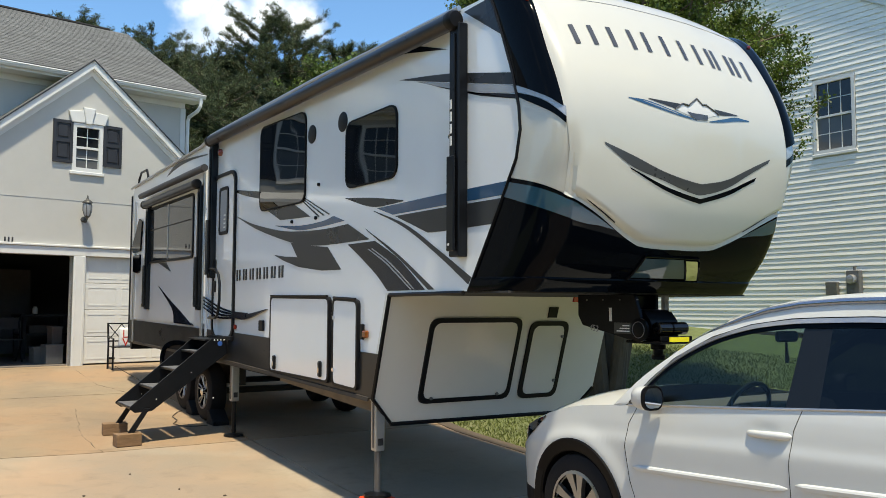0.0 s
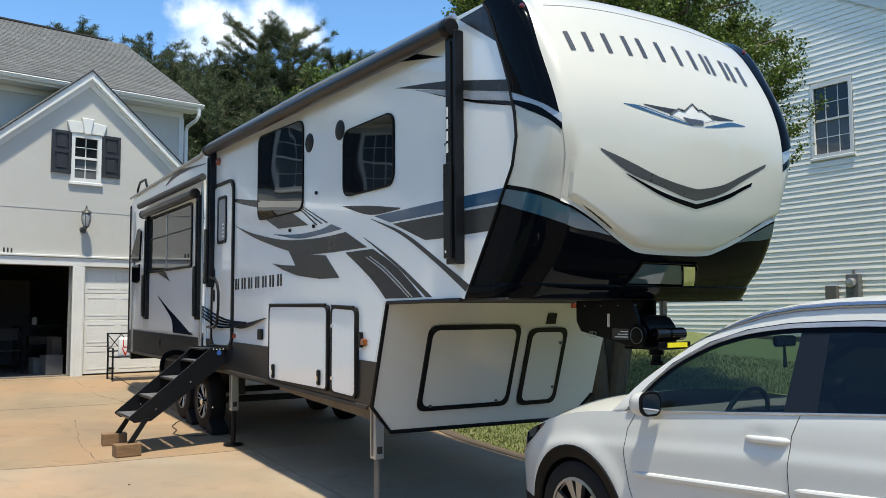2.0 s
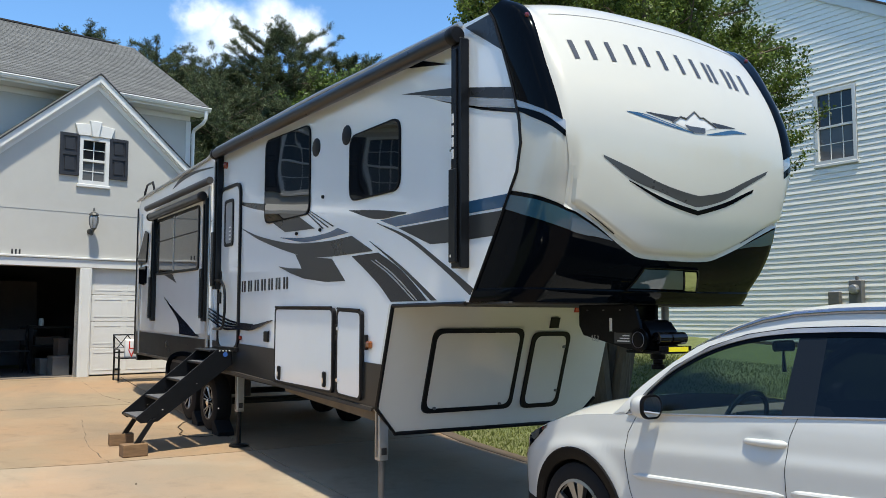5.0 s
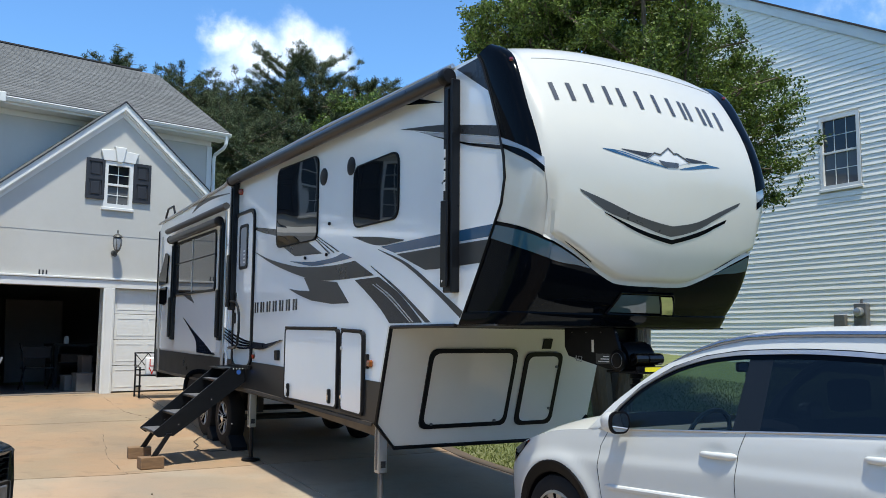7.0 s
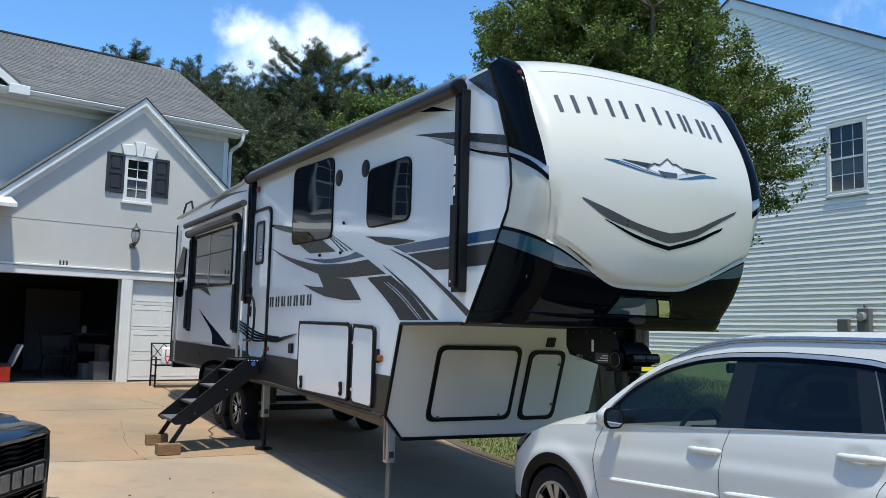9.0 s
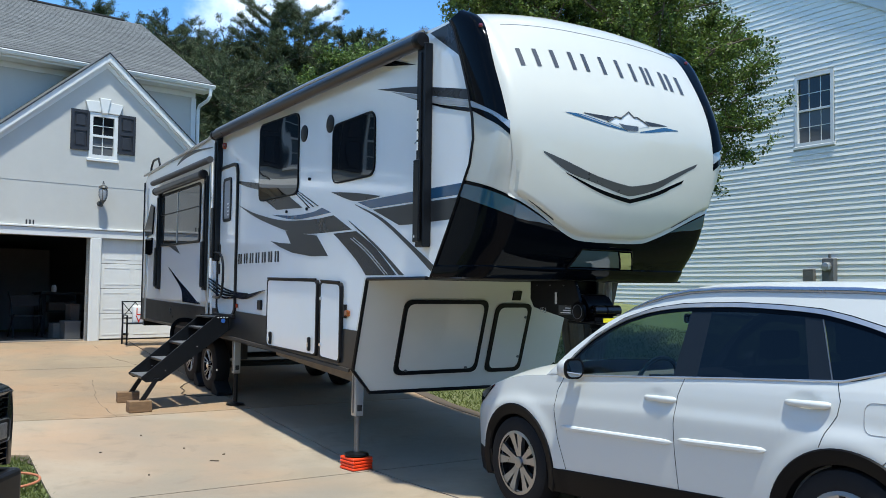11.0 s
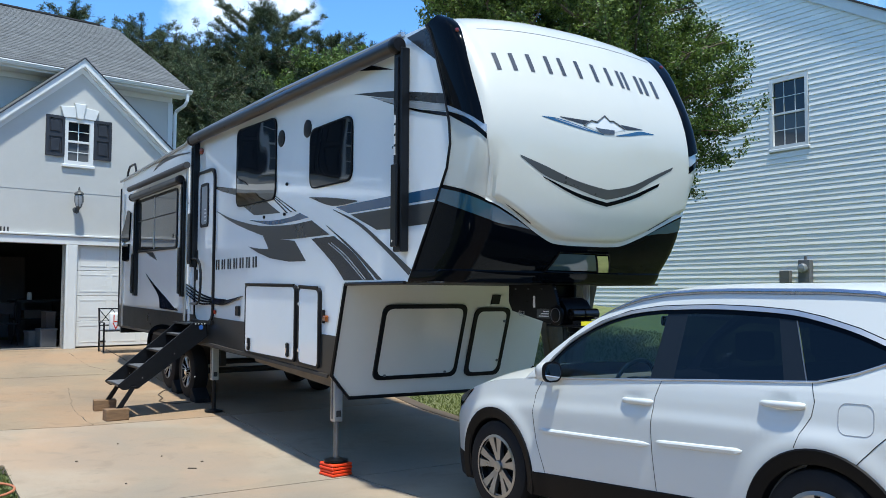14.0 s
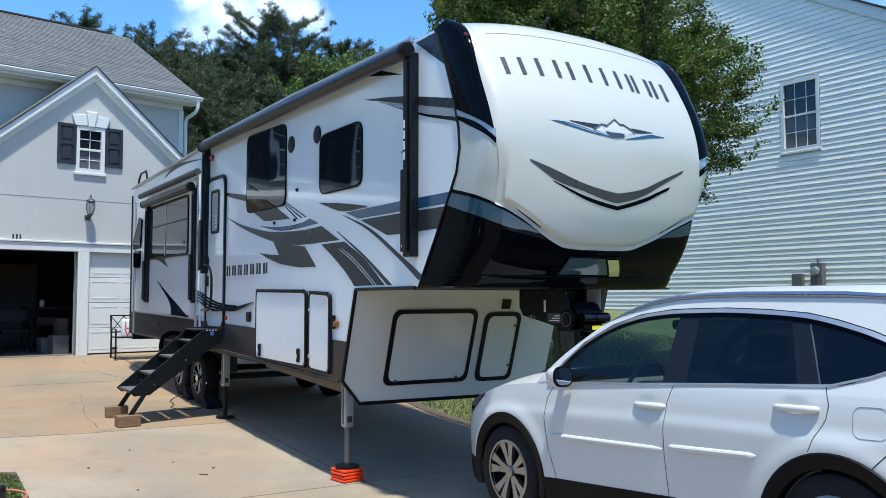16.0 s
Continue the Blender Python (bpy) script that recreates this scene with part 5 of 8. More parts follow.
part("marker_lamp", box(B(), SX - 0.030, SX - 0.001, 9.71, 9.77, 1.33, 1.385, 0.01), M["porch_red"], rv, "small red lamp")
part("porch_lamp", lathe(B(), [(0.045, -0.001), (0.045, -0.03), (0.025, -0.048)], (SX, 10.42, 3.57), "x", 14), M["porch_red"], rv, "round red porch lamp", smooth=True)
for y, z in ((8.06, 2.485), (7.46, 2.475), (7.40, 2.8)):
    part("bolt", lathe(B(), [(0.018, -0.001), (0.018, -0.02), (0.008, -0.025)], (SX, y, z), "x", 8), M["black"], rv)

# ---- awnings ----
def awning(y0, y1, z0, z1, zlow, x, arm_w, r, label):
    a = part("awning", tube(B(), [(x, y0, z0), (x, y1, z1)], r, 14), M["awning"], rv, label, smooth=True)
    for y, z in ((y0, z0), (y1, z1)):
        part("awning_end", lathe(B(), [(r * 0.9, -0.05), (r * 1.08, -0.03), (r * 1.1, 0.0), (r * 1.08, 0.03)], (x, y, z), "y", 14), M["black"], a, smooth=True)
        part("arm_channel", box(B(), SX - 0.085, SX - 0.001, y - arm_w / 2, y + arm_w / 2, zlow, z - 0.02, 0.008), M["black_metal"], a, "black awning arm")
        part("arm_rib", box(B(), SX - 0.10, SX - 0.086, y - arm_w / 5, y + arm_w / 5, zlow + 0.06, z - 0.1, 0.004), M["black_metal"], a)
        part("arm_sleeve", box(B(), SX - 0.125, SX - 0.104, y - arm_w * 0.42, y + arm_w * 0.30, zlow + 0.04, zlow + 0.42 * (z - zlow), 0.006), M["black_metal"], a)
        for q in (0.05, 0.5):
            zz = zlow + q * (z - zlow)
            part("rivet", lathe(B(), [(0.012, -0.1255), (0.012, -0.13)], (SX, y, zz), "x", 8), M["chrome"], a)
    return a


aw = awning(4.87, 10.60, 3.712, 3.737, 1.965, SX - 0.095, 0.13, 0.066, "rolled-up black side awning")
for k in range(4):
    part("arm_label", box(B(), SX - 0.104, SX - 0.1005, 4.872, 4.895, 2.78 + 0.09 * k, 2.85 + 0.09 * k), M["label_white"], aw, "white warning label on the arm")
awning(11.08, 13.85, 3.235, 3.225, 1.55, SX - 0.12, 0.13, 0.062, "rolled-up slide-out awning")
part("slide_topper", tube(B(), [(SX - 0.10, 10.80, 3.42), (SX - 0.10, 14.2, 3.40)], 0.048, 12), M["topper"], rv, "black rolled slide topper", smooth=True)
part("drip_rail", tube(B(), [(SX - 0.02, 4.90, 3.828), (SX - 0.02, 7.5, 3.865), (SX - 0.02, 10.8, 3.85), (SX - 0.02, 11.2, 3.77), (SX - 0.02, 15.2, 3.65)], 0.022, 8), M["alu"], rv, "pale metal roof edge rail", smooth=True)
rr = [[(SX + 0.02 + (FX - SX - 0.04) * i / 12, y, ROOF(y) + 0.004 + 0.11 * math.sin(math.pi * i / 12)) for i in range(13)] for y in (4.5, 6, 7.5, 9, 10.8, 11.2, 13, 15.19)]
part("roof", grid(B(), rr), M["gel"], rv, "white rubber roof", smooth=True)

# slide-out box and its window
sl = part("slide_out", prism(B(), [(10.98, 1.375), (14.86, 1.385), (14.86, 3.36), (10.98, 3.42)], "x", SX - 0.022, SX - 0.0008), M["gel"], rv, "white slide-out room wall, drawn in")
for y in (11.02, 14.83):
    part("slide_flange", box(B(), SX - 0.045, SX - 0.023, y - 0.04, y + 0.04, 1.0, 3.38, 0.006), M["alu"], sl)
wp = rounded_poly([(13.95, 2.28), (11.46, 2.26), (11.46, 3.17), (13.95, 3.17)], 0.08, 4)
w = part("slide_window", ring_prism(B(), wp, inset(wp, 0.035), "x", SX - 0.045, SX - 0.023), M["black"], sl, "wide dark slide-out window")
part("pane", prism(B(), inset(wp, 0.03), "x", SX - 0.036, SX - 0.026), M["slide_glass"], w)
part("mullion", box(B(), SX - 0.043, SX - 0.0365, 12.72, 12.76, 2.30, 3.14), M["alu"], w)
part("mullion", box(B(), SX - 0.043, SX - 0.0365, 11.50, 13.92, 2.80, 2.815), M["black"], w)

# rear corner, ladder
part("rear_trim", box(B(), SX - 0.02, SX + 0.06, 15.20, 15.235, 0.99, 3.52, 0.01), M["black"], rv)
lad = part("ladder", tube(B(), [(4.06, 15.26, 1.2), (4.06, 15.32, 3.45), (4.06, 15.25, 3.82), (4.06, 15.10, 3.93), (4.06, 14.72, 3.93), (4.06, 14.62, 3.80), (4.06, 14.62, 3.60)], 0.02, 6), M["black_metal"], rv, "black rear ladder", smooth=True)
part("ladder_rail", tube(B(), [(4.44, 15.26, 1.2), (4.44, 15.32, 3.45), (4.44, 15.25, 3.82), (4.44, 15.10, 3.93), (4.44, 14.72, 3.93), (4.44, 14.62, 3.80), (4.44, 14.62, 3.60)], 0.02, 6), M["black_metal"], lad, smooth=True)
for k in range(8):
    part("rung", tube(B(), [(4.07, 15.28, 1.35 + 0.28 * k), (4.43, 15.28, 1.35 + 0.28 * k)], 0.015, 6), M["black_metal"], lad)
part("tail_lamp", box(B(), SX + 0.08, SX + 0.22, 15.235, 15.26, 1.6, 2.0, 0.01), M["red"], rv)
part("bumper", box(B(), SX + 0.05, FX - 0.05, 15.24, 15.36, 0.86, 0.99, 0.01), M["black_metal"], rv, "black rear bumper")

# ---- front compartment under the neck ----
def front_pt(x, z, out=0.0):
    return (x, 5.975 + (1.715 - z) * 0.318 - out, z)


def front_poly(bm, pts, o0, o1):
    a = [bm.verts.new(front_pt(p[0], p[1], o0)) for p in pts]
    b = [bm.verts.new(front_pt(p[0], p[1], o1)) for p in pts]
    n = len(pts)
    bm.faces.new(a)
    bm.faces.new(b[::-1])
    for i in range(n):
        bm.faces.new((a[i], a[(i + 1) % n], b[(i + 1) % n], b[i]))
    return bm


def front_ring(bm, po, pi, o0, o1):
    v = [[bm.verts.new(front_pt(p[0], p[1], o)) for p in q] for q in (po, pi) for o in (o0, o1)]
    n = len(po)
    for i in range(n):
        j = (i + 1) % n
        for a, b in ((0, 1), (1, 3), (3, 2), (2, 0)):
            bm.faces.new((v[a][i], v[a][j], v[b][j], v[b][i]))
    return bm


face = [(SX - 0.005, 0.815), (4.17, 0.585), (6.22, 0.57), (FX + 0.005, 0.80), (FX + 0.005, 1.715), (SX - 0.005, 1.715)]
fc = part("front_compartment", front_poly(B(), face, 0.03, -0.05), M["pin"], rv, "off-white front storage compartment wall")
part("compartment_trim", tube(B(), [front_pt(*p, 0.03) for p in ((SX - 0.01, 1.70), (SX - 0.01, 0.815), (4.165, 0.58), (6.22, 0.565), (FX, 0.80))], 0.02, 6), M["black"], rv, "black edge trim", smooth=True)
part("compartment_trim", tube(B(), [front_pt(SX - 0.01, 1.70, 0.03), (SX - 0.012, 4.85, 1.705)], 0.018, 6), M["black"], rv)
for x0, x1, z0, z1 in ((4.385, 5.385, 0.745, 1.505), (5.49, 5.955, 0.735, 1.47)):
    hp = rounded_poly([(x0, z0), (x1, z0), (x1, z1), (x0, z1)], 0.09, 6)
    h = part("front_hatch", front_poly(B(), inset(hp, 0.03), 0.045, 0.031), M["pin"], fc, "closed off-white front hatch")
    part("hatch_frame", front_ring(B(), hp, inset(hp, 0.042), 0.052, 0.0305), M["black"], fc)
    for q in ((0.13, 0.06), (0.85, 0.07)) if x1 - x0 > 0.6 else ((0.86, 0.22), (0.86, 0.80)):
        part("latch", lathe(B(), [(0.014, -0.052), (0.014, -0.07)], front_pt(x0 + q[0] * (x1 - x0), z0 + q[1] * (z1 - z0), -0.006), "y", 10), M["leg_steel"], fc)
part("socket_cover", front_poly(B(), [(5.68, 1.505), (5.785, 1.505), (5.785, 1.605), (5.68, 1.605)], 0.045, 0.031), M["black"], fc)
part("marker_lamp", front_poly(B(), [(5.95, 1.655), (6.06, 1.655), (6.06, 1.70), (5.95, 1.70)], 0.05, 0.031), M["red"], fc)
part("neck_floor", box(B(), SX + 0.02, FX - 0.02, 4.35, 6.0, 1.70, 1.714), M["underside"], rv, "dark underside of the neck")

# ---- hitch ----
hi = part("pin_box", prism(B(), [(4.81, 1.70), (4.81, 1.54), (4.76, 1.465), (4.26, 1.37), (4.13, 1.36), (4.13, 1.52), (4.20, 1.70)], "x", 5.0, 5.03, 0.005), M["hitch_black"], rv, "black steel pin box")
part("side_plate", prism(B(), [(4.81, 1.70), (4.81, 1.54), (4.76, 1.465), (4.36, 1.37), (4.30, 1.36), (4.30, 1.70)], "x", 5.33, 5.36, 0.005), M["hitch_black"], hi)
part("cross_box", prism(B(), [(4.75, 1.69), (4.75, 1.50), (4.42, 1.42), (4.36, 1.69)], "x", 5.031, 5.329), M["hitch_black"], hi)
part("hitch_head", prism(B(), rounded_poly([(4.32, 1.37), (4.08, 1.365), (4.07, 1.43), (4.075, 1.50), (4.15, 1.585), (4.32, 1.59)], 0.02, 4), "x", 5.04, 5.32, 0.03, 4), M["hitch_black"], hi, smooth=True)
part("base_plate", box(B(), 5.02, 5.34, 3.96, 4.31, 1.342, 1.364, 0.006), M["hitch_black"], hi)
for a, b in ((5.045, 5.165), (5.18, 5.325)):
    part("roller", tube(B(), [(a, 4.025, 1.452), (b, 4.025, 1.452)], 0.046, 20), M["roller"], hi, "glossy black rubber roller", smooth=True)
part("roller_pin", tube(B(), [(5.03, 4.025, 1.452), (5.34, 4.025, 1.452)], 0.014, 10), M["hitch_black"], hi, smooth=True)
part("front_lip", box(B(), 5.02, 5.34, 3.960, 3.976, 1.3645, 1.398, 0.003), M["hitch_black"], hi)
part("yellow_label", box(B(), 5.10, 5.30, 3.955, 3.9595, 1.358, 1.392), M["yellow"], hi, "yellow warning label")
part("king_pin", lathe(B(), [(0.055, 0.0), (0.055, -0.06), (0.036, -0.065), (0.036, -0.10), (0.05, -0.105), (0.05, -0.135)], (5.18, 4.14, 1.36), "z", 14), M["hitch_black"], hi, smooth=True)
part("side_disc", lathe(B(), [(0.085, 0.0), (0.085, -0.02), (0.05, -0.028)], (5.0, 4.135, 1.442), "x", 18), M["hitch_black"], hi, smooth=True)
part("disc_ring", tube(B(), [(4.974, 4.135 + 0.058 * math.cos(a), 1.442 + 0.058 * math.sin(a)) for a in [2 * math.pi * k / 24 for k in range(25)]], 0.003, 5), M["leg_steel"], hi, smooth=True)
part("white_label", box(B(), 4.995, 4.999, 4.43, 4.455, 1.50, 1.60), M["label_white"], hi)
part("data_plate", box(B(), 4.992, 4.999, 4.22, 4.40, 1.41, 1.49), M["grey_decal"], hi)
for k in range(3):
    part("label_bar", box(B(), 4.989, 4.9915, 4.24, 4.37 - 0.03 * k, 1.425 + 0.02 * k, 1.433 + 0.02 * k), M["label_white"], hi)
for k in range(4):
    part("bolt", lathe(B(), [(0.006, 0.0), (0.006, -0.010)], (5.0, 4.16 + 0.18 * k, 1.66), "x", 6), M["leg_steel"], hi)
num_curve = bpy.data.curves.new("chalk_mark", "FONT")
num_curve.body, num_curve.size, num_curve.extrude = "453", 0.066, 0.0006
txt = new("chalk_mark", num_curve)
deps = bpy.context.evaluated_depsgraph_get()
tm = bpy.data.meshes.new_from_object(txt.evaluated_get(deps))
bpy.data.objects.remove(txt)
tm.materials.clear()
tm.materials.append(M["chalk"])
txt = new("chalk_mark", tm)
txt.parent = hi
txt.matrix_basis = pose(4.998, 4.675, 1.43, 90, 0, -90) @ pose(0, 0, 0, 0, 0, -8)
part("nose_leg", tube(B(), [(5.75, 4.6, 1.70), (5.75, 4.6, 1.48)], 0.03, 8), M["grey_paint"], rv)

# ---- running gear ----
part("underbelly", prism(B(), [(6.55, 0.62), (9.1, 0.78), (15.0, 0.90), (15.0, 0.985), (9.9, 0.915), (6.35, 0.80)], "x", 4.25, 6.1), M["underside"], rv, "dark underbelly")
part("frame_beam", prism(B(), [(6.55, 0.66), (8.75, 0.78), (8.75, 0.92), (6.45, 0.82)], "x", 4.12, 4.24), M["frame_steel"], rv, "dull tan frame beam")


def rv_wheel(y, x0, sgn):
    """A trailer wheel: tyre and a spoked rim."""
    zc = zg(4.1, y) + 0.385
    wh = part("wheel", lathe(B(), [(0.21, -0.09), (0.228, -0.108), (0.33, -0.115), (0.372, -0.095), (0.385, -0.06), (0.385, 0.06), (0.372, 0.095), (0.33, 0.115), (0.228, 0.108), (0.21, 0.09)], (x0, y, zc), "x", 36, False), M["rubber"], rv, "black trailer tyre", smooth=True)
    rim_ = part("rim", lathe(B(), [(0.225, -sgn * 0.10), (0.225, -sgn * 0.085), (0.20, -sgn * 0.05), (0.03, -sgn * 0.05)], (x0, y, zc), "x", 30, False), M["black_gloss"], wh, smooth=True)
    for k in range(6):
        a = k * math.pi / 3 + 0.3
        c, s_ = math.cos(a), math.sin(a)
        for d in (-0.15, 0.15):
            c2, s2 = math.cos(a + d), math.sin(a + d)
            part("spoke", tube(B(), [(x0 - sgn * 0.075, y + 0.05 * c, zc + 0.05 * s_), (x0 - sgn * 0.10, y + 0.215 * c2, zc + 0.215 * s2)], 0.009, 6), M["alu"], wh)
    part("rim_lip", lathe(B(), [(0.230, -sgn * 0.098), (0.232, -sgn * 0.112), (0.218, -sgn * 0.112), (0.218, -sgn * 0.098)], (x0, y, zc), "x", 30, False), M["leg_steel"], wh, smooth=True)
    part("hub_cap", lathe(B(), [(0.06, -sgn * 0.06), (0.055, -sgn * 0.12), (0.02, -sgn * 0.135)][::sgn], (x0, y, zc), "x", 14), M["chrome"], wh, smooth=True)


for y in (11.33, 12.30):
    rv_wheel(y, 4.16, 1)
    rv_wheel(y, 6.20, -1)
    part("axle", tube(B(), [(4.2, y, zg(4.1, y) + 0.385), (6.1, y, zg(4.1, y) + 0.385)], 0.045, 8), M["underside"], rv)
part("spring_hanger", box(B(), 4.42, 4.50, 10.9, 12.8, 0.55, 0.93), M["underside"], rv)


def jack(x, y, zt, zs, foot, label):
    j = part("landing_leg", box(B(), x - 0.046, x + 0.046, y - 0.046, y + 0.046, zs, zt, 0.008), M["alu"], rv, label)
    part("leg_rib", box(B(), x - 0.053, x - 0.0465, y - 0.012, y + 0.012, zs + 0.03, zt - 0.02), M["leg_steel"], j)
    part("leg_label", box(B(), x - 0.025, x + 0.025, y - 0.051, y - 0.0465, zs + 0.05, zs + 0.11), M["grey_decal"], j)
    part("inner_leg", tube(B(), [(x, y, zs + 0.02), (x, y, foot + 0.02)], 0.028, 10), M["black_metal"] if foot > 0 else M["leg_steel"], j, smooth=True)
    part("foot_plate", lathe(B(), [(0.12, 0.0), (0.12, 0.018), (0.05, 0.035)], (x, y, foot), "z", 16), M["black_metal"], j)


GF, GR = zg(4.03, 6.28), zg(4.05, 10.05)
jack(4.04, 6.32, 0.82, 0.36, GF + 0.135, "aluminium front landing leg")
jack(4.05, 10.05, 0.92, 0.44, GR + 0.004, "aluminium rear stabiliser leg")
jack(6.28, 6.4, 0.82, 0.40, GF + 0.06, "aluminium front landing leg")

# fold-out entry steps
st = part("entry_steps", box(B(), 3.66, 3.935, 10.024, 10.718, 1.185, 1.205, 0.004), M["black_metal"], rv, "black folding entry steps")
side = [(3.74, 1.215), (3.92, 1.215), (3.935, 1.03), (3.83, 0.955), (3.05, 0.385), (2.86, 0.375), (2.80, 0.42), (2.80, 0.44)]
for y in (10.0, 10.72):
    sp = part("stringer", prism(B(), side, "y", y, y + 0.022, 0.003), M["black_metal"], st)
    for q in range(2):
        part("rivet", lathe(B(), [(0.006, -0.001), (0.006, -0.005)], (3.1 + 0.4 * q, y, 0.52 + 0.294 * q), "y", 6), M["label_white"], sp)
    part("leg", prism(B(), [(2.96, 0.42), (3.02, 0.42), (2.85, 0.15), (2.78, 0.15)], "y", y - 0.03, y - 0.003), M["black_metal"], st)
part("step_badge", lathe(B(), [(0.03, -0.002), (0.028, -0.006)], (3.84, 10.0, 1.15), "y", 16), M["label_blue"], st, "small blue oval badge")
for k in range(4):
    x = 2.81 + 0.255 * k
    z = 0.415 + 0.205 * k
    t_ = part("tread", box(B(), x, x + 0.25, 10.024, 10.718, z, z + 0.025, 0.004), M["black_metal"], st)
    part("tread_grip", box(B(), x + 0.01, x + 0.24, 10.04, 10.70, z + 0.0255, z + 0.029), M["tread"], t_)
for k in range(5):
    part("bolt", lathe(B(), [(0.008, -0.001), (0.008, -0.008)], (3.77 + 0.04 * (k % 4), 10.0, 1.195 if k < 4 else 0.5), "y", 6), M["label_white"], st)
# ---- white car ----
CW = [(-3.64, 0.66), (-3.5, 0.79), (-3.2, 0.865), (-2.62, 0.90), (-1.3, 0.905), (0.0, 0.90), (0.4, 0.872), (0.62, 0.80), (0.78, 0.69), (0.86, 0.58), (0.90, 0.46)]
CTOP = [(-3.64, 1.18), (-3.5, 1.26), (-3.22, 1.285), (-3.15, 1.268), (-3.08, 1.241), (-2.96, 1.198), (-2.82, 1.155), (-2.69, 1.143), (-2.3, 1.13), (-1.68, 1.105), (-1.17, 1.083), (-0.49, 1.058), (-0.17, 1.04), (0.0, 1.022), (0.12, 1.0), (0.34, 0.94), (0.48, 0.89), (0.71, 0.79), (0.83, 0.71), (0.90, 0.62)]
CRAIL = [(-3.62, 1.22), (-3.5, 1.40), (-3.3, 1.51), (-3.1, 1.565), (-2.95, 1.588), (-2.79, 1.598), (-2.45, 1.612), (-2.07, 1.626), (-1.86, 1.630), (-1.63, 1.626), (-1.39, 1.598), (-1.15, 1.540), (-1.0, 1.490), (-0.90, 1.443), (-0.72, 1.334), (-0.56, 1.225), (-0.46, 1.135), (-0.40, 1.078), (-0.36, 1.055)]
CDLO = [(-3.22, 1.288), (-3.14, 1.33), (-2.93, 1.417), (-2.73, 1.476), (-2.55, 1.515), (-2.29, 1.541), (-2.0, 1.557), (-1.73, 1.559), (-1.55, 1.556), (-1.30, 1.530), (-1.05, 1.464), (-0.80, 1.342), (-0.64, 1.212), (-0.50, 1.068)]
SILL = [(-2.4, 0.452), (-0.5, 0.385), (0.35, 0.385), (0.45, 0.41), (0.9, 0.42)]
AXLES = (0.0, -2.76)
ARCH_R, ARCH_Z = 0.45, 0.355
HANDLES = ((-1.51, 0.968), (-2.56, 1.024))


def car_x(y, z, out=0.0):
    """Half width of the car's side at a place along it and a height."""
    w = smooth_table(CW, y)
    top = smooth_table(CTOP, y)
    off = smooth_table([(0.2, -0.035), (0.42, -0.012), (0.62, 0.0), (0.86, 0.006), (0.93, -0.006), (1.0, -0.014), (1.12, -0.032), (1.3, -0.06)], z + (1.1 - min(top, 1.1)) * 0.6)
    if z > 1.06 and y < -0.1:
        off = -0.023 - 0.009 * min((z - 1.06) / 0.04, 1) - 0.36 * max(0, z - 1.10)
    for yc, zc in HANDLES:
        r = ((y - yc - 0.02) / 0.095) ** 2 + ((z - zc + 0.004) / 0.055) ** 2
        off -= 0.009 * math.exp(-r * r)
    for yc in AXLES:
        r = math.hypot(y - yc, z - ARCH_Z)
        off += 0.016 * math.exp(-((r - ARCH_R - 0.02) / 0.07) ** 2)
    return w + off + out


def car_low(y):
    z = lerp_table(SILL, y)
    for yc in AXLES:
        d = abs(y - yc)
        if d < ARCH_R:
            z = max(z, ARCH_Z + math.sqrt(ARCH_R**2 - d * d))
    return z


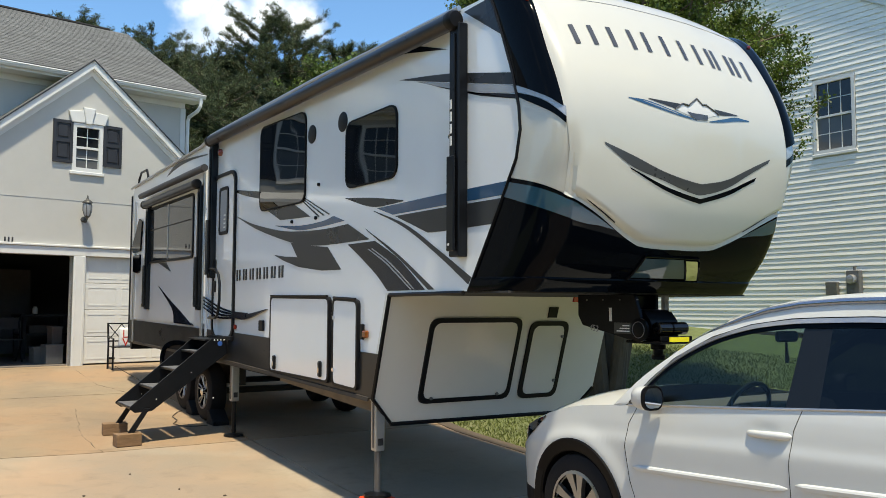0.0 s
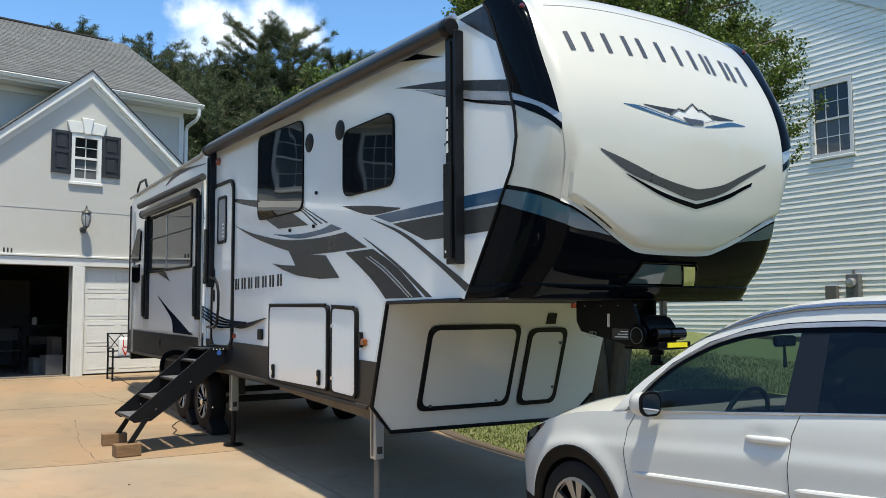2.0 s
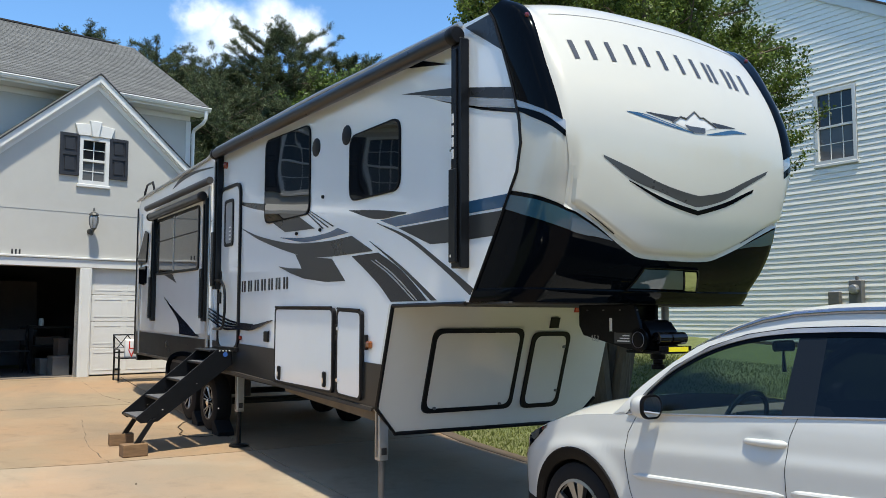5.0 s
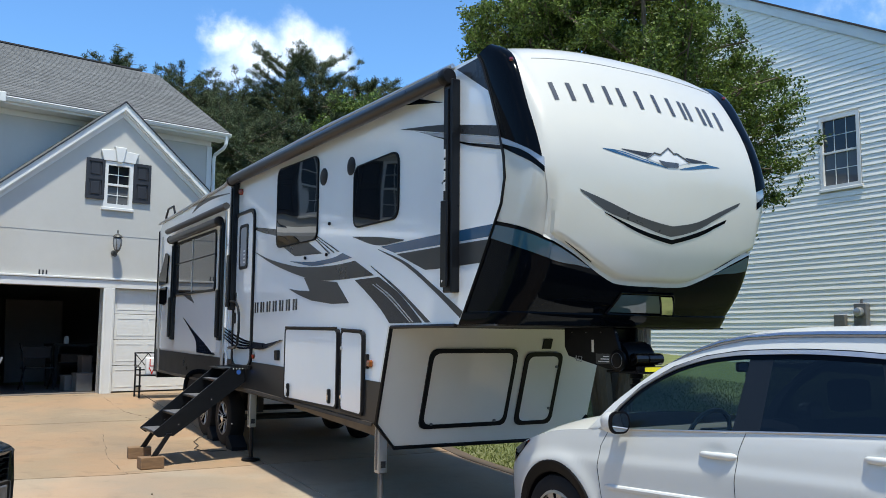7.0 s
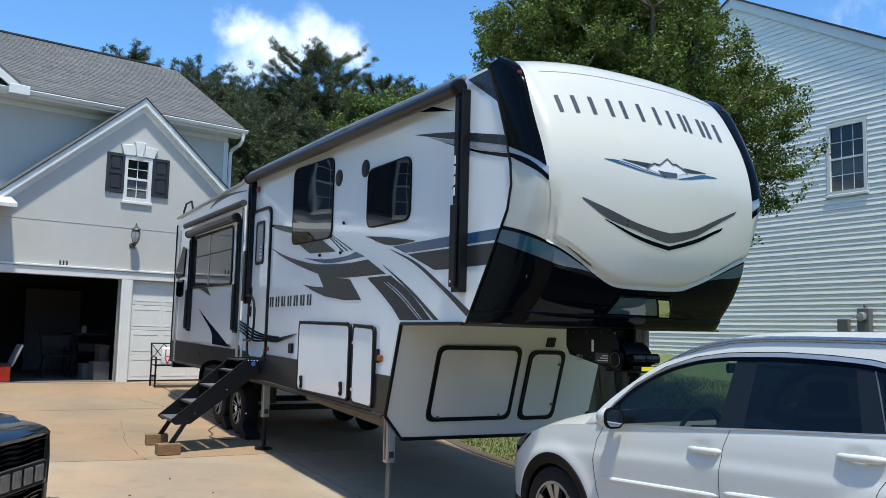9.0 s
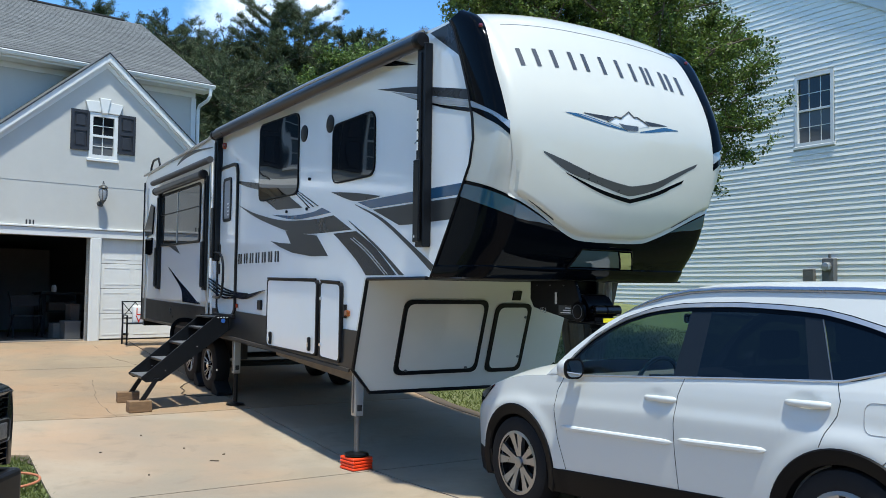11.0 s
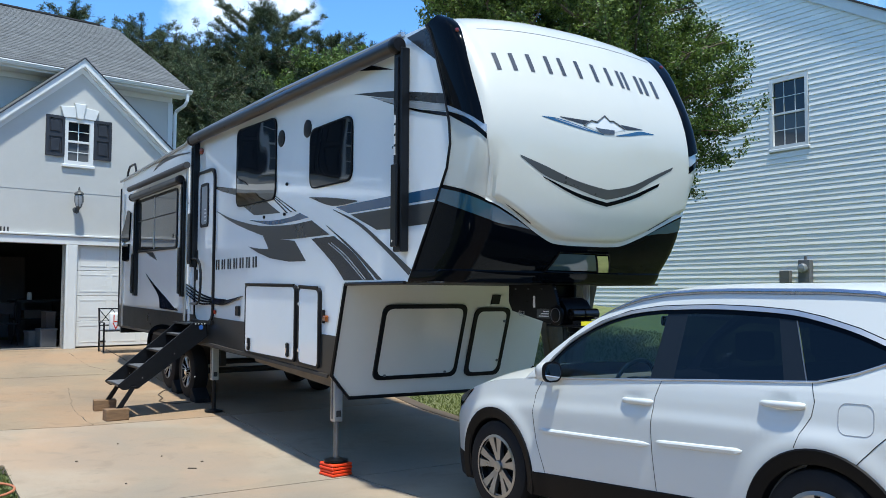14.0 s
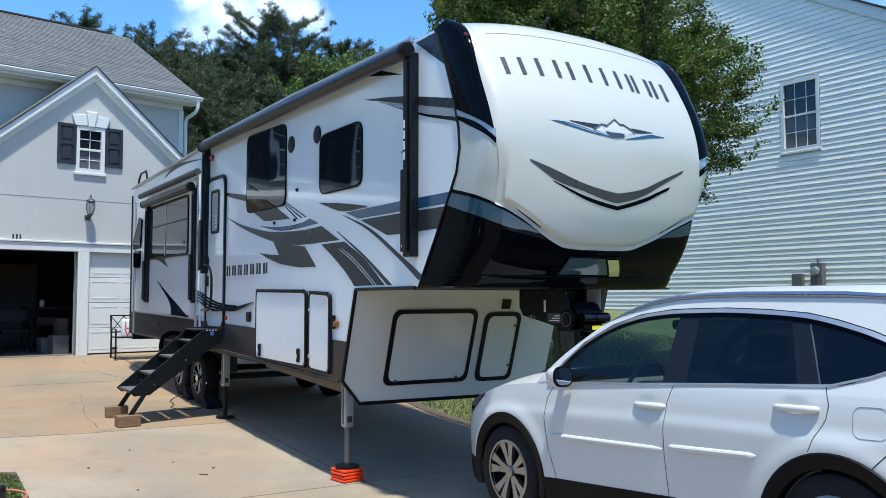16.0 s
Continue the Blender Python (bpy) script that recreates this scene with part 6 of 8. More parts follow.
car = thing("suv", pose(5.185, 4.02, -0.075, -2.0, 0, 0), "white compact sport utility vehicle parked on the drive", "car")
ycol = sorted({round(-3.64 + 0.04 * i, 4) for i in range(114)} | {round(a + ARCH_R * math.cos(math.pi * k / 24), 4) for a in AXLES for k in range(25)} | {0.88, 0.90})
for sg in (-1, 1):
    rows = []
    for y in ycol:
        lo, hi_ = car_low(y), smooth_table(CTOP, y)
        rows.append([(sg * car_x(y, lo + (hi_ - lo) * k / 40), y, lo + (hi_ - lo) * k / 40) for k in range(41)])
    part("side_panel", grid(B(), rows), M["car"], car, "white painted car side", smooth=True)
    # upper frame around the glass
    rows = []
    for i in range(61):
        y = -3.6 + 3.24 * i / 60
        lo = smooth_table(CDLO, y) if -3.22 < y < -0.50 else smooth_table(CTOP, y)
        hi_ = max(smooth_table(CRAIL, y), lo + 0.002)
        rows.append([(sg * car_x(y, lo + (hi_ - lo) * k / 8), y, lo + (hi_ - lo) * k / 8) for k in range(9)])
    part("roof_frame", grid(B(), rows), M["car"], car, smooth=True)

    def side_pane(bottom, top, material, name, out=-0.004, label=""):
        """A pane between two slanting edges; each edge is y at the sill and y at the head."""
        rows = []
        for i in range(19):
            t = i / 18
            yb, yt = bottom[0] + (bottom[1] - bottom[0]) * t, top[0] + (top[1] - top[0]) * t
            lo, hi_ = smooth_table(CTOP, yb) + 0.004, smooth_table(CDLO, yt) - 0.002
            hi_ = max(hi_, lo + 0.001)
            row = []
            for k in range(9):
                f = k / 8
                y, z = yb + (yt - yb) * f, lo + (hi_ - lo) * f
                row.append((sg * car_x(y, z, out), y, z))
            rows.append(row)
        pane_ = part(name, grid(B(), rows), material, car, label, smooth=True)
        pane_.visible_shadow = material is not M["carglass"]
        return pane_
    side_pane((-0.51, -1.60), (-0.51, -1.64), M["carglass"], "front_side_glass", label="clear front side window")
    side_pane((-1.60, -1.79), (-1.64, -1.80), M["pillar"], "b_pillar")
    side_pane((-1.79, -2.55), (-1.80, -2.44), M["privacy"], "rear_side_glass", label="dark rear side window")
    side_pane((-2.55, -2.682), (-2.44, -2.548), M["pillar"], "c_pillar")
    side_pane((-2.682, -2.69), (-2.548, -2.556), M["leg_steel"], "pillar_strip", 0.0)
    side_pane((-2.69, -3.21), (-2.556, -3.21), M["privacy"], "quarter_glass", label="dark rear quarter window")

    def side_line(pts, r, material, name, out=0.001):
        return part(name, tube(B(), [(sg * car_x(y, z, out), y, z) for y, z in dense(pts, 5)], r, 5), material, car, smooth=True)
    side_line([(y, smooth_table(CTOP, y) + 0.004) for y in (-0.50, -0.9, -1.3, -1.7, -2.1, -2.5, -2.75, -2.95, -3.1, -3.22)], 0.007, M["alu"], "belt_chrome", 0.003)
    bars = []
    for i in range(61):
        y = -3.21 + 2.70 * i / 60
        z = smooth_table(CDLO, y) + 0.006
        zl = max(z - 0.026, smooth_table(CTOP, y) + 0.005)
        bars.append([(sg * car_x(y, q, o), y, q) for q, o in ((zl, 0.002), (zl + 0.0015, 0.012), (max(z, zl + 0.004), 0.002))])
    part("head_chrome", grid(B(), bars), M["alu"], car, "bright metal window trim", smooth=True)
    side_line([(y, z + 0.009) for y, z in CDLO], 0.003, M["trim_black"], "head_seal", 0.001)
    side_line([(-0.57, 1.05), (-0.505, 0.95), (-0.48, 0.81), (-0.51, 0.61), (-0.565, 0.455), (-0.585, 0.39)], 0.0018, M["black"], "door_gap")
    side_line([(-1.705, 1.107), (-1.66, 1.0), (-1.635, 0.83), (-1.635, 0.66), (-1.645, 0.50), (-1.65, 0.43)], 0.0018, M["black"], "door_gap")
    side_line([(-2.72, 1.142), (-2.745, 1.05), (-2.73, 0.976), (-2.67, 0.884), (-2.64, 0.81)], 0.0018, M["black"], "door_gap")
    side_line([(-2.97, 0.755), (-3.07, 0.86), (-3.19, 0.97), (-3.3, 1.03)], 0.0022, M["black"], "bumper_gap")
    fp = rounded(-3.055, -2.875, 0.90, 1.055, 0.045, 4)
    side_line(fp + fp[:1], 0.002, M["grey_paint"], "fuel_door_gap")
    # black surround of the side glass
    for nm, edge in (("glass_surround", CDLO),):
        ys_ = [-3.2 + 2.69 * i / 40 for i in range(41)]
        rows = []
        for y in ys_:
            zt, zb = smooth_table(CDLO, y) + 0.005, smooth_table(CTOP, y) + 0.004
            zl = max(zt - 0.05, zb)
            rows.append([(sg * car_x(y, z_, 0.0015), y, z_) for z_ in (zl, 0.5 * (zl + zt), max(zt, zl + 0.001))])
        part(nm, grid(B(), rows), M["black_gloss"], car, "black window surround", smooth=True)
        rows = []
        for i in range(9):
            y = -0.505 - 0.175 * i / 8
            zb = smooth_table(CTOP, y) + 0.004
            zt = max(min(smooth_table(CDLO, y) - 0.01, zb + 0.15), zb + 0.001)
            rows.append([(sg * car_x(y, zb + (zt - zb) * k / 4, 0.001), y, zb + (zt - zb) * k / 4) for k in range(5)])
        part("mirror_sail", grid(B(), rows), M["black"], car, smooth=True)
    # mouldings and cladding
    for a, b, za, zb in ((-0.54, -1.625, 0.694, 0.710), (-1.665, -2.31, 0.732, 0.750)):
        rows = []
        for i in range(25):
            t = i / 24
            y, z = a + (b - a) * t, za + (zb - za) * t
            e = min(t / 0.05, (1 - t) / 0.05, 1)
            rows.append([(sg * car_x(y, z + dz, o * e + 0.0005), y, z + dz * max(e, 0.2)) for dz, o in ((-0.022, 0.0), (-0.018, 0.014), (0.0, 0.018), (0.010, 0.013), (0.016, 0.0))])
        part("side_moulding", grid(B(), rows), M["car"], car, "white rubbing strip", smooth=True)
    rows = [[(sg * car_x(y, z, o), y, z) for z, o in ((0.20, -0.06), (0.215, -0.01), (0.30, 0.006), (lerp_table(SILL, y) - 0.003, 0.008), (lerp_table(SILL, y) + 0.006, -0.004))] for y in [-2.36 + 0.045 * k for k in range(44)]]
    part("sill_cladding", grid(B(), rows), M["trim_black"], car, "black plastic sill cladding", smooth=True)
    rows = [[(sg * car_x(y, z, o), y, z) for z, o in ((0.20, -0.05), (0.215, -0.005), (0.32, 0.006), (0.412, 0.006), (0.422, -0.004))] for y in [0.36 + 0.036 * k for k in range(16)]]
    part("corner_valance", grid(B(), rows), M["trim_black"], car, "black plastic lower bumper corner", smooth=True)
    for yc in AXLES:
        rows = []
        for k in range(33):
            a = math.pi * (-0.10 + 1.20 * k / 32)
            row = []
            for r, o in ((ARCH_R + 0.012, 0.0), (ARCH_R + 0.004, 0.010), (ARCH_R - 0.06, 0.012), (ARCH_R - 0.072, 0.002), (ARCH_R - 0.074, -0.10)):
                y, z = yc + r * math.cos(a), ARCH_Z + r * math.sin(a)
                row.append((sg * car_x(min(max(y, -3.5), 0.6), max(z, 0.21), o), y, max(z, 0.21)))
            rows.append(row)
        part("arch_lip", grid(B(), rows), M["trim_black"], car, "black wheel arch lip", smooth=True)
        bm = B()
        rows = [[(sg * x, yc + 0.46 * math.cos(a), ARCH_Z + 0.46 * math.sin(a)) for x in (0.86, 0.5)] for a in [math.pi * (-0.1 + 1.2 * k / 16) for k in range(17)]]
        grid(bm, rows)
        part("wheel_well", bm, M["trim_black"], car)
        # wheel
        x0 = sg * 0.79
        wh = part("wheel", lathe(B(), [(0.225, -0.09), (0.24, -0.105), (0.31, -0.113), (0.345, -0.095), (0.36, -0.055), (0.36, 0.055), (0.345, 0.095), (0.31, 0.113), (0.24, 0.105), (0.225, 0.09)], (x0, yc, 0.36), "x", 40, False), M["rubber"], car, "black car tyre", smooth=True)
        o = sg * 0.075
        part("rim_dish", lathe(B(), [(0.225, sg * 0.095), (0.215, sg * 0.04), (0.02, sg * 0.03)], (x0, yc, 0.36), "x", 30, False), M["black_metal"], wh, smooth=True)
        part("rim_lip", lathe(B(), [(0.215, sg * 0.09), (0.243, sg * 0.095), (0.243, sg * 0.108), (0.222, sg * 0.112)], (x0, yc, 0.36), "x", 36, False), M["rim_metal"], wh, smooth=True)
        for k in range(5):
            a0 = 2 * math.pi * k / 5 + 0.25
            for d in (-0.21, 0.21):
                a1 = a0 + d * 1.12
                def sp(r, a, w, h):
                    c, s_ = math.cos(a), math.sin(a)
                    return [(x0 + sg * h, yc + r * c - w * s_, 0.36 + r * s_ + w * c), (x0 + sg * h, yc + r * c + w * s_, 0.36 + r * s_ - w * c)]
                bm = B()
                A = sp(0.045, a0 + d * 0.8, 0.018, 0.085)
                Bq = sp(0.13, a0 + d, 0.021, 0.095)
                C = sp(0.225, a1, 0.034, 0.106)
                lowr = [(p[0] - sg * 0.035, p[1], p[2]) for p in (A[0], Bq[0], C[0], C[1], Bq[1], A[1])]
                up = [bm.verts.new(p) for p in (A[0], Bq[0], C[0], C[1], Bq[1], A[1])]
                dn = [bm.verts.new(p) for p in lowr]
                bm.faces.new((up[0], up[1], up[4], up[5]))
                bm.faces.new((up[1], up[2], up[3], up[4]))
                for i in range(6):
                    j = (i + 1) % 6
                    bm.faces.new((up[i], up[j], dn[j], dn[i]))
                part("spoke", bm, M["rim_metal"], wh)
        part("hub_cap", lathe(B(), [(0.046, sg * 0.06), (0.042, sg * 0.098), (0.015, sg * 0.104)][::-sg], (x0, yc, 0.36), "x", 16), M["rim_metal"], wh, smooth=True)
    # mirror
    mc_ = sg * 0.985
    shell = []
    for y, s in ((-0.795, 1.0), (-0.76, 0.99), (-0.72, 0.93), (-0.69, 0.80), (-0.672, 0.55), (-0.668, 0.2)):
        shell.append([(mc_ + (px - mc_) * s, y, 1.125 + (pz - 1.125) * s) for px, pz in rounded(mc_ - 0.082, mc_ + 0.082, 1.052, 1.192, 0.058, 6)])
    shell = [r + r[:1] for r in shell]
    mr = part("door_mirror", grid(B(), shell), M["car"], car, "white door mirror", smooth=True)
    ro = rounded(mc_ - 0.083, mc_ + 0.083, 1.051, 1.193, 0.058, 6)
    part("mirror_rim", prism(B(), ro, "y", -0.803, -0.785), M["trim_black"], mr)
    part("mirror_glass", prism(B(), rounded(mc_ - 0.070, mc_ + 0.070, 1.064, 1.180, 0.048, 6), "y", -0.806, -0.8035), M["mirror"], mr)
    part("mirror_stalk", tube(B(), [(sg * 0.86, -0.66, 1.085), (sg * 0.97, -0.72, 1.09)], 0.028, 8), M["black"], mr)
    # handles
    for yc, zc in HANDLES:
        part("door_handle", tube(B(), [(sg * (0.893 + o), yc + dy, zc) for dy, o in ((0.135, -0.014), (0.115, 0.0), (0.06, 0.008), (-0.05, 0.010), (-0.11, 0.005), (-0.135, -0.010))], [0.011, 0.017, 0.019, 0.021, 0.021, 0.013], 10), M["car"], car, "white door handle", smooth=True)
    part("roof_rail", tube(B(), [(sg * (car_x(y, smooth_table(CRAIL, y)) - 0.004), y, smooth_table(CRAIL, y) + h) for y, h in ((-1.02, 0.0), (-1.12, 0.006), (-1.25, 0.012), (-1.4, 0.017), (-1.6, 0.018), (-1.85, 0.018), (-2.1, 0.018), (-2.45, 0.018), (-2.75, 0.018), (-3.0, 0.014), (-3.2, 0.002))], [0.004, 0.008, 0.013, 0.017, 0.018, 0.018, 0.018, 0.018, 0.018, 0.017, 0.010], 10), M["rail"], car, "silver metal roof rail, tinted blue for the mirrored sky", smooth=True)
    # headlamp
    rows = [[(sg * (car_x(y, z, 0.006)), y, z) for z in (zt - h, zt - h * 0.6, zt - h * 0.25, zt - 0.008)] for y, zt, h in ((0.32, 0.945, 0.015), (0.45, 0.91, 0.07), (0.6, 0.86, 0.10), (0.74, 0.785, 0.11), (0.84, 0.70, 0.10))]
    part("headlamp", grid(B(), rows), M["pane"], car, "smoked headlamp lens", smooth=True)
    part("turn_lamp", grid(B(), [[(sg * car_x(y, z, 0.009), y, z) for z in (zt - h, zt - 0.03)] for y, zt, h in ((0.40, 0.925, 0.05), (0.5, 0.89, 0.075), (0.6, 0.85, 0.085))]), M["pane"], car, smooth=True)


def across(y0, y1, edge, n, crown, bow0, bow1, material, name, label="", drop=0.0):
    """A sheet from side to side over the car between two stations."""
    rows = []
    for i in range(n + 1):
        t = i / n
        y = y0 + (y1 - y0) * t
        z = edge(y) - drop
        w = car_x(y, z) - 0.001
        bow = bow0 + (bow1 - bow0) * t
        row = []
        for k in range(21):
            q = -1 + 2 * k / 20
            f = 1 - q * q
            row.append((w * q, y + bow * f, z + crown * (1 - abs(q) ** 2.4)))
        rows.append(row)
    return part(name, grid(B(), rows), material, car, label, smooth=True)


across(-3.3, -1.12, lambda y: smooth_table(CRAIL, y), 20, 0.078, 0.0, 0.24, M["car"], "roof", "white roof")
across(-1.12, -0.37, lambda y: smooth_table(CRAIL, y), 14, 0.06, 0.24, 0.30, M["carglass"], "windscreen", "clear windscreen").visible_shadow = False
across(-0.37, 0.84, lambda y: smooth_table(CTOP, y), 18, 0.075, 0.30, 0.10, M["car"], "bonnet", "white bonnet")
across(-3.6, -3.3, lambda y: smooth_table(CRAIL, y), 6, 0.05, -0.05, 0.0, M["privacy"], "rear_glass")
bm = B()
grid(bm, [[(0.60 * q * (1 if z > 0.4 else 0.95), 0.84 + 0.16 * (1 - q * q) - (0.05 if z > 0.6 else 0), z) for q in [-1 + k / 6 for k in range(13)]] for z in (0.20, 0.34, 0.50, 0.62, 0.74)])
part("front_bumper", bm, M["car"], car, smooth=True)
part("grille", box(B(), -0.45, 0.45, 0.95, 1.0, 0.48, 0.66, 0.01), M["black"], car)
part("front_valance", box(B(), -0.62, 0.62, 0.55, 0.86, 0.19, 0.36, 0.02), M["black"], car)
part("floor_pan", box(B(), -0.8, 0.8, -3.4, 0.5, 0.22, 0.30), M["underside"], car)
part("tailgate", box(B(), -0.70, 0.70, -3.66, -3.60, 0.35, 1.25, 0.02), M["car"], car)
# cabin
part("dashboard", prism(B(), [(-0.25, 0.75), (-0.25, 1.03), (-0.55, 1.06), (-0.78, 1.02), (-0.86, 0.92), (-0.80, 0.6)], "x", -0.80, 0.80, 0.02), M["interior"], car)
for x in (-0.38, 0.38):
    sw = part("front_seat", prism(B(), [(-1.2, 0.55), (-1.22, 0.70), (-1.72, 0.66), (-1.95, 1.18), (-2.08, 1.18), (-1.92, 0.55)], "x", x - 0.25, x + 0.25, 0.04, 2), M["seat"], car)
    part("headrest", box(B(), x - 0.13, x + 0.13, -2.08, -1.96, 1.22, 1.40, 0.04, 2), M["seat"], sw)
part("rear_seat", prism(B(), [(-2.35, 0.55), (-2.35, 0.72), (-2.72, 0.70), (-2.9, 1.25), (-3.05, 1.25), (-2.9, 0.55)], "x", -0.65, 0.65, 0.04, 2), M["seat"], car)
sw = part("steering_wheel", tube(B(), [(-0.38 + 0.19 * math.cos(a), -0.98 - 0.07 * math.sin(a), 1.02 + 0.17 * math.sin(a)) for a in [2 * math.pi * k / 24 for k in range(25)]], 0.016, 6), M["interior"], car, smooth=True)
part("wheel_hub", prism(B(), [(-0.45, 0.98), (-0.31, 0.98), (-0.33, 1.07), (-0.43, 1.07)], "y", -0.99, -0.94, 0.02), M["interior"], sw)
part("rear_mirror", box(B(), -0.11, 0.11, -1.02, -0.99, 1.43, 1.50, 0.015), M["interior"], car)
part("hanging_charm", tube(B(), [(0.0, -1.0, 1.43), (0.0, -1.0, 1.30)], [0.008, 0.014], 6), M["interior"], car)
part("cargo_cover", box(B(), -0.72, 0.72, -3.5, -2.95, 1.02, 1.05), M["interior"], car)
for sg in (-1, 1):
    part("door_card", prism(B(), [(-0.46, 0.35), (-0.46, 1.05), (-1.17, 1.084), (-1.68, 1.106), (-2.3, 1.13), (-2.66, 1.14), (-2.66, 0.35)], "x", sg * 0.83 - 0.012, sg * 0.83 + 0.012), M["interior"], car)
# ---- small things on the drive ----
for x, y, rz, lab in ((2.78, 9.98, 4, "weathered timber block under the steps"), (2.80, 10.74, -6, "weathered timber block under the steps")):
    b_ = thing("timber_block", pose(x, y, zg(x, y), 0, 0, rz), lab, "block", "timber blocks under the steps")
    bm = box(B(), -0.14, 0.14, -0.085, 0.085, 0.0, 0.14, 0.006)
    part("timber", bm, M["wood"], b_)
px, py = 4.04, 6.32
pad = thing("levelling_pad", pose(px, py, GF, 0, 0, 8), "bright orange plastic levelling blocks under the leg", "pad")
for k in range(4):
    bm = box(B(), -0.118 + 0.003 * (k % 2), 0.118 - 0.003 * (k % 2), -0.118, 0.118, 0.003 + 0.031 * k, 0.031 + 0.031 * k, 0.008)
    part("block_layer", bm, M["orange"], pad)
for y in (10.93, 11.86):
    c_ = thing("wheel_chock", pose(4.14, y, zg(4.14, y)), "black rubber wheel chock at the tyre", "chock", "wheel chocks")
    part("wedge", prism(B(), [(-0.14, 0.0), (0.14, 0.0), (0.14, 0.17), (0.06, 0.19), (-0.14, 0.05)], "x", -0.11, 0.11, 0.008), M["rubber"], c_)
hose = thing("power_cord", pose(0, 0, 0), "thin brown cord lying on the concrete", "cord")
bm = B()
tube(bm, [(x, y, zg(x, y) + 0.012) for x, y in dense([(4.02, 12.15), (3.90, 12.0), (3.76, 11.72), (3.74, 11.4), (3.62, 11.15), (3.66, 10.95), (3.78, 10.84), (3.98, 10.85)], 5)], 0.006, 5)
part("cord", bm, M["cord"], hose, smooth=True)

# an orange garden hose in the grass, and crumbs of dirt on the slabs
gh = thing("garden_hose", pose(0, 0, 0), "loop of faded orange garden hose in the grass", "hose")
part("hose", tube(B(), [(1.02 + 0.27 * math.cos(a), 7.03 + 0.27 * math.sin(a), zg(1.2, 7.0) + 0.018 + 0.002 * k) for k, a in enumerate([-2.6 + 0.2 * k for k in range(27)])], 0.012, 7), M["hose_orange"], gh, smooth=True)
for x, y, a, l in ((1.96, 7.95, 20, 0.012), (2.77, 7.83, 70, 0.012), (3.07, 7.43, 10, 0.014), (2.90, 7.20, -35, 0.045), (2.2, 6.9, 50, 0.01), (2.5, 8.6, 0, 0.009)):
    db = thing("twig" if l > 0.03 else "bark_crumb", pose(x, y, zg(x, y), 0, 0, a), "small dark bit of bark on the concrete", "debris", "bits of bark on the drive")
    part("chip", box(B(), -l, l, -0.008, 0.008, 0.0, 0.012, 0.003), M["bark"], db)
# ---- truck parked beside the drive ----
tk = thing("pickup_truck", pose(0.255, 3.98, -0.13, 0, 0, 59), "glossy black pickup truck with a slatted grille", "truck")
body = [(0.0, 0.55), (0.0, 1.02), (0.03, 1.10), (0.12, 1.165), (0.45, 1.21), (1.55, 1.30), (2.2, 1.85), (3.9, 1.88), (4.25, 1.35), (5.7, 1.35), (5.7, 0.55)]
part("body", prism(B(), body, "x", -0.97, 0.95, 0.06, 4), M["truck"], tk, smooth=True)


def hood_point(x, t):
    """The domed hood: t runs from the grille back to the windscreen."""
    k = abs(x) / 0.74
    dome = 0.085 * (1 - sstep(0.70, 1.0, k)) * sstep(0.0, 0.16, t)
    return (x, 0.06 + 1.45 * t + 0.10 * k * k, 1.135 + 0.175 * t ** 0.8 + 1.35 * dome)


part("hood_bulge", grid(B(), [[hood_point(-0.74 + 1.48 * i / 32, (k / 24) ** 1.6) for i in range(33)] for k in range(25)]), M["truck"], tk, "domed black hood", smooth=True)
gr = part("grille", prism(B(), rounded_poly([(-0.93, 0.60), (0.93, 0.60), (0.97, 1.06), (-0.97, 1.06)], 0.06, 3), "y", -0.05, 0.02, 0.012), M["black"], tk, "black slatted grille")


def slat(z, deep, high):
    """A wavy grille bar, bowed back towards its ends."""
    rows = []
    for i in range(41):
        x = -0.93 + 1.86 * i / 40
        w = 0.006 * math.sin(x * 17.0)
        y = -0.055 + 0.02 * abs(x / 0.93) ** 3
        rows.append([(x, y + 0.03, z + w), (x, y - deep, z + 0.002 + w), (x, y - deep, z + high * 0.5 + w), (x, y - deep * 0.6, z + high + w), (x, y + 0.03, z + high + 0.004 + w)])
    return grid(B(), rows)


for k in range(14):
    part("slat", slat(0.612 + 0.0315 * k, 0.040 + 0.012 * (k % 2), 0.017), M["truck"], gr, smooth=True)
rows = []
for i in range(33):
    x = -0.97 + 1.96 * i / 32
    b = 0.03 * abs(x / 0.97) ** 3
    rows.append([(x, y + b, z - 0.35 * b) for y, z in ((-0.05, 1.045), (-0.105, 1.050), (-0.118, 1.072), (-0.085, 1.100), (-0.02, 1.125), (0.07, 1.140))])
part("grille_cap", grid(B(), rows), M["truck"], gr, "glossy black front edge of the hood", smooth=True)
part("grille_surround", prism(B(), rounded_poly([(0.92, 0.60), (0.985, 0.60), (0.99, 0.90), (0.975, 1.07), (0.92, 1.07)], 0.02, 3), "y", -0.09, 0.05, 0.012, 2), M["truck"], gr, smooth=True)
ro = rounded(0.16, 0.90, 0.762, 0.905, 0.03, 4)
part("badge_frame", ring_prism(B(), ro, inset(ro, 0.004), "y", -0.118, -0.10), M["leg_steel"], gr, "thin metal badge frame")
part("badge_plate", prism(B(), inset(ro, 0.005), "y", -0.112, -0.098), M["black"], gr)
part("lamp_edge", tube(B(), [(0.985, 0.02, 0.97), (0.995, -0.03, 0.955), (0.998, -0.035, 0.72), (0.985, 0.02, 0.70)], 0.006, 6), M["chrome"], gr, smooth=True)
for k in range(5):
    a = 0.205 + 0.136 * k
    part("badge_bar", box(B(), a, a + 0.098, -0.126, -0.1125, 0.785, 0.884, 0.008, 2), M["badge_metal"], gr, "grey metal badge bar")
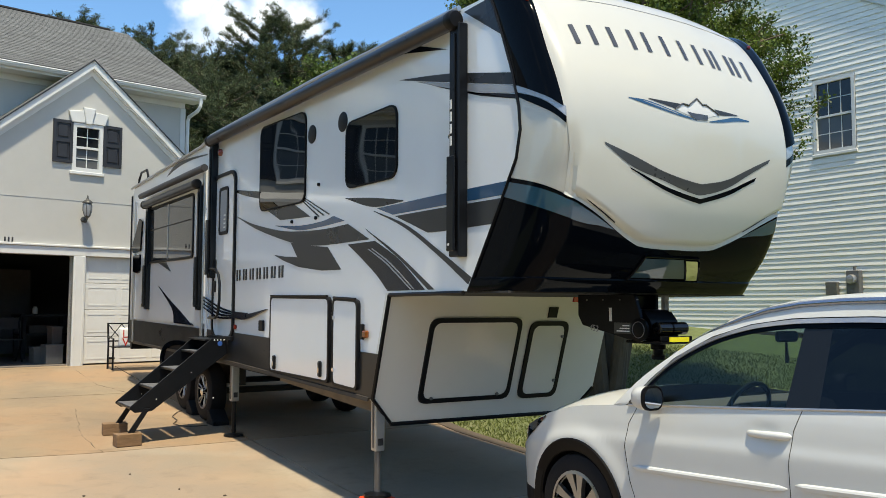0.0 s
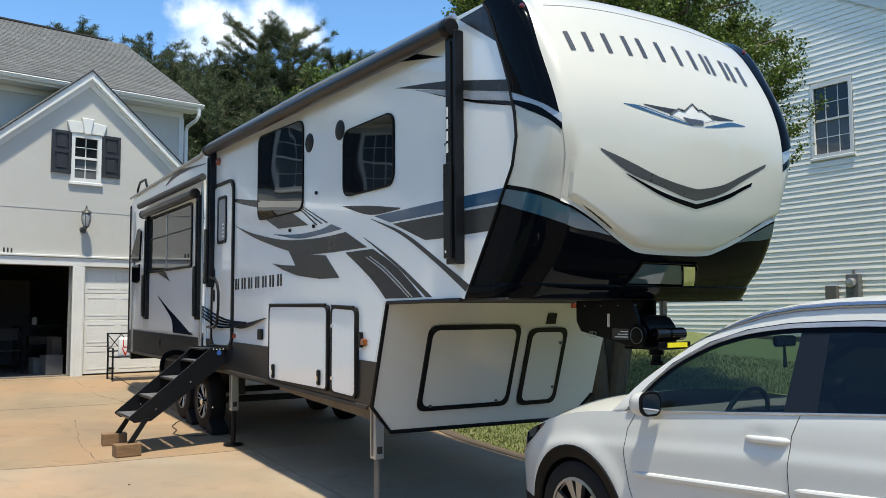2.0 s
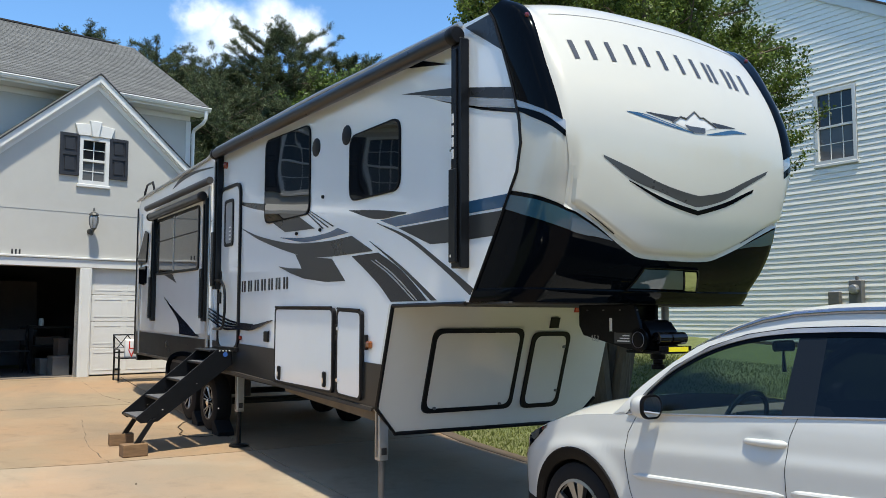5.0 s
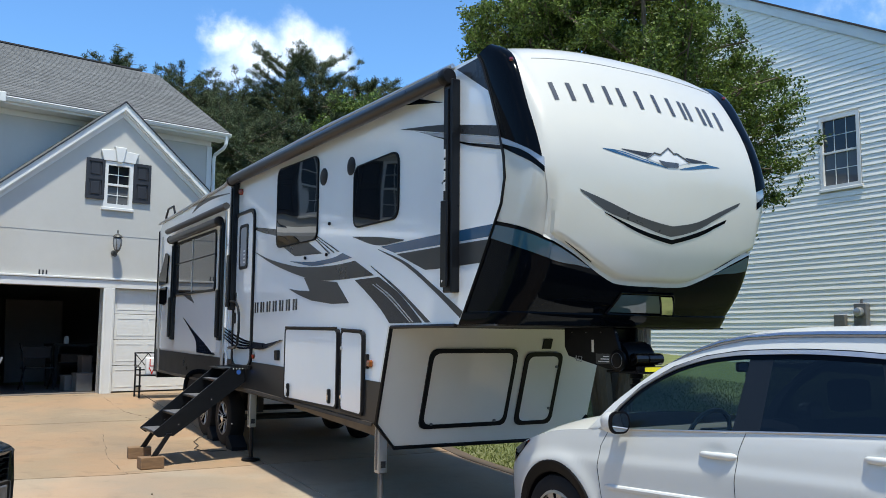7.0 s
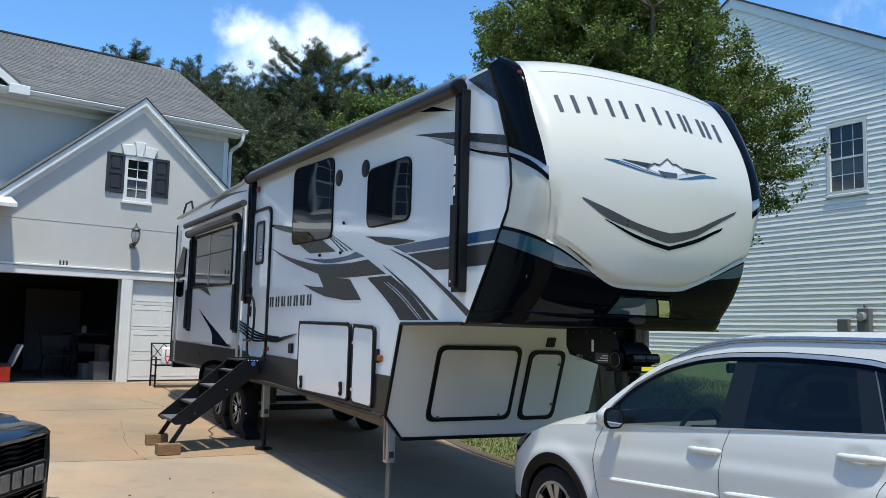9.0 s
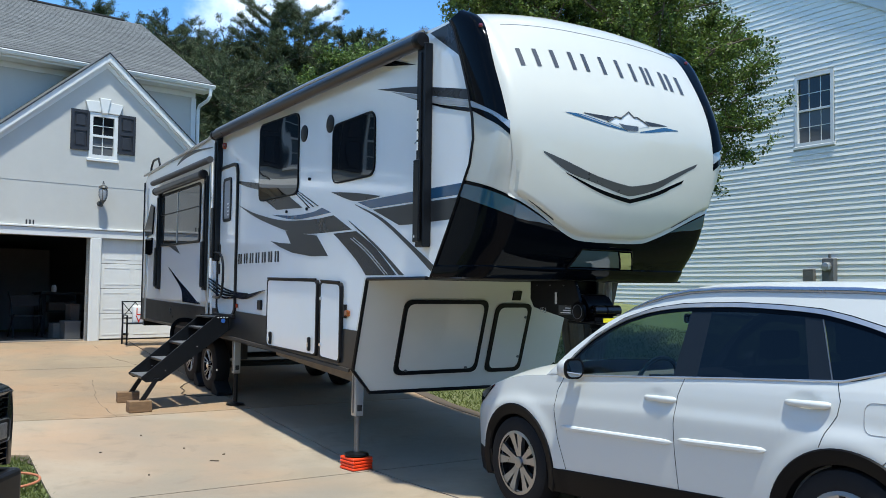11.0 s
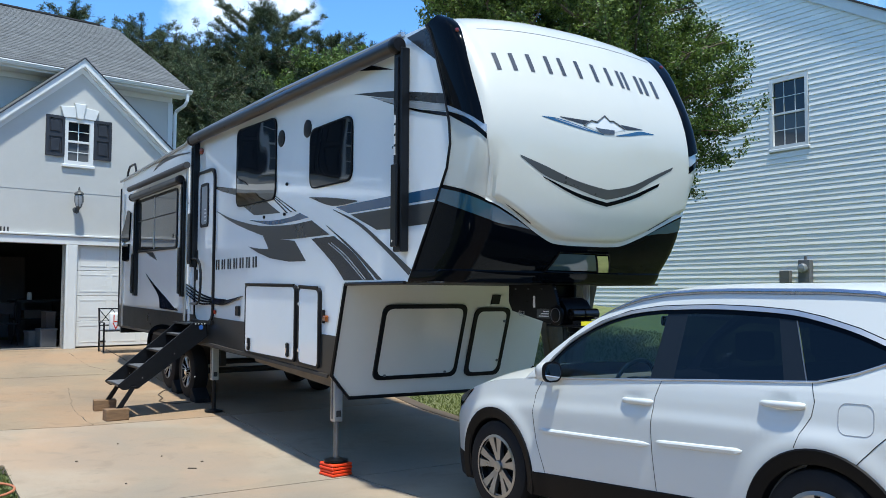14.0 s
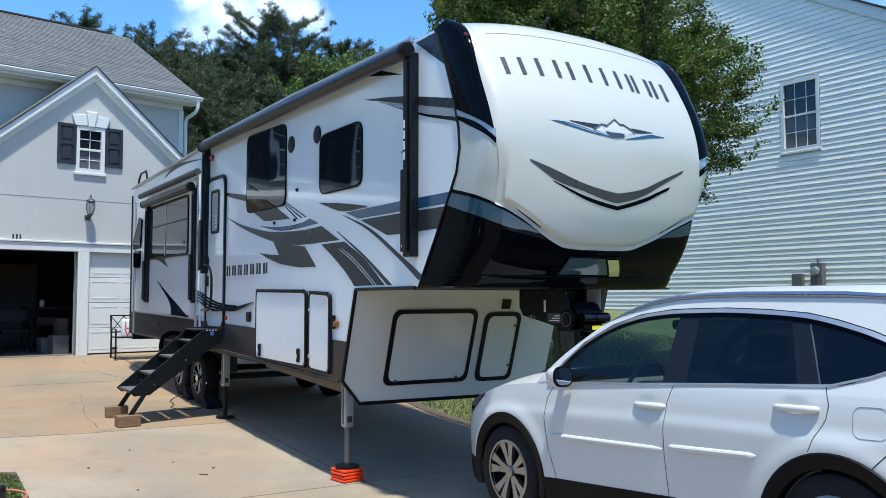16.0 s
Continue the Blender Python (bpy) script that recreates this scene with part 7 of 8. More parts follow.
part("bumper", box(B(), -0.98, 1.0, -0.16, 0.1, 0.28, 0.58, 0.04, 3), M["black"], tk)
for x in (-0.80, 0.80):
    for y in (1.0, 4.7):
        part("wheel", lathe(B(), [(0.2, -0.13), (0.36, -0.13), (0.40, -0.09), (0.40, 0.09), (0.36, 0.13), (0.2, 0.13)], (x, y, 0.40), "x", 28), M["rubber"], tk, smooth=True)
part("windscreen", prism(B(), [(1.57, 1.31), (1.62, 1.32), (2.22, 1.82), (2.18, 1.83)], "x", -0.75, 0.75), M["privacy"], tk)
# ---- bench and garage things ----
bn = thing("garden_bench", pose(3.95, 16.72, zg(4.5, 16.9)), "black metal garden bench with a lattice back", "bench")
BW = 1.25
for x in (0.0, BW):
    part("leg", tube(B(), [(x, -0.28, 0.0), (x, -0.28, 0.58), (x, 0.12, 0.60)], 0.018, 6), M["black_metal"], bn)
    part("leg", tube(B(), [(x, 0.16, 0.0), (x, 0.14, 0.45), (x, 0.22, 0.86)], 0.018, 6), M["black_metal"], bn)
part("seat", box(B(), 0.0, BW, -0.30, 0.15, 0.41, 0.435, 0.006), M["black_metal"], bn)
for z in (0.52, 0.85):
    part("back_rail", tube(B(), [(0.0, 0.16 + (z - 0.45) * 0.18, z), (BW, 0.16 + (z - 0.45) * 0.18, z)], 0.015, 6), M["black_metal"], bn)
for k in range(5):
    for s in (0, 1):
        part("lattice_bar", tube(B(), [(BW * k / 5, 0.172 + 0.055 * s, 0.53 + 0.31 * s), (BW * (k + 1) / 5, 0.227 - 0.055 * s, 0.84 - 0.31 * s)], 0.009, 5), M["black_metal"], bn)
fl = thing("cushion", pose(4.11, 16.55, zg(4.2, 16.6) + 0.436), "white cushion with red letter shapes on the bench", "cushion")
part("cover", box(B(), -0.02, 0.26, 0.05, 0.16, 0.0, 0.36, 0.04, 3), M["label_white"], fl, smooth=True)
for k, ch in enumerate("VL"):
    lc = bpy.data.curves.new("letter", "FONT")
    lc.body, lc.size, lc.extrude = ch, 0.21, 0.001
    lo = new("letter", lc)
    lm = bpy.data.meshes.new_from_object(lo.evaluated_get(bpy.context.evaluated_depsgraph_get()))
    bpy.data.objects.remove(lo)
    lm.materials.clear()
    lm.materials.append(M["red"])
    lo = new("letter", lm)
    lo.parent = fl
    lo.matrix_basis = pose(0.03, 0.047, 0.02 + 0.155 * k, 90, 0, 0)
# inside the garage
tbx = thing("toolbox", HM @ pose(1.25, 18.2, FLOOR), "open bright red toolbox with a grey tray", "toolbox")
part("case", box(B(), -0.40, 0.24, -0.2, 0.2, 0.0, 0.30, 0.012), M["red_box"], tbx)
part("lid", prism(B(), [(0.24, 0.30), (0.275, 0.30), (0.45, 0.72), (0.415, 0.73)], "y", -0.2, 0.2), M["grey_paint"], tbx, "raised grey lid")
part("tray", box(B(), -0.36, 0.21, -0.18, 0.18, 0.302, 0.36, 0.01), M["bench_wood"], tbx)
for x, y, w, h, m_, lab, nm in ((3.30, 18.35, 0.32, 0.38, "grey_box", "grey plastic storage crate", "storage_crate"), (3.50, 18.85, 0.20, 0.72, "card", "brown cardboard box on the garage floor", "cardboard_box"), (3.16, 18.75, 0.26, 0.32, "tan_box", "pale plastic tub in the garage", "plastic_tub")):
    c_ = thing(nm, HM @ pose(x, y, FLOOR), lab, "box")
    part("case", box(B(), -w / 2, w / 2, -0.16, 0.16, 0, h, 0.01), M[m_], c_)
    part("rim", box(B(), -w / 2 - 0.012, w / 2 + 0.012, -0.172, 0.172, h - 0.03, h + 0.004, 0.006), M[m_], c_)
wb = thing("workbench", HM @ pose(3.35, 20.6, FLOOR), "dark wooden workbench with clutter on it", "bench")
part("top", box(B(), -0.1, 1.0, -0.35, 0.35, 0.90, 0.96, 0.006), M["bench_wood"], wb)
for x in (-0.05, 0.9):
    for y in (-0.3, 0.25):
        part("leg", box(B(), x, x + 0.08, y, y + 0.08, 0, 0.90), M["bench_wood"], wb)
part("shelf", box(B(), -0.05, 0.98, -0.3, 0.3, 0.5, 0.54), M["bench_wood"], wb)
pn = thing("board", HM @ pose(3.25, 22.2, FLOOR), "large pale board leaning in the garage", "board")
part("sheet", prism(B(), [(0.0, 0.0), (0.06, 0.0), (0.26, 2.0), (0.20, 2.0)], "x", -0.5, 0.8), M["cream_board"], pn)
cb = thing("cardboard_box", HM @ pose(3.72, 20.5, FLOOR + 0.545), "brown cardboard box on the shelf of the workbench", "box")
part("case", box(B(), -0.28, 0.28, -0.2, 0.2, 0, 0.18, 0.008), M["card"], cb)
mc = thing("folded_chair", HM @ pose(2.42, 19.4, FLOOR), "dark folding chair standing in the garage", "chair")
for x in (0, 0.58):
    part("leg", tube(B(), [(x, -0.2, 0.0), (x, 0.10, 0.80), (x - 0.05 + 0.17 * x, 0.12, 0.98)], 0.018, 6), M["black_metal"], mc)
    part("leg", tube(B(), [(x, 0.25, 0.0), (x, -0.2, 0.5)], 0.016, 6), M["black_metal"], mc)
part("seat", box(B(), 0, 0.58, -0.2, 0.2, 0.44, 0.47, 0.006), M["bench_wood"], mc)
part("backrest", box(B(), 0, 0.58, 0.10, 0.14, 0.66, 0.90, 0.006), M["bench_wood"], mc)
tn = thing("tin", HM @ pose(3.55, 20.32, FLOOR + 0.962), "small white tin on the workbench", "tin")
part("can", lathe(B(), [(0.05, 0.0), (0.055, 0.01), (0.055, 0.12), (0.04, 0.14)], (0, 0, 0), "z", 14), M["label_white"], tn, smooth=True)
part("lid", lathe(B(), [(0.042, 0.141), (0.042, 0.16), (0.03, 0.165)], (0, 0, 0), "z", 14), M["label_white"], tn, smooth=True)
# ---- trees ----


def leaf_mat(name, col, var, trans=0.25):
    m = bpy.data.materials.new(name)
    m.use_nodes = True
    nt = m.node_tree
    nt.nodes.clear()
    o = nt.nodes.new("ShaderNodeOutputMaterial")
    g = nt.nodes.new("ShaderNodeNewGeometry")
    r = nt.nodes.new("ShaderNodeValToRGB")
    lo = [c * (1 - var) for c in col]
    hi_ = [min(c * (1 + var), 1) for c in col]
    r.color_ramp.elements[0].color = (*lo, 1)
    r.color_ramp.elements[1].color = (hi_[0] * 1.15, hi_[1], hi_[2] * 0.8, 1)
    nt.links.new(g.outputs["Random Per Island"], r.inputs["Fac"])
    d = nt.nodes.new("ShaderNodeBsdfDiffuse")
    t = nt.nodes.new("ShaderNodeBsdfTranslucent")
    gl = nt.nodes.new("ShaderNodeBsdfGlossy")
    gl.inputs["Roughness"].default_value = 0.45
    x = nt.nodes.new("ShaderNodeMixShader")
    x.inputs[0].default_value = trans
    x2 = nt.nodes.new("ShaderNodeMixShader")
    x2.inputs[0].default_value = 0.025
    nt.links.new(r.outputs[0], d.inputs[0])
    nt.links.new(r.outputs[0], t.inputs[0])
    nt.links.new(d.outputs[0], x.inputs[1])
    nt.links.new(t.outputs[0], x.inputs[2])
    nt.links.new(x.outputs[0], x2.inputs[1])
    nt.links.new(gl.outputs[0], x2.inputs[2])
    nt.links.new(x2.outputs[0], o.inputs["Surface"])
    return m


LEAF = leaf_mat("small_green_leaves", (0.080, 0.130, 0.030), 0.6, 0.28)
PINE = leaf_mat("pine_needles", (0.070, 0.098, 0.054), 0.5, 0.2)
OAK = leaf_mat("pale_green_leaves", (0.10, 0.16, 0.045), 0.45)
FAR = leaf_mat("distant_foliage", (0.05, 0.085, 0.03), 0.5, 0.15)


def leaves(name, centres, size, parent, material, rng, flat=0.0, long=1.6):
    """Many small two-triangle leaves, one to a row of centres."""
    n = len(centres)
    c = np.asarray(centres, float)
    a = rng.normal(size=(n, 3))
    a[:, 2] *= 1 - flat
    a /= np.linalg.norm(a, axis=1)[:, None]
    b = rng.normal(size=(n, 3))
    b -= a * np.sum(a * b, axis=1)[:, None]
    b /= np.linalg.norm(b, axis=1)[:, None]
    s = size * rng.uniform(0.6, 1.3, n)[:, None]
    u, w = a * s * long * 0.5, b * s * 0.5
    nrm = np.cross(a, b) * s * 0.12
    v = np.stack([c - u, c + w + nrm, c + u, c - w + nrm], 1).reshape(-1, 3)
    f = np.arange(4 * n).reshape(n, 4)
    me = bpy.data.meshes.new(name)
    me.vertices.add(4 * n)
    me.vertices.foreach_set("co", v.ravel())
    me.loops.add(4 * n)
    me.loops.foreach_set("vertex_index", f.ravel())
    me.polygons.add(n)
    me.polygons.foreach_set("loop_start", np.arange(0, 4 * n, 4))
    me.update(calc_edges=True)
    me.materials.append(material)
    ob = new(name, me)
    ob.parent = parent
    return ob


def limb_path(rng, start, way, length, n=6, bend=0.25, lift=0.1):
    p, d = Vector(start), Vector(way).normalized()
    out = [p.copy()]
    for i in range(n):
        d = (d + Vector(rng.normal(size=3)) * bend / n * 1.5 + Vector((0, 0, lift / n))).normalized()
        p = p + d * length / n
        out.append(p.copy())
    return out


def spray_mesh(name, base, way, length, width, parent, material, rng):
    """Slim needles, each from a base point along its own way."""
    n = len(base)
    way = way / np.linalg.norm(way, axis=1)[:, None]
    side = np.cross(way, rng.normal(size=(n, 3)))
    side /= np.linalg.norm(side, axis=1)[:, None]
    L = (length * rng.uniform(0.6, 1.2, n))[:, None]
    w = side * width * 0.5
    v = np.stack([base - w * 0.6, base + way * L * 0.6 - w, base + way * L, base + way * L * 0.6 + w], 1).reshape(-1, 3)
    me = bpy.data.meshes.new(name)
    me.vertices.add(4 * n)
    me.vertices.foreach_set("co", v.ravel())
    me.loops.add(4 * n)
    me.loops.foreach_set("vertex_index", np.arange(4 * n))
    me.polygons.add(n)
    me.polygons.foreach_set("loop_start", np.arange(0, 4 * n, 4))
    me.update(calc_edges=True)
    me.materials.append(material)
    ob = new(name, me)
    ob.parent = parent
    return ob


CROWN = ((0.0, 0.6), (2.6, 0.9), (3.2, 2.1), (4.3, 2.85), (5.4, 2.72), (6.2, 2.50), (7.0, 2.02), (7.7, 1.5), (8.6, 0.9), (9.3, 0.3), (12, 0.1))


def broadleaf(pos, height, radius, base, seed, n_leaf, size, material, label, stems=4):
    """A many-stemmed tree: forking limbs that keep inside an uneven crown, twigs, and small leaves along the twigs."""
    rng = np.random.default_rng(seed)
    tr = thing("tree", pose(*pos), label, "tree")
    bm = B()
    tips = []
    lobes = [(rng.uniform(0, 6.28), rng.uniform(2, 8.5), rng.uniform(-0.34, 0.18)) for _ in range(50)]

    def room(p, slack=1.0):
        a = math.atan2(p.y, p.x)
        r = lerp_table(CROWN, p.z)
        for la, lz, lr in lobes:
            da = abs((a - la + math.pi) % (2 * math.pi) - math.pi)
            r += lr * math.exp(-(da / 0.35) ** 2 - ((p.z - lz) / 0.55) ** 2) * 1.6
        return math.hypot(p.x - 0.34 + 0.24 * max(p.z - 4.4, 0) * 0.86, p.y + 0.2 - 0.24 * max(p.z - 4.4, 0) * 0.5) < r * slack

    for s in range(stems):
        a = 2 * math.pi * (s + rng.uniform(-0.2, 0.2)) / stems
        tilt = rng.uniform(0.08, 0.30)
        way = (math.cos(a) * tilt, math.sin(a) * tilt, 1)
        path = limb_path(rng, (0.16 * math.cos(a), 0.16 * math.sin(a), -0.05), way, height * rng.uniform(0.68, 0.9), 9, 0.3, 0.1)
        path = [p for p in path if room(p) or p.z < 3]
        n = len(path)
        tube(bm, path, [0.13 * (1 - 0.85 * i / n) for i in range(n)], 8)
        for i in range(2, n):
            for k in range(5):
                b = rng.uniform(0, 2 * math.pi)
                w2 = Vector((math.cos(b), math.sin(b), rng.uniform(-0.12, 0.75)))
                sub = limb_path(rng, path[i], w2, radius * rng.uniform(0.5, 1.2), 7, 0.5, 0.05 if i < 5 else 0.3)
                sub = [p for p in sub if room(p)]
                if len(sub) < 2:
                    continue
                m = len(sub)
                tube(bm, sub, [0.032 * (1 - 0.8 * j / m) for j in range(m)], 5)
                for j in range(1, m):
                    for q in range(3):
                        b2 = rng.uniform(0, 2 * math.pi)
                        out = (sub[j] - Vector((0, 0, sub[j].z))).normalized()
                        w3 = Vector((math.cos(b2), math.sin(b2), rng.uniform(-0.15, 0.9))) + out * 0.9
                        tw = limb_path(rng, sub[j], w3, rng.uniform(0.3, 0.85), 3, 0.5, 0.15)
                        if not room(tw[-1], 1.14):
                            continue
                        tube(bm, tw, [0.008, 0.007, 0.005, 0.003], 3, False)
                        tips.append(tw)
    part("trunk", bm, M["bark"], tr, "slim grey-brown stems")
    per = max(1, n_leaf // len(tips))
    pts = []
    for tw in tips:
        t = rng.uniform(0.1, 1.08, per)
        P = np.array([tuple(p) for p in tw])
        idx = np.clip((t * 3).astype(int), 0, 2)
        fr = (t * 3 - idx)[:, None]
        c = P[idx] * (1 - fr) + P[idx + 1] * fr
        pts.append(c + rng.normal(size=(per, 3)) * 0.052)
    pts = np.concatenate(pts)
    pts = pts[pts[:, 2] > base]
    leaves("crown", pts, size, tr, material, rng)
    return tr


def conifer(pos, height, radius, seed, label, whorls=27, material=None, per=44):
    """A straight trunk with tiers of nearly level limbs; the needles stand in flat, fanned sprays that make separate shelves."""
    rng = np.random.default_rng(seed)
    tr = thing("tree", pose(*pos), label, "tree")
    bm = B()
    tube(bm, limb_path(rng, (0, 0, 0), (0, 0, 1), height * 0.97, 8, 0.05, 0.0), [0.2 * (1 - 0.93 * i / 8) for i in range(9)], 7)
    ends, ways = [], []
    for wv in range(whorls):
        f = 0.16 + 0.84 * (wv + rng.uniform(-0.3, 0.3)) / whorls
        u = max((f - 0.16) / 0.84, 0)
        reach = 1.7 * radius * (0.30 + 0.70 * (1 - u ** 2.6)) * rng.uniform(0.55, 1.15)
        for k in range(rng.integers(4, 7)):
            a = rng.uniform(0, 2 * math.pi)
            L = reach * rng.uniform(0.5, 1.15)
            rise = 0.06 + 0.38 * u ** 1.6 + rng.uniform(-0.14, 0.14)
            path = limb_path(rng, (0, 0, height * f * 0.97), (math.cos(a), math.sin(a), rise), L, 5, 0.3, 0.22)
            tube(bm, path, [0.04 * (1 - 0.8 * i / 5) for i in range(6)], 4, False)
            for j in range(1, 6):
                along = (path[j] - path[j - 1]).normalized()
                for q in range(5 if u < 0.75 else 3):
                    w = (along + Vector(rng.normal(size=3) * (0.85, 0.85, 0.20)) + Vector((0, 0, 0.14))).normalized()
                    tip = path[j] + w * rng.uniform(0.12, 0.45) * (0.65 + 0.35 * (1 - u))
                    tube(bm, [path[j], tip], [0.010, 0.005], 3, False)
                    ends.append(tuple(tip))
                    ways.append(tuple(w))
    part("trunk", bm, M["bark"], tr)
    E = np.repeat(np.array(ends), per, 0)
    W = np.repeat(np.array(ways), per, 0)
    d = rng.normal(size=E.shape) * (0.8, 0.8, 0.55) + W * 0.8 + np.array((0, 0, 0.3))
    E = E - W * rng.uniform(0, 0.36, (len(E), 1)) + rng.normal(size=E.shape) * (0.07, 0.07, 0.035)
    spray_mesh("crown", E, d, 0.16, 0.024, tr, material, rng)
    return tr


def rounded_tree(pos, height, radius, seed, n_leaf, size, material, label):
    """A broad tree: limbs that carry drooping clumps of leaves."""
    rng = np.random.default_rng(seed)
    tr = thing("tree", pose(*pos), label, "tree")
    bm = B()
    tube(bm, limb_path(rng, (0, 0, 0), (0, 0, 1), height * 0.9, 8, 0.08, 0.0), [0.22 * (1 - 0.9 * i / 8) for i in range(9)], 8)
    clumps = []
    for k in range(64):
        f = rng.uniform(0.14, 0.9)
        a = rng.uniform(0, 2 * math.pi)
        L = radius * math.sqrt(max(1 - ((f - 0.45) / 0.56) ** 2, 0.05)) * rng.uniform(0.6, 1.1)
        path = limb_path(rng, (0, 0, height * f * 0.9), (math.cos(a), math.sin(a), rng.uniform(0.1, 0.8)), L, 5, 0.4, 0.1)
        tube(bm, path, [0.05 * (1 - 0.8 * i / 5) for i in range(6)], 4, False)
        for j in range(2, 6):
            for q in range(3):
                clumps.append(np.array(tuple(path[j])) + rng.normal(size=3) * (0.3, 0.3, 0.25))
    part("trunk", bm, M["bark"], tr)
    per = max(1, n_leaf // len(clumps))
    pts = []
    for c in clumps:
        g = rng.normal(size=(per, 3))
        g /= np.linalg.norm(g, axis=1)[:, None]
        g = g * (rng.uniform(0.15, 1, per) ** 0.4)[:, None] * (0.34, 0.34, 0.24)
        g[:, 2] -= 0.9 * (g[:, 0] ** 2 + g[:, 1] ** 2)
        pts.append(c + g)
    leaves("crown", np.concatenate(pts), size, tr, material, rng)
    return tr


broadleaf((10.05, 9.85, zg(10.05, 9.85)), 10.4, 3.2, 2.95, 11, 460000, 0.033, LEAF, "many-stemmed tree with small dense green leaves", stems=7)
trees = [  # x, y, height, radius, seed, kind
    (7.3, 42.0, 15.5, 1.8, 21, "p"), (8.9, 43.0, 14.6, 2.3, 22, "p"), (10.7, 42.0, 15.0, 2.3, 23, "p"), (12.0, 42.0, 13.9, 2.8, 41, "p"),
    (9.6, 36.5, 11.2, 2.6, 24, "p"), (12.0, 36.5, 12.7, 2.4, 25, "p"), (13.9, 36.0, 14.2, 2.4, 26, "p"), (15.4, 36.0, 14.6, 2.3, 27, "p"), (11.0, 32.5, 9.8, 2.6, 43, "p"),
    (16.2, 33.0, 11.9, 2.6, 28, "o"), (18.2, 34.0, 12.4, 2.6, 29, "o"), (18.6, 37.0, 14.0, 2.5, 33, "p"), (20.4, 36.5, 13.4, 2.8, 30, "p"),
    (13.6, 41.0, 13.0, 3.2, 31, "p"), (17.0, 41.0, 13.6, 3.2, 32, "p"), (13.2, 30.0, 8.6, 2.6, 34, "p"), (15.6, 29.5, 8.8, 2.6, 35, "o"), (23.5, 35, 12, 3.2, 37, "o"),
    (9.8, 46.0, 14.2, 3.4, 51, "p"), (12.8, 47.0, 14.6, 3.4, 52, "p"), (11.3, 39.0, 13.0, 2.8, 53, "p"), (15.0, 45.0, 13.6, 3.4, 54, "p"), (17.5, 46.0, 14.0, 3.4, 55, "p"), (20.0, 42.0, 13.0, 3.4, 56, "p"),
]
for x, y, h, r, sd, kd in trees:
    if kd == "p":
        conifer((x, y, zg(x, y) - 0.1), h - (1.2 if h > 12 else 0.4), r * 1.2, sd, "tall dark green pine behind the house", material=PINE)
    else:
        rounded_tree((x, y, zg(x, y) - 0.1), h, r, sd, 50000, 0.085, OAK, "broad light green tree behind the house")


def far_woods():
    """A ring of woodland that closes the place."""
    rng = np.random.default_rng(5)
    pts = []
    for k in range(900):
        a = 2 * math.pi * k / 900 + rng.normal() * 0.01
        d = 62 + rng.uniform(-8, 14)
        top = 9 + 3.5 * math.sin(a * 7) + 2 * math.sin(a * 17 + 1) + rng.uniform(-2, 2)
        if 0.5 < a < 2.2:
            d += 20
        c = np.array((5 + d * math.cos(a), 8 + d * math.sin(a), 0.0))
        n = 46
        h = rng.uniform(0.02, 1, n) ** 0.8
        q = c + np.stack([rng.normal(size=n) * 2.0, rng.normal(size=n) * 2.0, h * top - 1], 1)
        pts.append(q)
    pts = np.concatenate(pts)
    ob = leaves("far_woods", pts, 1.25, None, FAR, rng, 0.0, 1.3)
    tagged(ob, "belt of distant green woodland", "woods", kind="stuff")


far_woods()


def lawn():
    """Blades of grass beside the drive."""
    rng = np.random.default_rng(8)
    n = 110000
    x = np.concatenate([rng.uniform(6.2, 14, n * 2 // 3), rng.uniform(-1.5, 1.3, n // 3)])
    y = np.concatenate([rng.uniform(4, 16, n * 2 // 3), rng.uniform(3.6, 8.2, n // 3)])
    keep = np.array([(a > drive_right(b) + 0.20) or (a < drive_left(b) - 0.02 and 3.6 < b < 8.1) for a, b in zip(x, y)])
    x, y = x[keep], y[keep]
    h = rng.uniform(0.035, 0.065, len(x))
    z = np.array([zg(a, b) for a, b in zip(x, y)]) - 0.035
    lean = rng.normal(size=(len(x), 2)) * 0.03
    w = rng.normal(size=(len(x), 2)) * 0.005
    p = np.stack([np.stack([x - w[:, 0], y - w[:, 1], z], 1), np.stack([x + w[:, 0], y + w[:, 1], z], 1), np.stack([x + lean[:, 0], y + lean[:, 1], z + h], 1)], 1).reshape(-1, 3)
    m = len(x)
    me = bpy.data.meshes.new("grass")
    me.vertices.add(3 * m)
    me.vertices.foreach_set("co", p.ravel())
    me.loops.add(3 * m)
    me.loops.foreach_set("vertex_index", np.arange(3 * m))
    me.polygons.add(m)
    me.polygons.foreach_set("loop_start", np.arange(0, 3 * m, 3))
    me.update(calc_edges=True)
    me.materials.append(leaf_mat("grass_blades", (0.11, 0.145, 0.045), 0.4, 0.45))
    tagged(new("grass", me), "short green and straw-coloured grass", "grass", kind="stuff")


lawn()
# ---- pieces: drive slabs, kerb, siding boards ----
drive = tagged(new("driveway"), "tan concrete driveway of jointed slabs", "driveway", kind="structure")
XJ = [-40.0, -3.8, 4.16, 40.0]
YJ = [-12.0, -7.6, -3.2, 1.6, 6.15, 9.73, 13.98, 17.28]


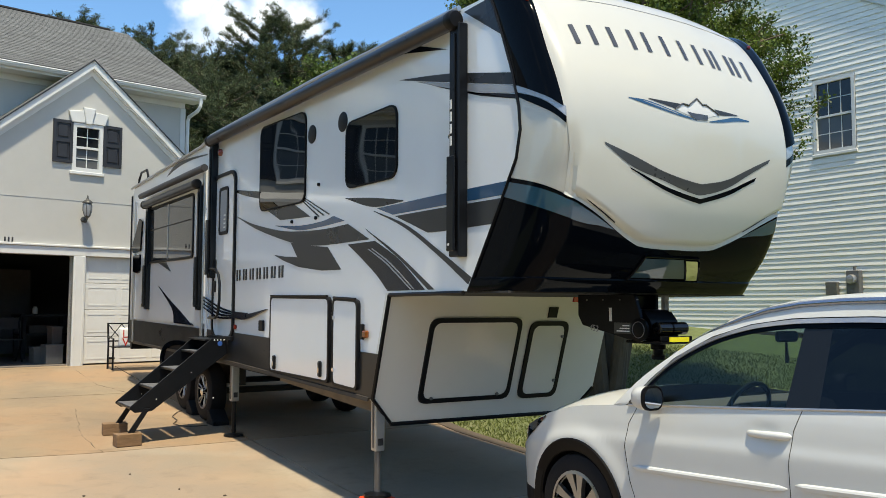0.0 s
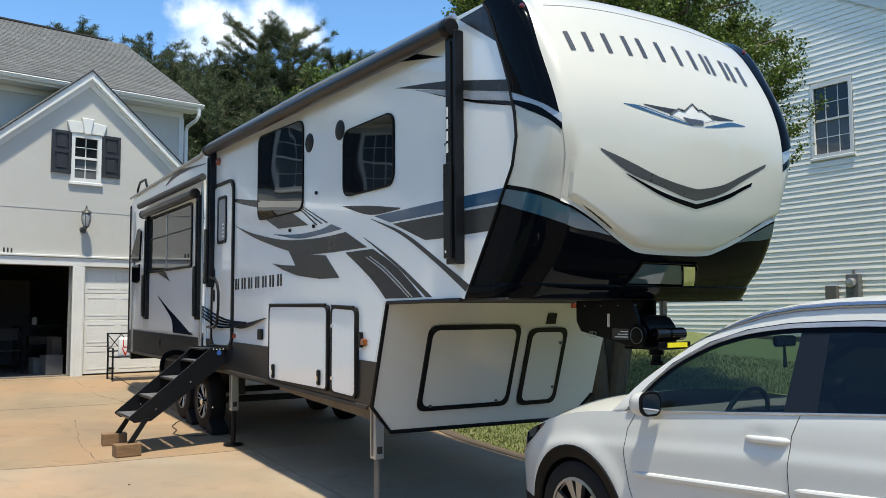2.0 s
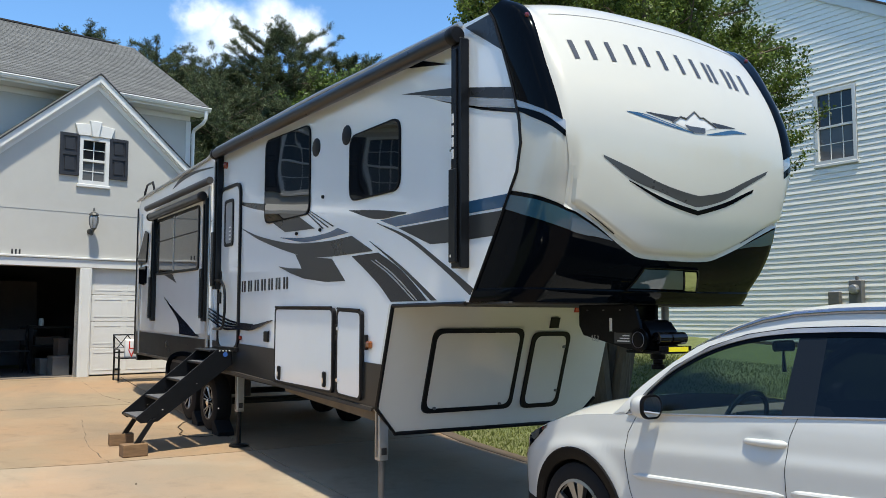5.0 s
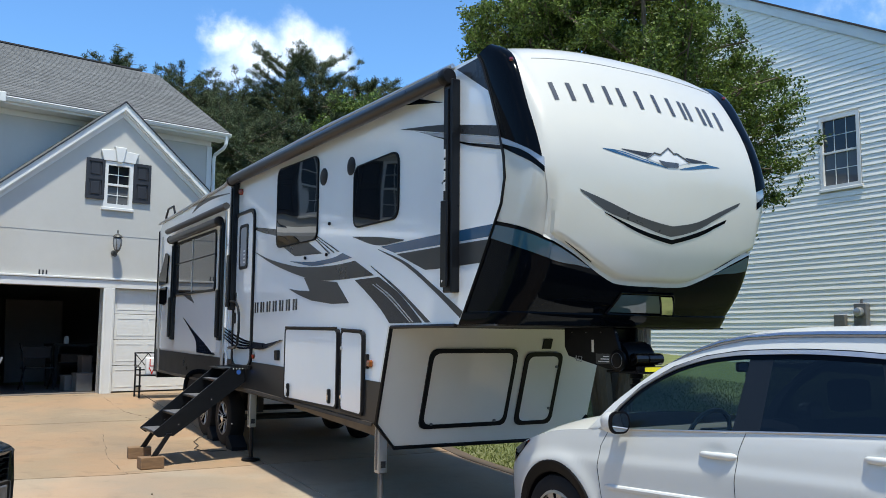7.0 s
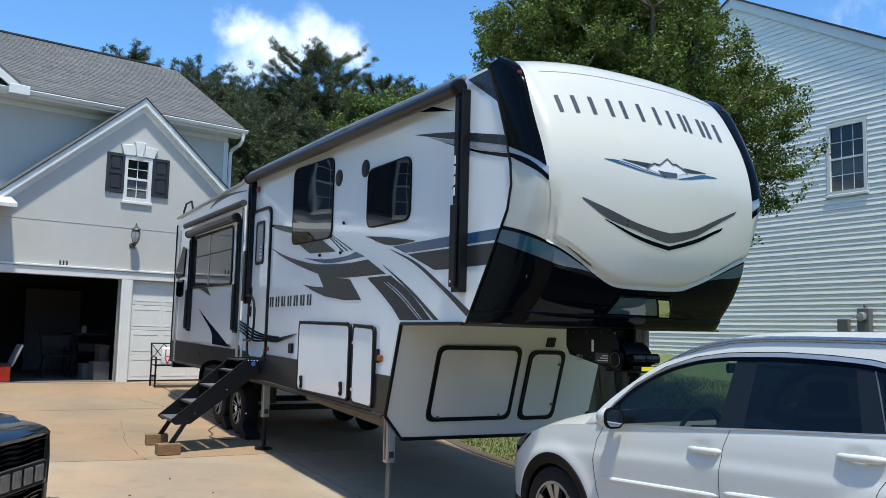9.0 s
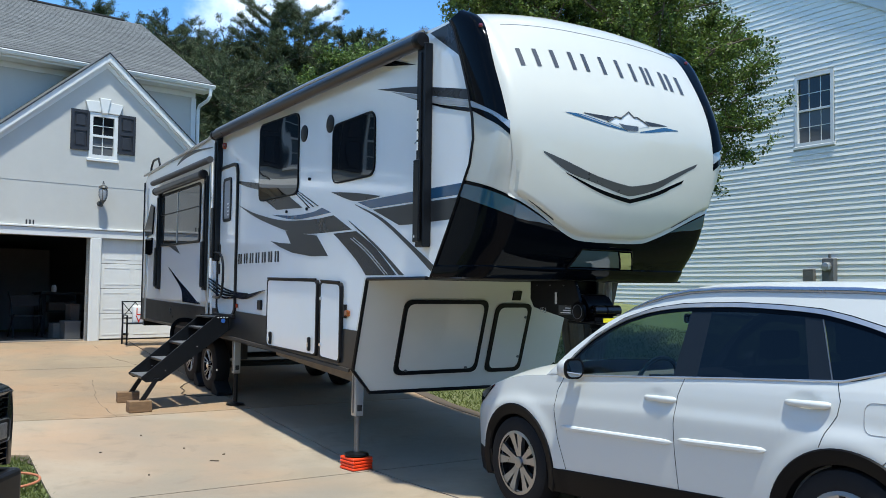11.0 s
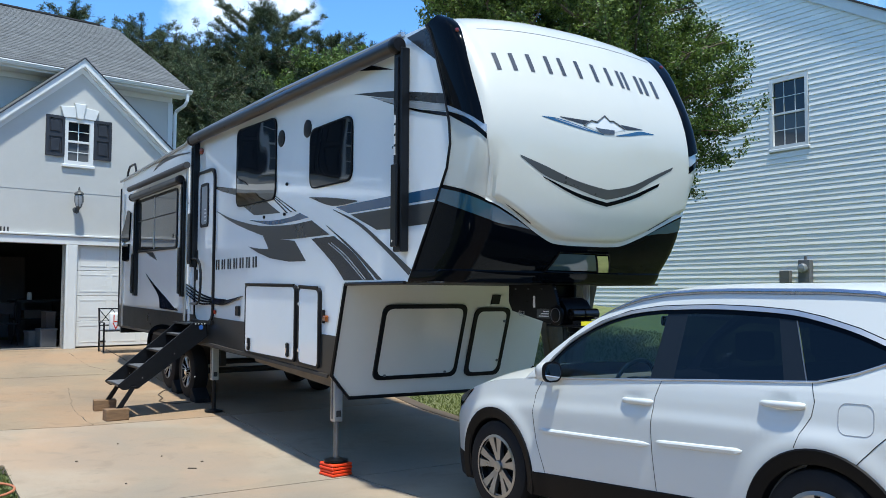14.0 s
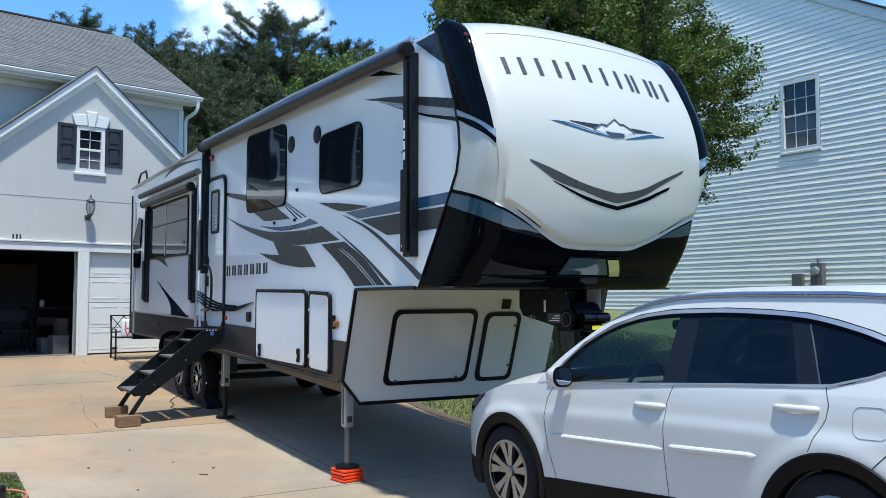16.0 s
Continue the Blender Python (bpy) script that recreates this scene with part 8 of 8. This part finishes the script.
def slab(xa, xb, ya, yb):
    """One slab between joints, cut to the drive's outline and following the ground."""
    g = 0.011
    n = max(2, int((yb - ya) / 0.3))
    rows = []
    for i in range(n + 1):
        y = ya + g + (yb - ya - 2 * g) * i / n
        l, r = max(xa + g, drive_left(y)), min(xb - g, drive_right(y))
        if r - l < 0.02:
            if rows:
                break
            continue
        rows.append([(l + (r - l) * k / 4, y, zg(l + (r - l) * k / 4, y)) for k in range(5)])
    if len(rows) < 2:
        return
    bm = B()
    vs = [[bm.verts.new(p) for p in r] for r in rows]
    for a, b in zip(vs, vs[1:]):
        for k in range(4):
            bm.faces.new((a[k], a[k + 1], b[k + 1], b[k]))
    rim_ = [v for v in vs[0]] + [r[-1] for r in vs[1:]] + vs[-1][::-1][1:] + [r[0] for r in vs[-2:0:-1]]
    low = [bm.verts.new(v.co - Vector((0, 0, 0.05))) for v in rim_]
    m = len(rim_)
    for k in range(m):
        bm.faces.new((rim_[k], rim_[(k + 1) % m], low[(k + 1) % m], low[k]))
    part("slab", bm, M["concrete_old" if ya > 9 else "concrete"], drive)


for ya, yb in zip(YJ, YJ[1:]):
    for xa, xb in zip(XJ, XJ[1:]):
        slab(max(xa, -8), min(xb, 9), ya, yb)
slab(0.0, 9.0, 17.28, FY + 0.9)
# dirt in the joints
bm = B()
ys = [YJ[0] + (FY - YJ[0]) * i / 60 for i in range(61)]
grid(bm, [[(x, y, zg(x, y) - 0.016) for x in (drive_left(y) + 0.01, 1.3 if drive_left(y) < 1.2 else drive_left(y) + 0.02, 4.16, drive_right(y) - 0.01)] for y in ys])
part("joint_bed", bm, M["joint"], drive)
# hairline cracks
for pts in ([(2.70, 12.79), (2.65, 12.4), (2.55, 11.69), (2.48, 11.22), (2.44, 10.71), (2.44, 10.3), (2.46, 9.76)], [(3.39, 16.9), (3.39, 16.42), (3.38, 15.55), (3.42, 14.88), (3.56, 14.46), (3.67, 14.0)], [(0.2, 12.42), (1.0, 12.40), (1.85, 12.42), (2.3, 12.4)]):
    rc = random.Random(len(pts))
    line = [(x + rc.uniform(-0.014, 0.014), y + rc.uniform(-0.02, 0.02)) for x, y in dense(pts, 5)]
    tb = tube(B(), [(x, y, zg(x, y) - 0.001) for x, y in line], [rc.choice((0.001, 0.002, 0.004, 0.007)) for _ in line], 4)
    part("crack", tb, M["crack_dirt"], drive)
# raised edge along the lawn
kerb = tagged(new("kerb"), "brown dirt-stained concrete edge along the lawn", "kerb", kind="structure")
ky = [3.0, 5.5, 8.0, 10.5, 13.0, 15.5]
for a, b in zip(ky, ky[1:]):
    bm = B()
    rows = []
    for i in range(9):
        y = a + 0.004 + (b - a - 0.008) * i / 8
        r = drive_right(y)
        z = zg(r, y)
        rows.append([(r + 0.001, y, z - 0.04), (r + 0.001, y, z + 0.004), (r + 0.012, y, z + 0.010), (r + 0.19, y, z + 0.006), (r + 0.21, y, z + 0.0), (r + 0.21, y, z - 0.06)])
    grid(bm, rows)
    part("kerb_stone", bm, M["kerb"], kerb)
# street behind the camera
bm = B()
grid(bm, [[(x, y, zg(x, y) - 0.02) for x in range(-60, 61, 4)] for y in (-20.5, -12.1)])
tagged(put("road", bm, M["asphalt"]), "grey asphalt street", "road", kind="structure")

# lapped siding on the next house
BH = 0.1145
sid = tagged(new("siding"), "pale grey horizontal vinyl siding", "siding", kind="structure")
k = 0
z = 1.09
while z < NPZ - 0.1:
    half = (NPZ - max(z + BH, NE)) / NS if z + BH > NE else (NPY - NY0)
    a, b = NPY - min(half, NPY - NY0), NPY + min(half, NY1 - NPY)
    spans = [(a, b)]
    if z + BH > 4.80 and z < 6.46:
        spans = [(a, 9.73), (10.71, b)]
    for s0, s1 in spans:
        out = 0.0178 if k % 2 else 0.0208
        bm = prism(B(), [(NX, z + BH + 0.002), (NX - 0.003, z + BH), (NX - 0.003, z + BH - 0.009), (NX - 0.0095, z + BH - 0.014), (NX - 0.0095 - 0.35 * (out - 0.0095), z + 0.055), (NX - out, z + 0.006), (NX - out + 0.002, z), (NX, z)], "y", s0, s1)
        part("siding_board", bm, M["siding"], sid)
    z += BH
    k += 1
bm = box(B(), NX - 0.04, NX + 0.06, NY0 - 0.04, NY0 + 0.08, 1.05, NE)
part("corner_post", bm, M["trim"], sid)

# courses of shingles


def courses(parent, e0, e1, r0, r1, n, lift=0.008):
    """Overlapping rows of shingles from an eave line up to a ridge line."""
    e0, e1, r0, r1 = (Vector(p) for p in (e0, e1, r0, r1))
    nrm = (e1 - e0).cross(r0 - e0).normalized()
    if nrm.z < 0:
        nrm = -nrm
    for k in range(n):
        a, b = k / n, (k + 1.0) / n
        p = [e0.lerp(r0, a) + nrm * lift, e1.lerp(r1, a) + nrm * lift, e1.lerp(r1, b) + nrm * 0.003, e0.lerp(r0, b) + nrm * 0.003]
        bm = B()
        v = [bm.verts.new(q) for q in p] + [bm.verts.new(q) for q in (e0.lerp(r0, a) + nrm * 0.001, e1.lerp(r1, a) + nrm * 0.001)]
        bm.faces.new(v[:4])
        bm.faces.new((v[0], v[4], v[5], v[1]))
        part("shingle_course", bm, M["shingle"], parent)


courses(house, (-11.5, EY, EZ), (RE, EY, EZ), (-11.5, RIDY, RIDZ), (RE, RIDY, RIDZ), 36)
